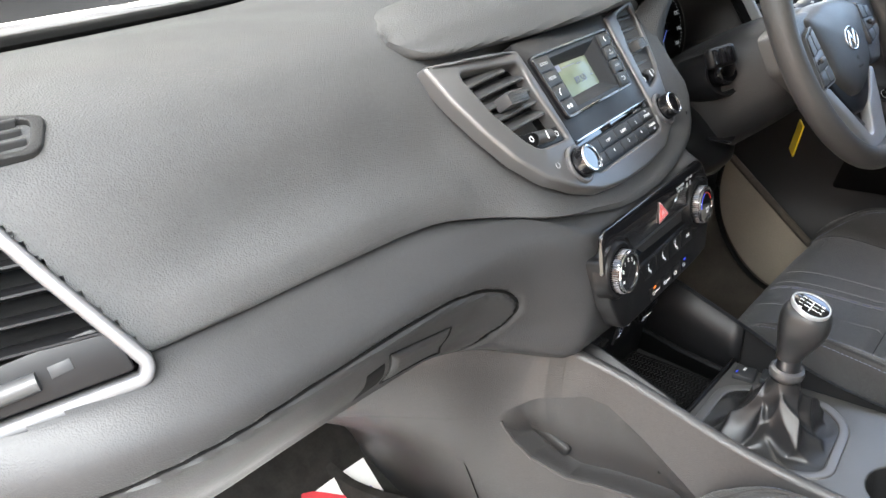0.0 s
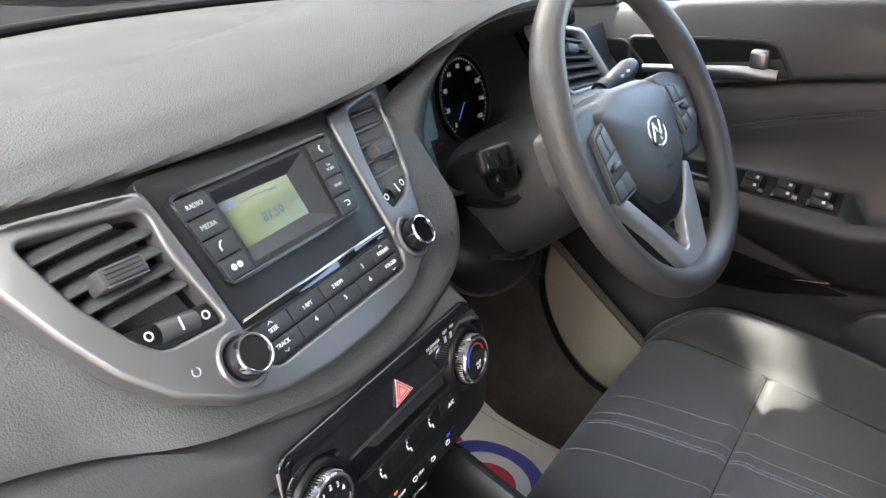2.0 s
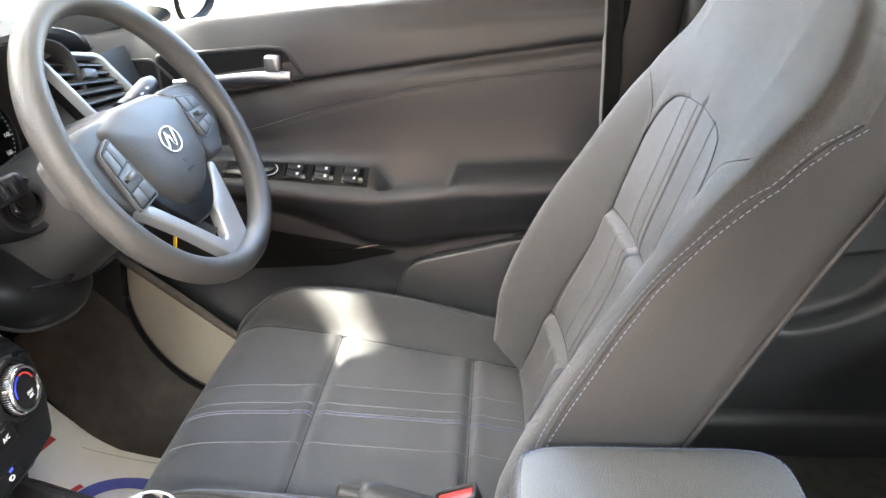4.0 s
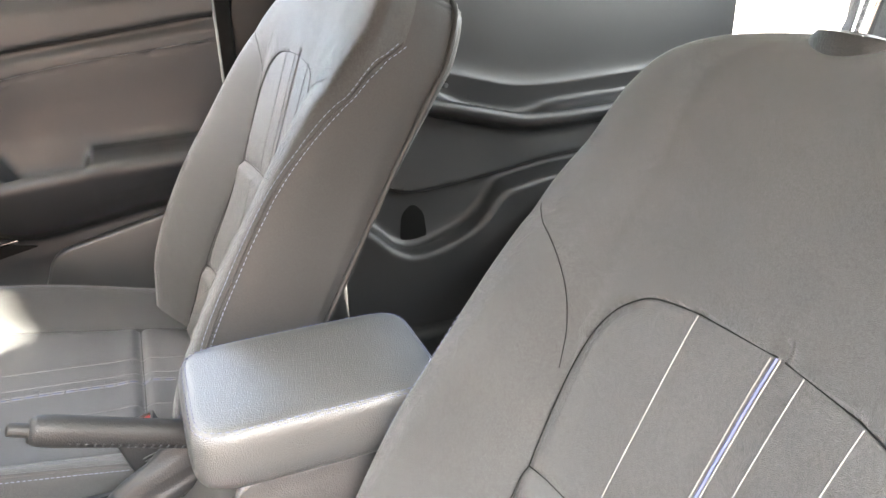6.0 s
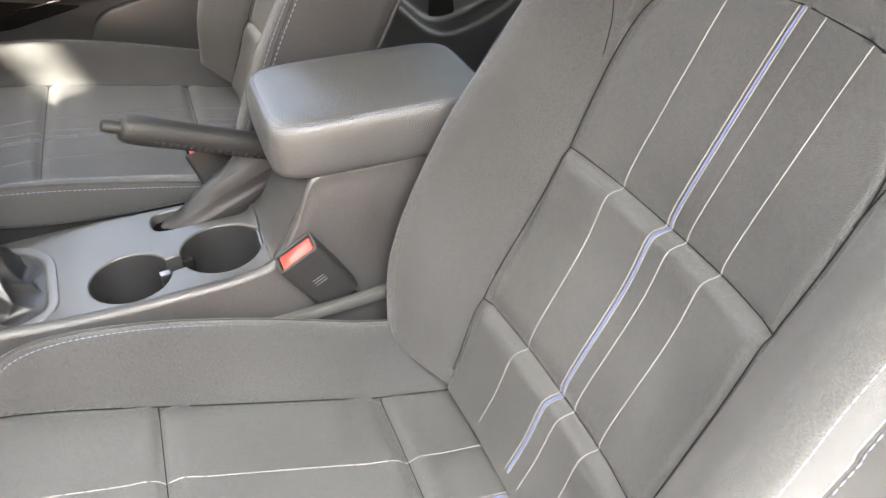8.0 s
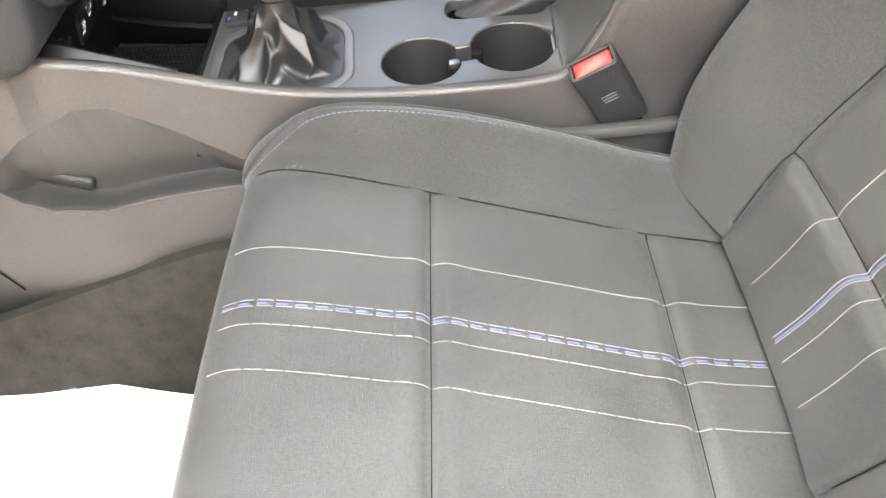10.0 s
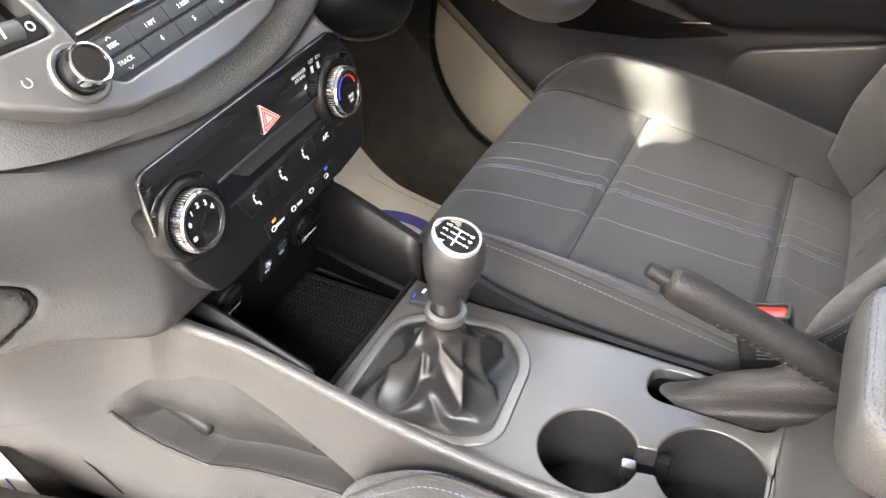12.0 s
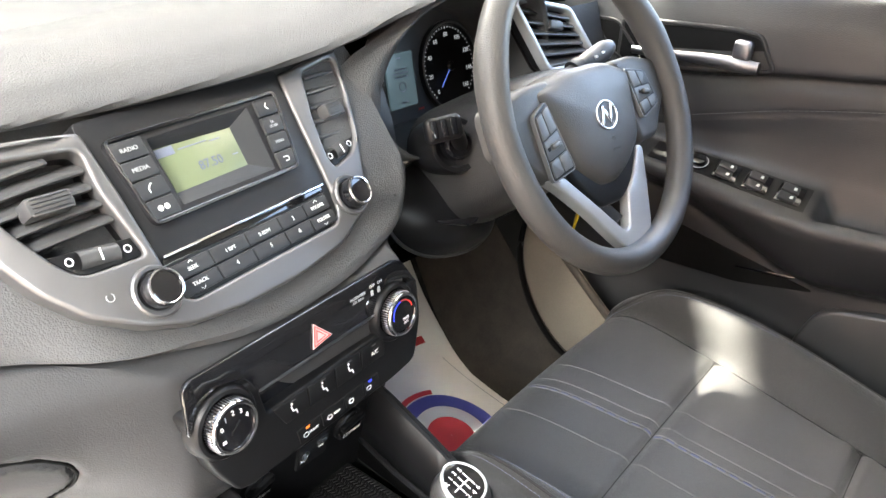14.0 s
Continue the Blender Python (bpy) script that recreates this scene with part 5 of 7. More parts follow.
def back_point(s, x, lift=0.0):
    """A point on the front of the back at height s and distance x from its middle."""
    sec, hw = back_section(s, 150, OUTER if x < 0 else 1.0)
    f = float(np.interp(abs(x), sec[:90, 0], sec[:90, 1]))
    p, nrm = back_frame(s)
    f += puff(s, x) + lift
    return np.array([x, p[0] + nrm[0] * f, p[1] + nrm[1] * f])


# cushion, along the car
CUSH = [(0.222, 0.545), (0.236, 0.60), (0.236, 0.645), (0.220, 0.677), (0.170, 0.693), (0.046, 0.688), (-0.06, 0.675), (-0.158, 0.660), (-0.235, 0.648), (-0.29, 0.640)]
CC = curve(CUSH, 120)
CLEN = np.r_[0, np.cumsum(np.linalg.norm(np.diff(CC, axis=0), axis=1))]


def cush_section(k, n=130):
    """Half section: distance from the middle and height over the middle line."""
    y = CC[k][0]
    t = CLEN[k] / CLEN[-1]
    b = float(ramp(t, [0, 0.18, 0.25, 0.32, 0.42, 0.6, 0.8, 1.0], [0.0, 0.04, 0.35, 0.85, 1.0, 0.92, 0.7, 0.5]))
    hw = float(ramp(t, [0, 0.15, 0.3, 0.6, 1.0], [0.205, 0.222, 0.245, 0.255, 0.245]))
    g = float(ramp(t, [0, 0.2, 0.32, 0.55, 1.0], [0.190, 0.206, 0.198, 0.174, 0.148]))
    key = [(0, 0.0), (g * 0.5, -0.001), (g * 0.93, -0.004), (g * 1.0, -0.0065), (g + 0.012, 0.000), (g + (hw - g) * 0.45, 0.032 * b), (g + (hw - g) * 0.72, 0.048 * b), (g + (hw - g) * 0.92, 0.043 * b - 0.003), (hw, 0.020 * b - 0.010), (hw + 0.004, -0.04), (hw - 0.002, -0.09), (hw - 0.02, -0.12)]
    return curve(key, n), hw, g


def build_cushion(seat, put):
    rows, tags = [], []
    NX = 130
    s1 = float(np.interp(-0.046, -CC[40:, 0], CLEN[40:]))
    s2 = float(np.interp(0.158, -CC[40:, 0], CLEN[40:]))
    for k in range(len(CC)):
        sec, hw, g = cush_section(k, NX)
        a, b = CC[max(k - 3, 0)], CC[min(k + 3, len(CC) - 1)]
        t = (b - a) / np.linalg.norm(b - a)
        nrm = np.array([t[1], -t[0]])
        if nrm[1] < 0 and k > 30:
            nrm = -nrm
        half = []
        for x, h in sec:
            lift = 0.0
            if x < g:
                for s0 in (s1, s2):
                    d = CLEN[k] - s0
                    lift += groove(d, 0.0045, 0.0055) + 0.0022 * math.exp(-(((abs(d) - 0.016)) / 0.012) ** 2)
            up = h + lift
            if h > -0.035:
                q = np.array([x, CC[k][0] + nrm[0] * up * (nrm[1] >= 0), CC[k][1] + abs(nrm[1]) * up])
            else:
                q = np.array([x, CC[k][0], max(CC[k][1] + h, 0.50)])
            half.append(q)
        rows.append([put(np.array([-q[0], q[1], q[2]])) for q in half[::-1]] + [put(q) for q in half[1:]])
        tg = [0 if sec[i][0] < g and k > 22 else (2 if sec[i][0] > hw - 0.003 and sec[i][1] < -0.02 else 1) for i in range(NX)]
        tags.append(tg[::-1] + tg[1:])
    for n0, (name, mat, lab) in enumerate((("cushion_insert", M_FABRIC, "dark grey woven seat insert"), ("cushion_bolster", M_CLOTH, "plain black cloth bolsters"), ("cushion_side", M_SEAT, "black seat side cover"))):
        for half in ((0, 1) if n0 == 2 else (None,)):
            part(name, grid(rows, keep=lambda i, j, n0=n0, half=half: tags[i][j] == n0 and (half is None or (j >= NX - 1) == bool(half))), mat, seat, lab, sharp=0)
    return s1, s2


def cush_point(k, x, lift=0.0):
    sec, hw, g = cush_section(k)
    h = float(np.interp(abs(x), sec[:95, 0], sec[:95, 1]))
    if abs(x) < g:
        for s0 in CUSH_SEAMS:
            d = CLEN[k] - s0
            h += groove(d, 0.0045, 0.0055) + 0.0022 * math.exp(-(((abs(d) - 0.016)) / 0.012) ** 2)
    a, b = CC[max(k - 3, 0)], CC[min(k + 3, len(CC) - 1)]
    t = (b - a) / np.linalg.norm(b - a)
    nrm = np.array([t[1], -t[0]])
    if nrm[1] < 0:
        nrm = -nrm
    h += lift
    return np.array([x, CC[k][0] + nrm[0] * h, CC[k][1] + nrm[1] * h])


CUSH_SEAMS = (float(np.interp(-0.046, -CC[40:, 0], CLEN[40:])), float(np.interp(0.158, -CC[40:, 0], CLEN[40:])))


def front_seat(name, shift, mirror, label, raise_back=0.0, pitch=0.0):
    seat = thing(name, (shift[0], shift[1] - 0.05, 0.45), label, "car seat", "front seats")
    sg = -1 if mirror else 1

    def put(q):
        return V(sg * q[0] + shift[0], q[1] + shift[1], q[2] + shift[2] + pitch * max(q[1] + 0.155, 0.0))

    def put_back(q):
        return put(q) + V(0, 0, raise_back)

    build_back(seat, mirror, put_back)
    build_cushion(seat, put)
    # thread lines over back and cushion: white, blue band, white, white from the inner side
    for xt, w, mat in ((0.064, 0.0011, M_THREAD), (0.0030, 0.0034, M_BLUE), (0.0060, 0.0008, M_THREAD), (0.0000, 0.0008, M_THREAD), (-0.018, 0.0011, M_THREAD), (-0.060, 0.0011, M_THREAD)):
        top = max(s for s in np.linspace(0.5, INS_TOP - 0.0005, 120) if insert_edge(s, xt < 0) > abs(xt) + 0.002)
        rows = []
        band = abs(xt - 0.003) < 0.004
        for s in np.linspace(0.02, top, 150):
            x = xt + float(np.interp(s, [0.165, 0.433, INS_TOP], [0.018, 0.0145, 0.0]))
            lift = 0.0006 if mat is not M_THREAD or not band else 0.0010
            rows.append([put_back(back_point(s, x - w * 0.36, lift * 0.3)), put_back(back_point(s, x, lift + 0.0004)), put_back(back_point(s, x + w * 0.36, lift * 0.3))])
        part("thread_line", grid(rows), mat, seat)
        # on the cushion the same lines are sewn in long stitches
        bm, run = bmesh.new(), 0.0
        way = np.linspace(26, 118, 1100)
        dash = []
        for k in way:
            a0, a1 = int(k), min(int(k) + 1, 119)
            x = xt + float(np.interp(CC[a0][0], [-0.15, 0.046, 0.2], [0.006, 0.024, 0.036]))
            pa = [np.array(cush_point(j, x, 0.0008)) for j in (a0, a1)]
            q = pa[0] + (pa[1] - pa[0]) * (k - a0)
            run = run + (float(np.linalg.norm(q - last)) if k > 26 else 0.0)
            last = q
            if run % 0.0165 < (0.0145 if mat is M_THREAD else 0.011):
                dash.append([put(q + np.array([-w / 2, 0, -0.0005])), put(q + np.array([0, 0, 0.0003])), put(q + np.array([w / 2, 0, -0.0005]))])
            else:
                if len(dash) > 2:
                    join(bm, grid(dash[::4] + [dash[-1]]))
                dash = []
        if len(dash) > 2:
            join(bm, grid(dash[::4] + [dash[-1]]))
        part("thread_line", bm, mat, seat)
    # piping and blue stitching round the bolsters
    for side in (-1, 1):
        edge, st1, st2, crown = [], [], [], []
        for s in np.linspace(0.02, 0.80, 90):
            sec, hw = back_section(s, 150, OUTER if side < 0 else 1.0)
            p, nrm = back_frame(s)
            fs = float(ramp(s, *SEAM))
            k0 = int(np.argmax(sec[40:100, 1])) + 41
            e0 = float(np.interp(-min(fs, 0.080 * float(ramp(s, *BOLS)) - 0.006), -sec[k0:120, 1], np.arange(k0, 120)))
            e1 = float(np.interp(0.034 - sec[int(e0), 1], -sec[k0:130, 1], np.arange(k0, 130))) if side < 0 else e0
            for lst, i in ((edge, e1), (st1, e1 - 1.0), (st2, e1 + 1.0), (crown, e0)):
                x, f = (float(np.interp(i, np.arange(len(sec)), sec[:, c])) for c in (0, 1))
                q = np.array([side * x, p[0] + nrm[0] * f, p[1] + nrm[1] * f])
                lst.append(put_back(q))
        part("piping", tube(edge, 0.0016, 8), M_SEAT, seat)
        stitches(st1, seat, M_PALEBLUE, 0.0045, 0.0020, 0.00048, lift=(side * sg * 0.0006, 0.0006, 0.0002))
        stitches(st2, seat, M_PALEBLUE, 0.0045, 0.0020, 0.00048, lift=(side * sg * 0.0008, 0.0, 0.0))
        if side < 0:
            stitches(crown, seat, M_PALEBLUE, 0.0050, 0.0018, 0.00048, lift=(side * sg * 0.0002, 0.0008, 0.0))
        edge, st1, st2 = [], [], []
        for k in range(22, 118):
            sec, hw, g = cush_section(k)
            for lst, i in ((edge, 78), (st1, 75), (st2, 80)):
                x, h = sec[i]
                q = cush_point(k, side * x, 0.0)
                q[2] = CC[k][1] + h
                q[1] = CC[k][0]
                lst.append(put(q))
        part("piping", tube(edge, 0.0022, 8), M_SEAT, seat)
        stitches(st1, seat, M_PALEBLUE, 0.0036, 0.0017, 0.00042, lift=(0, 0, 0.0005))
        stitches(st2, seat, M_PALEBLUE, 0.0036, 0.0017, 0.00042, lift=(side * sg * 0.0005, 0, 0.0005))
    # seams between the cloth panels
    for side in (-1, 1):
        line = curve([(0.552, 0.153), (0.60, 0.160), (0.645, 0.176), (0.685, 0.205), (0.71, 0.238)], 30)
        part("panel_seam", tube([put_back(back_point(float(s), side * float(x) * (0.775 if side < 0 else 1), -0.0002)) for s, x in line], 0.0006, 6), M_RUBBER, seat)
        line = [(s, insert_edge(s, side < 0)) for s in np.linspace(0.03, INS_TOP - 0.0002, 160)]
        part("panel_seam", tube([put_back(back_point(s, side * x, -0.0004)) for s, x in line], 0.0006, 6), M_RUBBER, seat)
    for c in (0.433, 0.165):
        part("panel_seam", tube([put_back(back_point(c, float(x), 0.0003)) for x in np.linspace(-insert_edge(c, True), insert_edge(c, False), 30)], 0.0006, 6), M_RUBBER, seat)
    for side in (-1, 1):
        line = [put(cush_point(k, side * (cush_section(k)[2] + 0.001), 0.0)) for k in range(26, 119)]
        part("panel_seam", tube(line, 0.0008, 6), M_RUBBER, seat)
    for s0 in CUSH_SEAMS:
        k0 = int(np.argmin(np.abs(CLEN - s0)))
        g0 = cush_section(k0)[2]
        part("panel_seam", tube([put(cush_point(k0, float(x), 0.0)) for x in np.linspace(-g0, g0, 30)], 0.0007, 6), M_RUBBER, seat)
    # rear bead of the shell
    for side in (-1, 1):
        bead = []
        for s in np.linspace(0.05, 0.95, 80):
            sec, hw = back_section(s)
            p, nrm = back_frame(s)
            at = float(np.interp(0.97 * float(ramp(s, *THICK)), -sec[80:, 1], np.arange(80, len(sec))))
            x, f = (float(np.interp(at, np.arange(len(sec)), sec[:, c])) for c in (0, 1))
            bead.append(put_back(np.array([side * (x + 0.001), p[0] + nrm[0] * f, p[1] + nrm[1] * f])))
        part("rear_piping", tube(bead, 0.0036, 8), M_HARD, seat, "satin black rear piping")
    # headrest with its posts
    p, nrm = back_frame(0.97)
    for x in (-0.073, 0.073):
        c = put_back(np.array([x, p[0] - 0.017, p[1] - 0.001]))
        part("post_collar", lathe([(0.027, -0.012), (0.027, 0.002), (0.024, 0.008), (0.020, 0.0085), (0.016, 0.009), (0.010, 0.010), (0.010, -0.005)], 32, Matrix.Translation(c) @ Matrix.Rotation(radians(14), 4, "X") @ Matrix.Diagonal((1.15, 0.75, 1, 1))), M_HARD, seat, "black post collar")
        part("headrest_post", tube([c, c + V(0, -0.012, 0.05), c + V(0, -0.018, 0.10)], 0.0062, 14), M_CHROME, seat, "chrome headrest post")
    hc = put(np.array([0, p[0] - 0.050, p[1] + 0.118]))
    rows = []
    for z, a, b in ((-0.085, 0.02, 0.01), (-0.083, 0.10, 0.03), (-0.07, 0.125, 0.047), (-0.03, 0.14, 0.056), (0.03, 0.138, 0.055), (0.07, 0.12, 0.045), (0.085, 0.09, 0.03), (0.088, 0.02, 0.01)):
        rows.append([hc + V(a * x, b * y - 0.12 * z, z) for x, y in roundrect(3.2, 48)])
    part("headrest", grid(rows, closed_u=True, cap_u=True), M_CLOTH, seat, "black cloth headrest", sharp=0)
    # runner under the cushion
    for x in (-0.19, 0.19):
        part("seat_rail", rbox(0.035, 0.46, 0.03, 0.004, 2, Matrix.Translation((shift[0] + sg * x, shift[1] - 0.03, 0.462))), M_STEEL, seat, "steel seat rail")
    part("seat_base", rbox(0.40, 0.40, 0.09, 0.02, 2, Matrix.Translation((shift[0], shift[1] - 0.04, 0.52 + shift[2] * 0.5))), M_HARD, seat)
    return seat


front_seat("front_seat", (-0.345, 0.0, 0.0), False, "black cloth front seat with blue and white stitched insert", 0.0, 0.10)
front_seat("front_seat", (0.387, 0.106, 0.055), True, "black cloth driver seat with stitched insert, sun patch on cushion", 0.010)


# seat belt buckles
def buckle(at, rx, ry, rz, label):
    b = thing("belt_buckle", at, label, "seat belt", "belt buckles")
    m = Matrix.Translation(at) @ Euler([radians(k) for k in (rx, ry, rz)]).to_matrix().to_4x4()
    part("body", rbox(0.028, 0.047, 0.082, 0.005, 3, m @ Matrix.Translation((0, 0, -0.041))), M_HARD, b, "black buckle housing")
    rim = soft_loop([(-0.014, -0.0235), (0.014, -0.0235), (0.014, 0.0235), (-0.014, 0.0235)], 0.005, 3)
    part("rim", plate(rim, [offset2(ccw(rim), 0.0042)], 0.010, 0.0015, lambda u, v, w: m @ V(u, v, w + 0.0055)), M_HARD, b)
    part("release_button", rbox(0.0185, 0.0375, 0.008, 0.002, 2, m @ Matrix.Translation((0, 0, -0.0005))), M_RED, b, "red release button")
    part("stalk", rbox(0.008, 0.020, 0.14, 0.003, 2, m @ Matrix.Translation((0, -0.004, -0.140))), M_SMOOTH, b)
    for k in range(3):
        part("print_line", rbox(0.0004, 0.014, 0.0012, 0.0001, 1, m @ Matrix.Translation((-0.0143, 0.0, -0.030 - 0.004 * k))), M_KEYLIGHT, b)


buckle((-0.082, -0.112, 0.778), -30, -8, 4, "red-topped belt buckle beside the passenger seat")
buckle((0.150, -0.050, 0.795), -18, 8, 0, "red-topped belt buckle beside the driver seat")

# ---- steering wheel, column, instruments ----
W = Face((0.367, 0.291, 1.119), -3, 28.6)
wheel = thing("steering_wheel", W(0, 0), "dark grey three-spoke steering wheel with silver lower spoke", "steering wheel")
RW, rw = 0.1690, 0.0150
rows = []
for a in np.linspace(0, 2 * math.pi, 120, endpoint=False):
    row = []
    k = 1.0 + 0.10 * (math.exp(-((abs(math.degrees(a) - 25) / 12) ** 2)) + math.exp(-((abs(math.degrees(a) - 155) / 12) ** 2)))
    for t in np.linspace(0, 2 * math.pi, 22, endpoint=False):
        q = RW + rw * k * math.cos(t)
        row.append(W(q * math.cos(a), q * math.sin(a), 1.08 * rw * k * math.sin(t)))
    rows.append(row)
part("rim", grid(rows, closed_u=True, closed_v=True), M_WHEEL, wheel, "grained dark grey rim", sharp=0)
# airbag pad
PADL = soft_loop([(-0.104, 0.038), (-0.035, 0.052), (0.045, 0.050), (0.090, 0.034), (0.082, -0.012), (0.072, -0.048), (0.034, -0.074), (0.004, -0.085), (-0.030, -0.083), (-0.070, -0.050), (-0.076, -0.020), (-0.092, 0.014)], 0.012, 5)
rows = []
for k, w in ((1.0, -0.045), (1.0, -0.022), (0.985, -0.012), (0.94, -0.005), (0.85, 0.001), (0.6, 0.0055), (0.3, 0.0075), (0.02, 0.008)):
    rows.append([W(k * u, -0.012 + k * (v + 0.012), w) for u, v in dense(PADL, 0.01)])
rows = [list(map(Vector, r)) for r in np.array([curve([row[j] for row in rows], 30) for j in range(len(rows[0]))]).transpose(1, 0, 2)]
pad = part("airbag_pad", grid(rows, closed_u=True, cap_u=True), M_WHEEL, wheel, "grained airbag cover", sharp=0)
el = [(0.0205 * math.cos(t), 0.0165 * math.sin(t)) for t in np.linspace(0, 2 * math.pi, 40, endpoint=False)]
part("badge_ring", plate(el, [offset2(ccw(el), 0.0022)], 0.004, 0.0009, lambda u, v, w: W(u, v - 0.009, w + 0.0095)), M_CHROME, pad, "chrome oval badge ring")
for q in ((-0.008, 0.004, 20), (0.008, -0.004, 20), (0.0, 0.0, -28)):
    part("badge_bar", rbox(0.0042, 0.022 if q[2] > 0 else 0.014, 0.0022, 0.001, 2, W.m(q[0], -0.009, 0.0085, -q[2])), M_CHROME, pad)
part("pad_skirt", plate(soft_loop([(-0.078, -0.040), (0.074, -0.040), (0.066, -0.066), (0.036, -0.094), (0.004, -0.106), (-0.036, -0.103), (-0.072, -0.062)], 0.010, 4), [], 0.03, 0.005, lambda u, v, w: W(u, v, w - 0.007)), M_SMOOTH, wheel, "smooth black trim below the airbag cover", sharp=0)
letters("AIRBAG", 0.0052, W.m(0.002, -0.048, 0.0078), M_VANE, pad)
part("airbag_sign", lathe([(0.003, 0), (0.003, 0.0004)], 14, W.m(0.0, -0.036, 0.0078)), M_VANE, pad)
# side spokes with keys
for s in (-1, 1):
    sp = part("spoke", plate(soft_loop([(s * 0.062, 0.046), (s * 0.110, 0.046), (s * 0.160, 0.034), (s * 0.162, -0.012), (s * 0.140, -0.030), (s * 0.118, -0.055), (s * 0.074, -0.056)], 0.010, 4), [], 0.03, 0.008, lambda u, v, w: W(u, v, w - 0.004 - 0.03 * max(0, abs(u) - 0.11))), M_WHEEL, wheel, "grained side spoke", sharp=0)
    tl, tr, br, bl = ((-0.114, 0.012), (-0.090, 0.022), (-0.075, -0.047), (-0.112, -0.052)) if s < 0 else ((0.076, 0.030), (0.113, 0.023), (0.126, -0.016), (0.088, -0.026))
    at = lambda a, b, k=(tl, tr, br, bl): tuple((k[3][i] * (1 - a) + k[2][i] * a) * (1 - b) + (k[0][i] * (1 - a) + k[1][i] * a) * b for i in (0, 1))
    cell = lambda a0, a1, b0, b1, f=at: soft_loop(ccw([f(a0, b0), f(a1, b0), f(a1, b1), f(a0, b1)]), 0.0022, 3)
    frame_loop = soft_loop(ccw([at(-0.06, -0.04), at(1.06, -0.04), at(1.06, 1.04), at(-0.06, 1.04)]), 0.005, 3)
    key = part("key_pad", plate(frame_loop, [], 0.01, 0.0012, lambda u, v, w: W(u, v, w + 0.0005)), M_SMOOTH, sp, "dark key recess")
    part("key_rim", plate(offset2(frame_loop, -0.0008), [offset2(frame_loop, 0.0006)], 0.006, 0.0004, lambda u, v, w: W(u, v, w + 0.0009)), M_KEYLIGHT, key, "thin satin rim")
    for a0, a1 in ((0.02, 0.48), (0.52, 0.98)):
        for b0, b1 in ((0.62, 0.99), (0.01, 0.27)):
            part("key", plate(cell(a0, a1, b0, b1), [], 0.004, 0.0007, lambda u, v, w: W(u, v, w + 0.0021), 2), M_WHEELKEY, key, "grey push key")
    part("toggle_plate", plate(cell(0.03, 0.97, 0.29, 0.60), [], 0.004, 0.0006, lambda u, v, w: W(u, v, w + 0.0012), 2), M_WHEELKEY, key)
    c = at(0.5, 0.45)
    part("toggle", rbox(0.013, 0.0065, 0.006, 0.0022, 3, W.m(c[0], c[1], 0.0032, -s * 12)), M_WHEELKEY, key)
    for du in (-0.009, 0.009):
        part("toggle_mark", rbox(0.0045, 0.004, 0.001, 0.0004, 1, W.m(c[0] + du, c[1] - 0.2 * du * s, 0.0014, -s * 12)), M_SMOOTH, key)
# lower spoke: silver V, open in the middle
V1 = soft_loop([(-0.120, -0.050), (-0.090, -0.054), (-0.050, -0.094), (-0.008, -0.138), (0.004, -0.136), (0.020, -0.098), (0.038, -0.084), (0.062, -0.054), (0.072, -0.058), (0.062, -0.100), (0.048, -0.146), (0.036, -0.166), (-0.004, -0.166), (-0.022, -0.150), (-0.060, -0.106), (-0.100, -0.066)], 0.005, 3)
part("lower_spoke", plate(V1, [], 0.014, 0.003, lambda u, v, w: W(u, v, w - 0.003 - 0.03 * max(0, -0.06 - v))), M_SATIN, wheel, "satin silver lower spoke trim", sharp=0)
part("spoke_core", plate(soft_loop([(-0.100, -0.048), (-0.060, -0.052), (0.010, -0.125), (-0.012, -0.130), (-0.062, -0.082)], 0.004, 3), [], 0.012, 0.003, lambda u, v, w: W(u, v, w - 0.014)), M_HARD, wheel, "dark spoke backing")

# column shroud
col = thing("steering_column", (0.36, 0.42, 1.0), "black plastic steering column shroud with stalks and ignition lock", "steering column")
rows = []
for d, rx, rz, dz in ((0.030, 0.060, 0.045, -0.004), (0.045, 0.082, 0.062, -0.008), (0.075, 0.096, 0.074, -0.012), (0.13, 0.108, 0.084, -0.018), (0.20, 0.112, 0.090, -0.026)):
    c = W(0, dz, -d)
    rows.append([c + W.x * (rx * x) + W.y * (rz * y if y > 0 else 0.78 * rz * y) for x, y in roundrect(3.0, 56)])
rows = [list(map(Vector, r)) for r in np.array([curve([row[j] for row in rows], 24) for j in range(56)]).transpose(1, 0, 2)]
part("shroud", grid(rows, closed_u=True, cap_u=True), M_HARD, col, "black grained shroud", sharp=50)
IGN = Face((0.262, 0.404, 1.074), -30, 22)
ig = part("ignition_lock", lathe([(0.033, -0.07), (0.032, 0.000), (0.0295, 0.005), (0.0245, 0.003), (0.023, -0.010), (0.0001, -0.010)], 40, IGN.m(0, 0, 0)), M_SMOOTH, col, "round black ignition lock ring")
part("lock_barrel", lathe([(0.017, -0.010), (0.0165, 0.010), (0.013, 0.014), (0.0001, 0.014)], 32, IGN.m(0, 0, 0)), M_GLOSS, ig, "gloss black lock barrel")
kh = part("key_head", rbox(0.042, 0.027, 0.017, 0.007, 4, IGN.m(-0.027, 0.018, 0.036, 8)), M_SMOOTH, col, "chunky black key head")
part("key_neck", tube([IGN(0.002, 0.0, 0.008), IGN(-0.006, 0.008, 0.024), IGN(-0.014, 0.013, 0.034)], [0.009, 0.0085, 0.0075], 14), M_SMOOTH, kh)
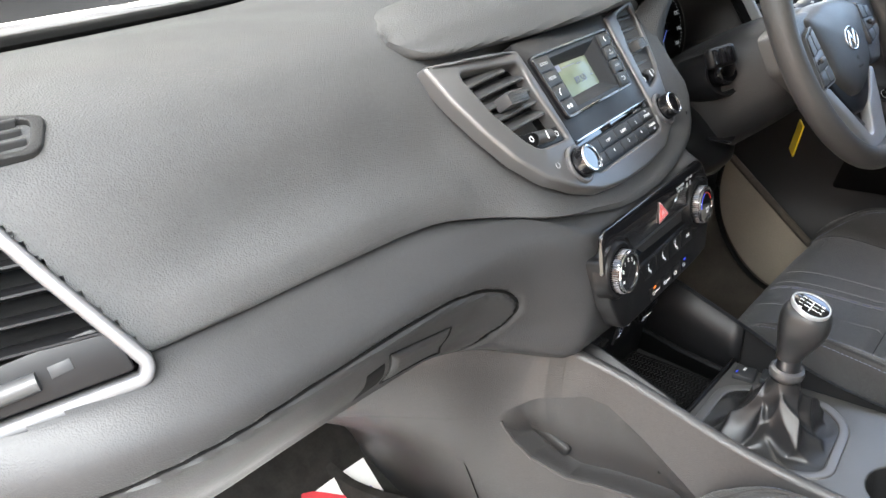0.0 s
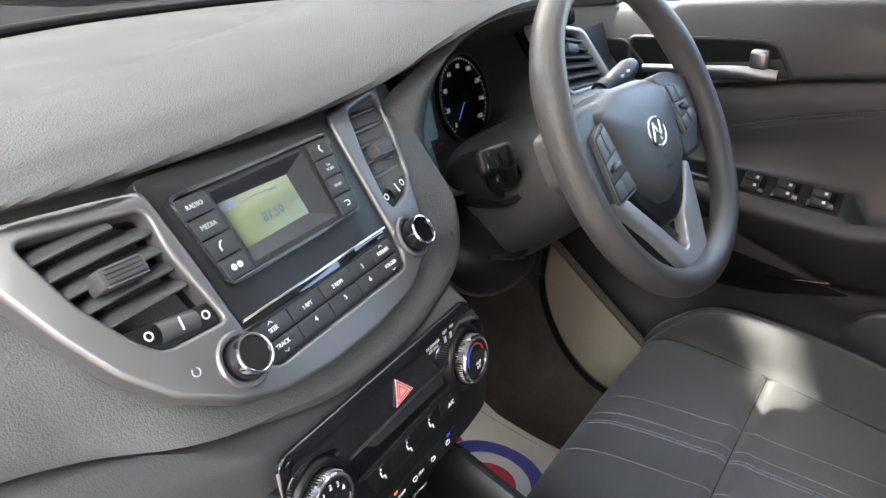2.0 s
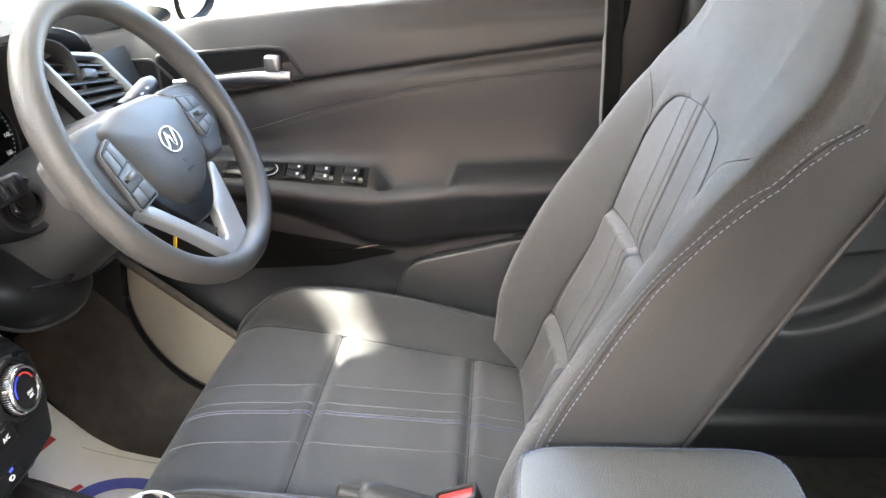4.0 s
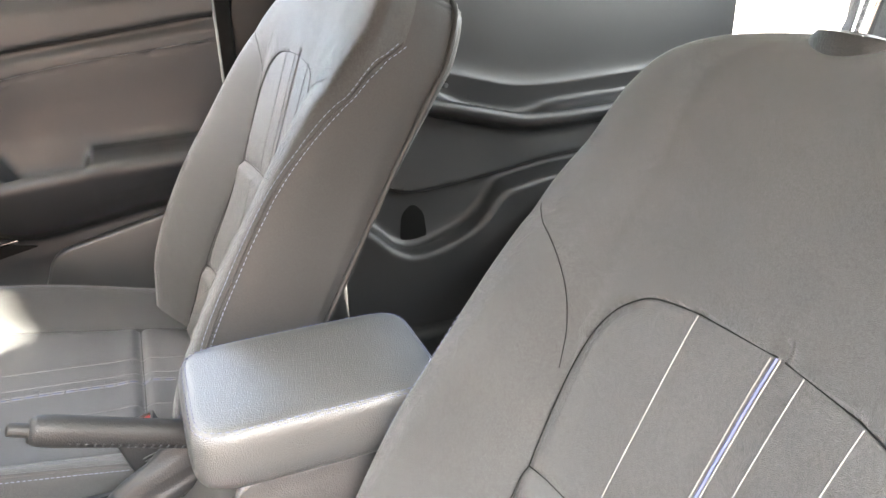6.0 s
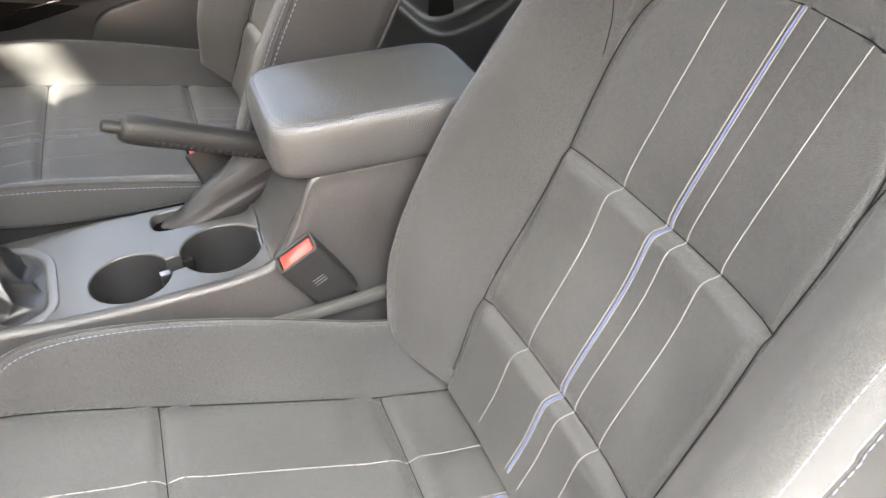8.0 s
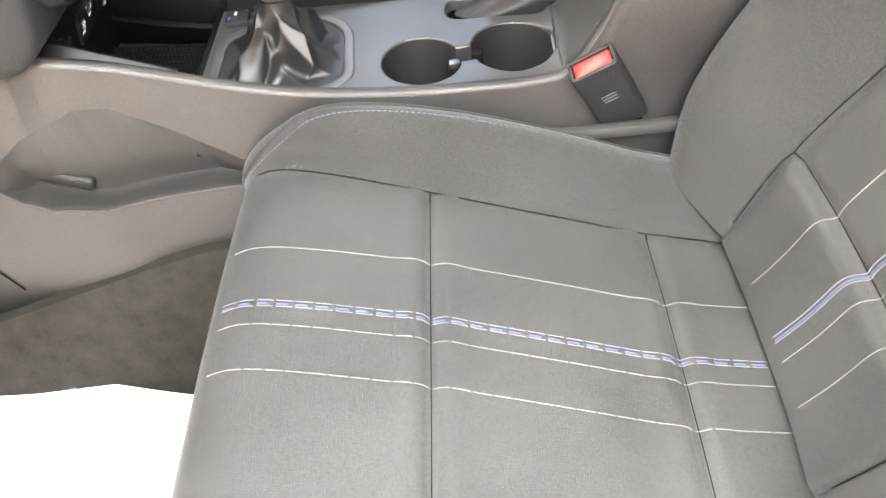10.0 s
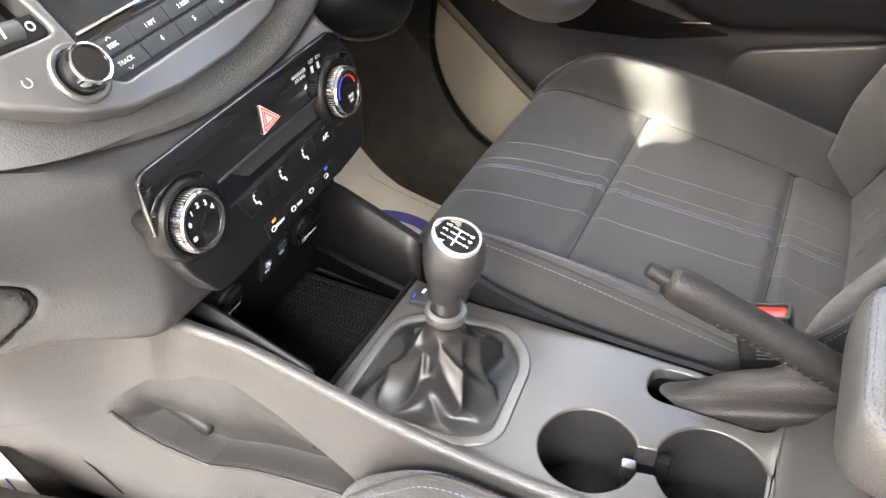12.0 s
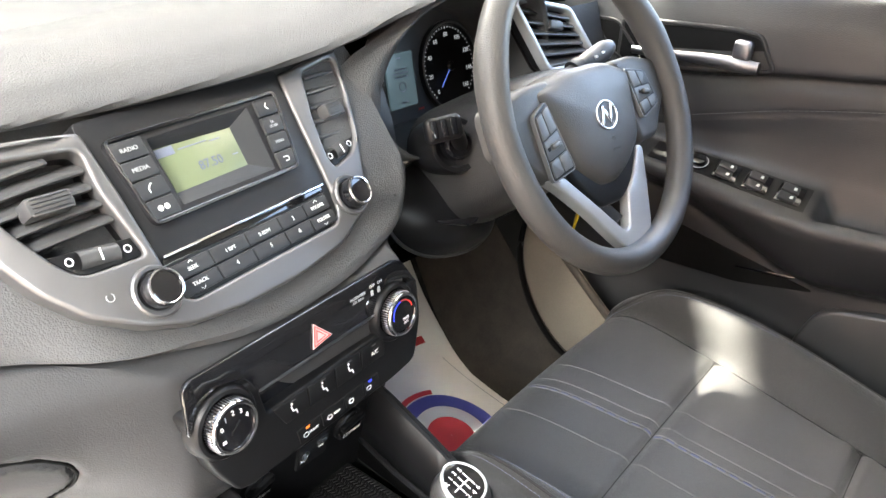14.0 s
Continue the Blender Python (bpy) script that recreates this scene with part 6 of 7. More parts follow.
for k in range(3):
    part("key_button", rbox(0.0075, 0.019, 0.004, 0.0018, 2, IGN.m(-0.040 + 0.011 * k, 0.0165 + 0.0015 * k, 0.0445, 8)), M_GLOSS, kh, "gloss black key button")
# knee cover
part("knee_cover", grid([[V(0.300 + k * 0.108 * x, 0.448 - 0.045 * (1 - k**2.5) + 0.02 * (y * k), 0.972 + k * 0.058 * y - 0.24 * k * 0.108 * x) for x, y in roundrect(2.2, 64)] for k in np.linspace(0.02, 1, 20)], closed_u=True), M_SMOOTH, col, "rounded black lower cover", sharp=0)
part("cover_edge", tube([V(0.300 + 0.108 * x, 0.446 + 0.02 * y, 0.972 + 0.058 * y - 0.026 * x) for x, y in roundrect(2.2, 64)], 0.0022, 8, True), M_CONSOLE, col)
part("under_panel", grid([[V(x, 0.44 + 0.20 * k, 0.925 - 0.02 * k - 0.05 * (x - 0.3)) for x in np.linspace(0.19, 0.52, 12)] for k in np.linspace(0, 1, 8)]), M_RUBBER, col, "dark panel under the column")
part("tilt_lever", tube(curve([V(0.232, 0.402, 0.992), V(0.258, 0.396, 0.984), V(0.282, 0.392, 0.978), V(0.300, 0.394, 0.986), V(0.322, 0.398, 0.998)], 16), np.interp(np.linspace(0, 1, 16), [0, 0.4, 1], [0.003, 0.007, 0.004]), 10, flat=0.6), M_GLOSS, col, "gloss black column lever")
# stalks
for s, tip in ((1, V(0.572, 0.386, 1.140)), (-1, V(0.205, 0.37, 1.135))):
    if s == 1:
        a = V(0.44, 0.405, 1.100)
        pts = curve([a, a.lerp(tip, 0.5), tip], 20)
        st = part("stalk", tube(pts, np.interp(np.linspace(0, 1, 20), [0, 0.5, 0.62, 0.9, 1.0], [0.007, 0.009, 0.0125, 0.0135, 0.009]), 16), M_VANE, col, "dark grey wiper stalk")
        part("stalk_collar", tube([pts[8], pts[10]], 0.0135, 16), M_HARD, st)
        for k in (13, 15):
            part("stalk_print", rbox(0.006, 0.003, 0.003, 0.0005, 1, Matrix.Translation(Vector(pts[k]) + V(-0.004, -0.0105, 0.006))), M_WHITE, st)

# yellow tag under the column
part("paper_tag", moved(rbox(0.042, 0.003, 0.052, 0.001, 1), Matrix.Translation((0.512, 0.368, 0.925)) @ Euler((radians(10), 0, radians(25))).to_matrix().to_4x4()), M_YELLOW, None)
tagged(bpy.data.objects["paper_tag"], "yellow plastic tag hanging below the steering column", "tag")

# instruments
cl = thing("instrument_cluster", (0.40, 0.60, 1.09), "dark instrument cluster with round dials and small display", "instrument cluster")
G = Face((0.405, 0.612, 1.085), 0, 14)
FRONT = [(0.222, 0.452, 1.070), (0.206, 0.462, 1.10), (0.212, 0.468, 1.14), (0.245, 0.468, 1.185), (0.30, 0.464, 1.212), (0.385, 0.462, 1.221), (0.47, 0.464, 1.214), (0.53, 0.472, 1.19), (0.565, 0.48, 1.14), (0.57, 0.48, 1.09), (0.545, 0.47, 1.055), (0.46, 0.455, 1.045), (0.32, 0.448, 1.045), (0.25, 0.446, 1.052)]
BACK = [G(u, v, -0.001) for u, v in ((-0.165, -0.050), (-0.168, -0.02), (-0.165, 0.02), (-0.15, 0.055), (-0.10, 0.075), (0.0, 0.082), (0.08, 0.078), (0.14, 0.06), (0.165, 0.02), (0.168, -0.02), (0.16, -0.05), (0.07, -0.062), (-0.08, -0.062), (-0.15, -0.058))]
fr, bk = curve(FRONT + FRONT[:1], 90)[:-1], curve([tuple(b) for b in BACK] + [tuple(BACK[0])], 90)[:-1]
lipo = fr + (fr - fr.mean(0)) * 0.045 + np.array([0, 0.014, 0])
side = np.clip((0.262 - fr[:, 0]) / 0.04, 0, 1)[:, None] * np.clip((1.20 - fr[:, 2]) / 0.03, 0, 1)[:, None]
lipo = lipo + side * np.array([-0.045, 0.012, -0.006])
rows = [[Vector(a) for a in lipo], [Vector(a * 0.4 + b * 0.6) + V(0, -0.006, 0) for a, b in zip(lipo, fr)], [Vector(a) for a in fr]] + [[Vector(a + (b - a) * k) for a, b in zip(fr, bk)] for k in (0.05, 0.3, 0.7, 1.0)]
part("binnacle", grid(rows, closed_u=True), M_PAD, cl, "black grained binnacle shroud", sharp=0)
part("dial_panel", plate([(u, v) for u, v in ((-0.175, -0.07), (0.175, -0.07), (0.175, 0.09), (-0.175, 0.09))], [], 0.004, 0.0005, G), M_VANE, cl)
for u, words in ((-0.105, ("1", "2", "3", "4", "5", "6", "7")), (0.105, ("0", "20", "40", "60", "80", "100", "120", "140", "160"))):
    d = part("dial", lathe([(0.0001, 0.001), (0.044, 0.001), (0.045, 0.004), (0.0475, 0.006), (0.0495, 0.004), (0.0495, -0.002)], 56, G.m(u, -0.005, 0.002) @ Matrix.Diagonal((1.32, 1.32, 1, 1))), M_SMOOTH, cl, "black dial with white figures")
    part("dial_ring", lathe([(0.0455, 0.0042), (0.0475, 0.0064), (0.0490, 0.0048), (0.0475, 0.005)], 56, G.m(u, -0.005, 0.002) @ Matrix.Diagonal((1.32, 1.32, 1, 1))), M_CONSOLE, d, "grey dial ring")
    for i, wd in enumerate(words):
        t = radians(225 - 270 * i / (len(words) - 1))
        letters(wd, 0.0092, G.m(u + 0.0455 * math.cos(t), -0.005 + 0.0455 * math.sin(t), 0.0034), M_DIAL, d)
    bm = bmesh.new()
    for i in range(41):
        t = radians(225 - 270 * i / 40)
        join(bm, rbox(0.004 if i % 5 == 0 else 0.0022, 0.0013, 0.0003, 0.0001, 1, G.m(u, -0.005, 0.0034) @ Matrix.Rotation(t, 4, "Z") @ Matrix.Translation((0.0555, 0, 0))))
    part("dial_marks", bm, M_DIAL, d)
    part("needle", rbox(0.042, 0.0016, 0.001, 0.0003, 1, G.m(u, -0.005, 0.006) @ Matrix.Rotation(radians(225), 4, "Z") @ Matrix.Translation((0.016, 0, 0))), M_DIALBLUE, d, "pale needle")
    part("needle_hub", lathe([(0.007, 0.003), (0.007, 0.007), (0.005, 0.009), (0.0001, 0.009)], 20, G.m(u, -0.005, 0.001)), M_SMOOTH, d)
sc = part("trip_display", plate(soft_loop([(-0.031, -0.044), (0.025, -0.044), (0.027, 0.030), (-0.029, 0.030)], 0.003), [], 0.004, 0.0008, lambda u, v, w: G(u, v, w + 0.003)), plain("trip lcd", (0.09, 0.13, 0.145), 0.25, emit=0.03), cl, "blue-grey trip display")
for v, w in ((0.023, 0.008), (0.008, 0.024), (0.003, 0.030), (-0.002, 0.026), (-0.037, 0.014)):
    part("display_line", rbox(w, 0.0022, 0.0003, 0.0001, 1, G.m(-0.002, v, 0.0034)), M_PALEBLUE, sc)
part("display_sign", lathe([(0.0055, 0), (0.007, 0.0), (0.007, 0.0003), (0.0055, 0.0003)], 24, G.m(-0.002, -0.016, 0.0033)), M_PALEBLUE, sc)
part("warning_lamp", rbox(0.012, 0.003, 0.0005, 0.0002, 1, G.m(0.03, -0.052, 0.003)), M_RED, cl)

# ---- driver door and body side ----
def belt_z(y):
    return float(ramp(y, [-1.4, -0.4, -0.05, 0.19, 0.37, 0.60, 0.8], [1.245, 1.232, 1.224, 1.211, 1.197, 1.175, 1.15]))


def pad_z(y):
    return float(ramp(y, [-0.4, -0.244, -0.133, 0.019, 0.213, 0.296, 0.45, 0.62], [1.160, 1.154, 1.142, 1.125, 1.102, 1.087, 1.07, 1.06]))


def stitch_z(y):
    return float(ramp(y, [-0.4, -0.238, -0.139, 0.015, 0.185, 0.296, 0.45, 0.62], [1.115, 1.111, 1.102, 1.086, 1.054, 1.024, 0.985, 0.96]))


def arm_ridge(y):
    """Height of the armrest where it meets the door."""
    return float(ramp(y, [-0.4, -0.18, 0.0, 0.12, 0.2, 0.3, 0.45, 0.62], [0.962, 0.959, 0.957, 0.959, 0.965, 0.969, 0.972, 0.970]))


def arm_edge(y):
    """Height of the inner edge of the armrest."""
    return float(ramp(y, [-0.4, -0.15, -0.04, 0.02, 0.08, 0.11, 0.2, 0.28, 0.4, 0.62], [0.936, 0.938, 0.936, 0.932, 0.927, 0.925, 0.933, 0.943, 0.951, 0.950]))


def arm_under(y):
    return float(ramp(y, [-0.4, -0.106, 0.0, 0.101, 0.2, 0.293, 0.4, 0.62], [0.862, 0.837, 0.822, 0.812, 0.846, 0.880, 0.902, 0.910]))


def arm_top(x, y):
    """Height of the sloping armrest top."""
    return arm_edge(y) + (arm_ridge(y) - arm_edge(y)) * (x - 0.690) / 0.062


door = thing("door_1", (0.76, 0.15, 0.55), "black driver door trim with leather middle and silver handle", "car door", kind="structure")
YD0, YD1 = -0.252, 0.66
rows = []
NZ = 170
for y in np.linspace(YD0, YD1, 150):
    b, p0, s0, r0, e0, u0 = (f(y) for f in (belt_z, pad_z, stitch_z, arm_ridge, arm_edge, arm_under))
    reach = float(ramp(y, [-0.34, -0.26, -0.2, 0.3, 0.5, 0.66], [0.030, 0.052, 0.062, 0.062, 0.045, 0.02]))
    key = [(0.800, b - 0.015), (0.792, b), (0.780, b + 0.003), (0.768, b - 0.005), (0.758, b - 0.03), (0.752, (b + p0) / 2), (0.750, p0 + 0.012), (0.753, p0 + 0.002), (0.762, p0 - 0.002), (0.763, p0 - 0.008), (0.757, (p0 + s0) / 2), (0.757, s0 + 0.004), (0.7575, s0 - 0.004),
           (0.761, (s0 + r0) / 2 + 0.006), (0.759, r0 + 0.022), (0.754, r0 + 0.006), (0.746, r0 - 0.002), (0.752 - reach * 0.5, (r0 + e0) / 2 + 0.003), (0.752 - reach * 0.88, e0 + 0.005), (0.752 - reach, e0 - 0.002), (0.750 - reach, e0 - 0.014),
           (0.752 - reach * 0.86, e0 * 0.6 + u0 * 0.4), (0.752 - reach * 0.5, u0 + 0.022), (0.746, u0 + 0.004), (0.754, u0 - 0.001), (0.758, u0 - 0.008), (0.757, u0 - 0.03), (0.756, 0.74), (0.74, 0.66), (0.735, 0.56), (0.745, 0.47)]
    row = [V(x, y, z) for x, z in curve(key, NZ)]
    # pull recess behind the switches, and the raised lobe behind it
    bowl = min(max((0.112 - y) / 0.022, 0), 1) * min(max((y + 0.022) / 0.014, 0), 1)
    lobe = min(max((-0.012 - y) / 0.014, 0), 1)
    for q in row:
        if q.z > e0 - 0.012 and q.z < r0 + 0.010 and q.x < 0.758:
            k = min(max((q.x - 0.697) / 0.010, 0), 1) * min(max((0.756 - q.x) / 0.008, 0), 1)
            q.z -= 0.034 * bowl * k
        if u0 + 0.05 < q.z < r0 + 0.004 and q.x < 0.75:
            q.x -= 0.004 * lobe
            q.z += 0.003 * lobe
    rows.append(row)
rows = dent(rows, [[(0, y, stitch_z(y) - 0.001) for y in np.linspace(YD0, YD1, 40)]], 0.002, 0.003, (1, 0, 0), (0, 1, 1))
part("trim_panel", grid(rows), M_DOOR, door, "black grained door trim", sharp=60)
stitches([V(0.755, y, stitch_z(y) + 0.003) for y in np.linspace(YD0 + 0.01, 0.40, 120)], door, M_KEYLIGHT, 0.006, 0.001, 0.0005, lift=(-0.0012, 0, 0))
# handle cup and handle
D = Face((0.750, 0.27, 1.115), 90, 0)
D = Face((0.752, 0.27, 1.118), -90, 0)
# frame x runs towards the rear of the car
cup = soft_loop([(-0.19, 0.030), (-0.01, 0.040), (0.028, 0.036), (0.056, -0.014), (0.03, -0.020), (-0.06, -0.033), (-0.19, -0.045)], 0.012, 5)
hc = part("handle_cup", plate(cup, [offset2(ccw(cup), 0.007)], 0.012, 0.003, lambda u, v, w: D(u, v, w + 0.004)), M_HARD, door, "black handle surround")
part("cup_floor", plate(offset2(ccw(cup), 0.005), [], 0.002, 0.0005, lambda u, v, w: D(u, v, w + 0.0015)), M_RUBBER, hc)
hpts = curve([D(-0.16, -0.016, 0.010), D(-0.10, -0.012, 0.016), D(-0.03, -0.007, 0.020), D(0.035, -0.008, 0.018)], 30)
part("pull", tube(hpts, np.interp(np.linspace(0, 1, 30), [0, 0.5, 0.85, 1], [0.006, 0.008, 0.011, 0.009]), 14, flat=0.8, up=(1, 0, 0)), M_STEEL, hc, "satin silver door pull")
part("lock_knob", rbox(0.026, 0.028, 0.018, 0.006, 3, D.m(0.008, 0.013, 0.016)), M_STEEL, hc, "satin silver lock button")
# speaker corner
tw = soft_loop([(-0.235, 0.020), (-0.195, 0.020), (-0.150, -0.028), (-0.165, -0.040), (-0.200, -0.022)], 0.008, 4)
part("tweeter_grille", plate(tw, [], 0.004, 0.001, lambda u, v, w: D(u, v, w + 0.003)), M_RUBBER, door, "dark speaker grille")
part("tweeter_rim", plate(offset2(ccw(tw), -0.004), [offset2(ccw(tw), 0.0005)], 0.004, 0.0015, lambda u, v, w: D(u, v, w + 0.005)), M_HARD, door, "black rim round the speaker grille")
# window switches on the armrest
ZS = lambda x, y: arm_top(x, y) + 0.0035
tilt = lambda y: Matrix.Rotation(math.atan((arm_edge(y) - arm_ridge(y)) / 0.062), 4, "Y") @ Matrix.Rotation(math.atan((arm_edge(y + 0.01) - arm_edge(y - 0.01)) / 0.02), 4, "X")
sp = part("switch_plate", grid([[V(x, y, ZS(x, y) + d) for x, d in ((0.7015, -0.004), (0.703, 0.0), (0.722, 0.0005), (0.742, 0.0), (0.7435, -0.004))] for y in np.linspace(0.122, 0.36, 30)]), M_SMOOTH, door, "black window switch plate")
for i, y in enumerate((0.148, 0.196, 0.242)):
    part("switch_pit", rbox(0.034, 0.036, 0.003, 0.0012, 2, Matrix.Translation((0.722, y, ZS(0.722, y) + 0.0006)) @ tilt(y)), M_GLOSS, sp, "gloss black switch recess")
    for k, dx in enumerate((-0.0085, 0.0085)):
        m = Matrix.Translation((0.722, y, ZS(0.722, y))) @ tilt(y) @ Matrix.Translation((dx, 0.002, 0.0035))
        part("window_switch", rbox(0.0145, 0.024, 0.006, 0.002, 3, m @ Matrix.Rotation(radians(8), 4, "X")), M_KEY, sp)
        part("switch_print", rbox(0.005, 0.0042, 0.0004, 0.0001, 1, m @ Matrix.Translation((0, -0.006, 0.0026))), M_WHITE, sp)
kn0 = Matrix.Translation((0.722, 0.287, ZS(0.722, 0.287))) @ tilt(0.287)
part("mirror_knob", lathe([(0.0165, 0), (0.0165, 0.003), (0.0125, 0.004), (0.0120, 0.009), (0.010, 0.0105), (0.0001, 0.0105)], 28, kn0), M_GLOSS, sp, "round mirror adjusting knob")
part("knob_print", lathe([(0.0140, 0.0034), (0.0150, 0.0037), (0.0156, 0.0034)], 28, kn0), M_WHITE, sp)
# lower pocket with speaker grille
low = soft_loop([(0.34, 0.845), (0.085, 0.797), (0.20, 0.772), (0.36, 0.765)], 0.01, 4)
part("speaker_grille", plate([(-y, z) for y, z in low], [], 0.003, 0.0008, lambda u, v, w: V(0.7545 - w, -u, v)), M_RUBBER, door, "black speaker mesh")
pk = soft_loop([(0.07, 0.783), (-0.30, 0.868), (-0.34, 0.60), (0.0, 0.60), (0.10, 0.70)], 0.03, 6)
part("pocket_panel", plate([(-y, z) for y, z in pk], [], 0.014, 0.006, lambda u, v, w: V(0.738 - w, -u, v)), M_CONSOLE, door, "grey lower pocket panel", sharp=0)
part("catch_strip", rbox(0.004, 0.09, 0.004, 0.0015, 2, Matrix.Translation((0.750, 0.16, 0.807)) @ Matrix.Rotation(radians(-8), 4, "X")), M_GLOSS, door)

# ---- floor, body, rear cabin, outside ----
def sheet_y(pts, x0, x1, nx=8, n=40):
    return grid([[V(x, y, z) for x in np.linspace(x0, x1, nx)] for y, z in curve(pts, n)])


structure("floor", sheet_y([(-1.6, 0.42), (-0.6, 0.42), (0.3, 0.425), (0.50, 0.435), (0.66, 0.468), (0.74, 0.52), (0.86, 0.66), (0.92, 0.80)], -0.74, 0.76, 40, 60), M_CARPET, "dark carpeted car floor")
add_mod(bpy.data.objects["floor"], "SOLIDIFY", thickness=0.01, offset=-1)
# driver side kick panel and inner arch
kick = thing("kick_panel", (0.62, 0.45, 0.45), "driver footwell kick panel and moulding, bounced light in their colours", "kick panel")
KICK = soft_loop([(-0.53, 0.83), (-0.536, 0.75), (-0.522, 0.69), (-0.49, 0.635), (-0.44, 0.588), (-0.36, 0.56), (-0.30, 0.56), (-0.30, 0.64), (-0.371, 0.698), (-0.45, 0.765)], 0.03, 6)
part("panel", plate(KICK, [], 0.012, 0.004, lambda u, v, w: V(0.650 - w + 0.05 * (v - 0.7) ** 2, -u, v)), M_KICKLIT, kick, "kick panel with beige bounced light in its colour", sharp=0)
part("edge_strip", tube([V(0.640, y, z) for y, z in ((0.54, 0.850), (0.45, 0.774), (0.371, 0.707), (0.30, 0.650))], 0.007, 10), M_ARCH, kick, "dark strip along the panel edge")
part("panel_gap", tube([V(0.648, -u, v) for u, v in curve([(-0.53, 0.83), (-0.538, 0.75), (-0.524, 0.688), (-0.492, 0.632), (-0.44, 0.584), (-0.36, 0.555)], 30)], 0.005, 8), M_RUBBER, kick, "dark gap beside the panel")
ARCH_TOP = curve([(0.665, 0.25, 0.64), (0.665, 0.40, 0.635), (0.665, 0.47, 0.655), (0.665, 0.54, 0.70), (0.67, 0.62, 0.78), (0.68, 0.74, 0.87)], 40)
ARCH_LOW = curve([(0.63, 0.20, 0.43), (0.61, 0.40, 0.434), (0.608, 0.53, 0.441), (0.625, 0.62, 0.462), (0.665, 0.72, 0.505), (0.70, 0.82, 0.61)], 40)
rows = []
for k in np.linspace(0, 1, 30):
    d = 0.018 * math.sin(math.pi * k) + 0.005 * math.sin(9 * k) * math.sin(math.pi * k)
    rows.append([V(*(a * (1 - k) + b * k)) + V(0.8 * d, 0.3 * d, -1.6 * d) for a, b in zip(ARCH_TOP, ARCH_LOW)])
part("arch", grid(rows), M_ARCH, kick, "moulded arch with brown bounced light in its colour", sharp=0)
# pedals
ped = thing("pedals", (0.33, 0.70, 0.60), "black foot pedals under the column", "pedal")
for x in (0.22, 0.34, 0.43):
    part("pedal_arm", tube(curve([V(x, 0.72, 0.90), V(x, 0.70, 0.78), V(x, 0.66, 0.66)], 12), 0.007, 8), M_STEEL, ped)
    part("pedal_pad", rbox(0.055, 0.012, 0.05, 0.004, 2, Matrix.Translation((x, 0.655, 0.645)) @ Matrix.Rotation(radians(-35), 4, "X")), M_RUBBER, ped)
# lower dash on the driver side
dl = thing("lower_dash", (0.5, 0.5, 0.9), "black lower dashboard panel on the driver side", "dashboard")
rows = []
for x in np.linspace(0.20, 0.74, 40):
    f = 0.03 * math.sin(math.pi * (x - 0.2) / 0.54)
    rows.append([V(x, y, z) for y, z in curve([(0.50, 1.165), (0.475 - 0.3 * max(0, 0.26 - x), 1.09), (0.462, 1.04), (0.475, 0.97), (0.495, 0.91), (0.52, 0.875), (0.62, 0.86)], 40)])
part("panel", grid(rows, keep=lambda i, j: not (0.225 < 0.20 + 0.54 * i / 39 < 0.56 and j < 22)), M_HARD, dl, "black grained knee panel", sharp=60)
rows = []
for z in np.linspace(1.045, 0.76, 30):
    r = float(ramp(z, [0.76, 0.9, 1.0, 1.05], [0.132, 0.146, 0.155, 0.165]))
    rows.append([V(r, 0.405, z), V(r + 0.014, 0.43, z), V(r + 0.024, 0.48, z), V(r + 0.03, 0.60, z), V(r + 0.03, 0.75, z)])
part("stack_flank", grid(rows), M_HARD, dl, "black side of the centre stack", sharp=0)
# driver side air vent
DV = Face((0.585, 0.470, 1.143), -8, 20)
DV_HOLE = soft_loop([(-0.080, 0.050), (0.026, 0.027), (0.071, -0.047), (-0.032, -0.046)], 0.010, 4)
dv = part("side_vent", plate(offset2(ccw(DV_HOLE), -0.007), [DV_HOLE], 0.016, 0.0025, DV), M_SATIN, dl, "silver framed side vent")
part("vent_back", plate(offset2(ccw(DV_HOLE), -0.002), [], 0.003, 0.0005, lambda u, v, w: DV(u, v, w - 0.034)), M_RUBBER, dv)
part("vent_throat", grid([[DV(u, v, -0.003 - 0.030 * k) for u, v in offset2(ccw(DV_HOLE), -0.0006)] for k in (0, 0.5, 1)], closed_u=True), M_SMOOTH, dv)
for k in range(6):
    t = (k + 0.55) / 6
    a, b = (-0.080 + 0.048 * t + 0.003, 0.050 - 0.096 * t), (0.026 + 0.045 * t - 0.003, 0.027 - 0.074 * t)
    prof = [(0.0040 * math.cos(q) - 0.0045 * math.sin(q), 0.0125 * math.sin(q)) for q in np.linspace(0, 2 * math.pi, 14, endpoint=False)]
    part("vane", grid([[DV(a[0] + (b[0] - a[0]) * n, a[1] + (b[1] - a[1]) * n + dv0, -0.016 + dw) for dv0, dw in prof] for n in np.linspace(0, 1, 5)], closed_u=True, cap_u=True), M_VANE, dv)
part("slider_tab", rbox(0.026, 0.013, 0.018, 0.003, 2, DV.m(-0.012, 0.010, -0.004, -14)), M_VANE, dv)

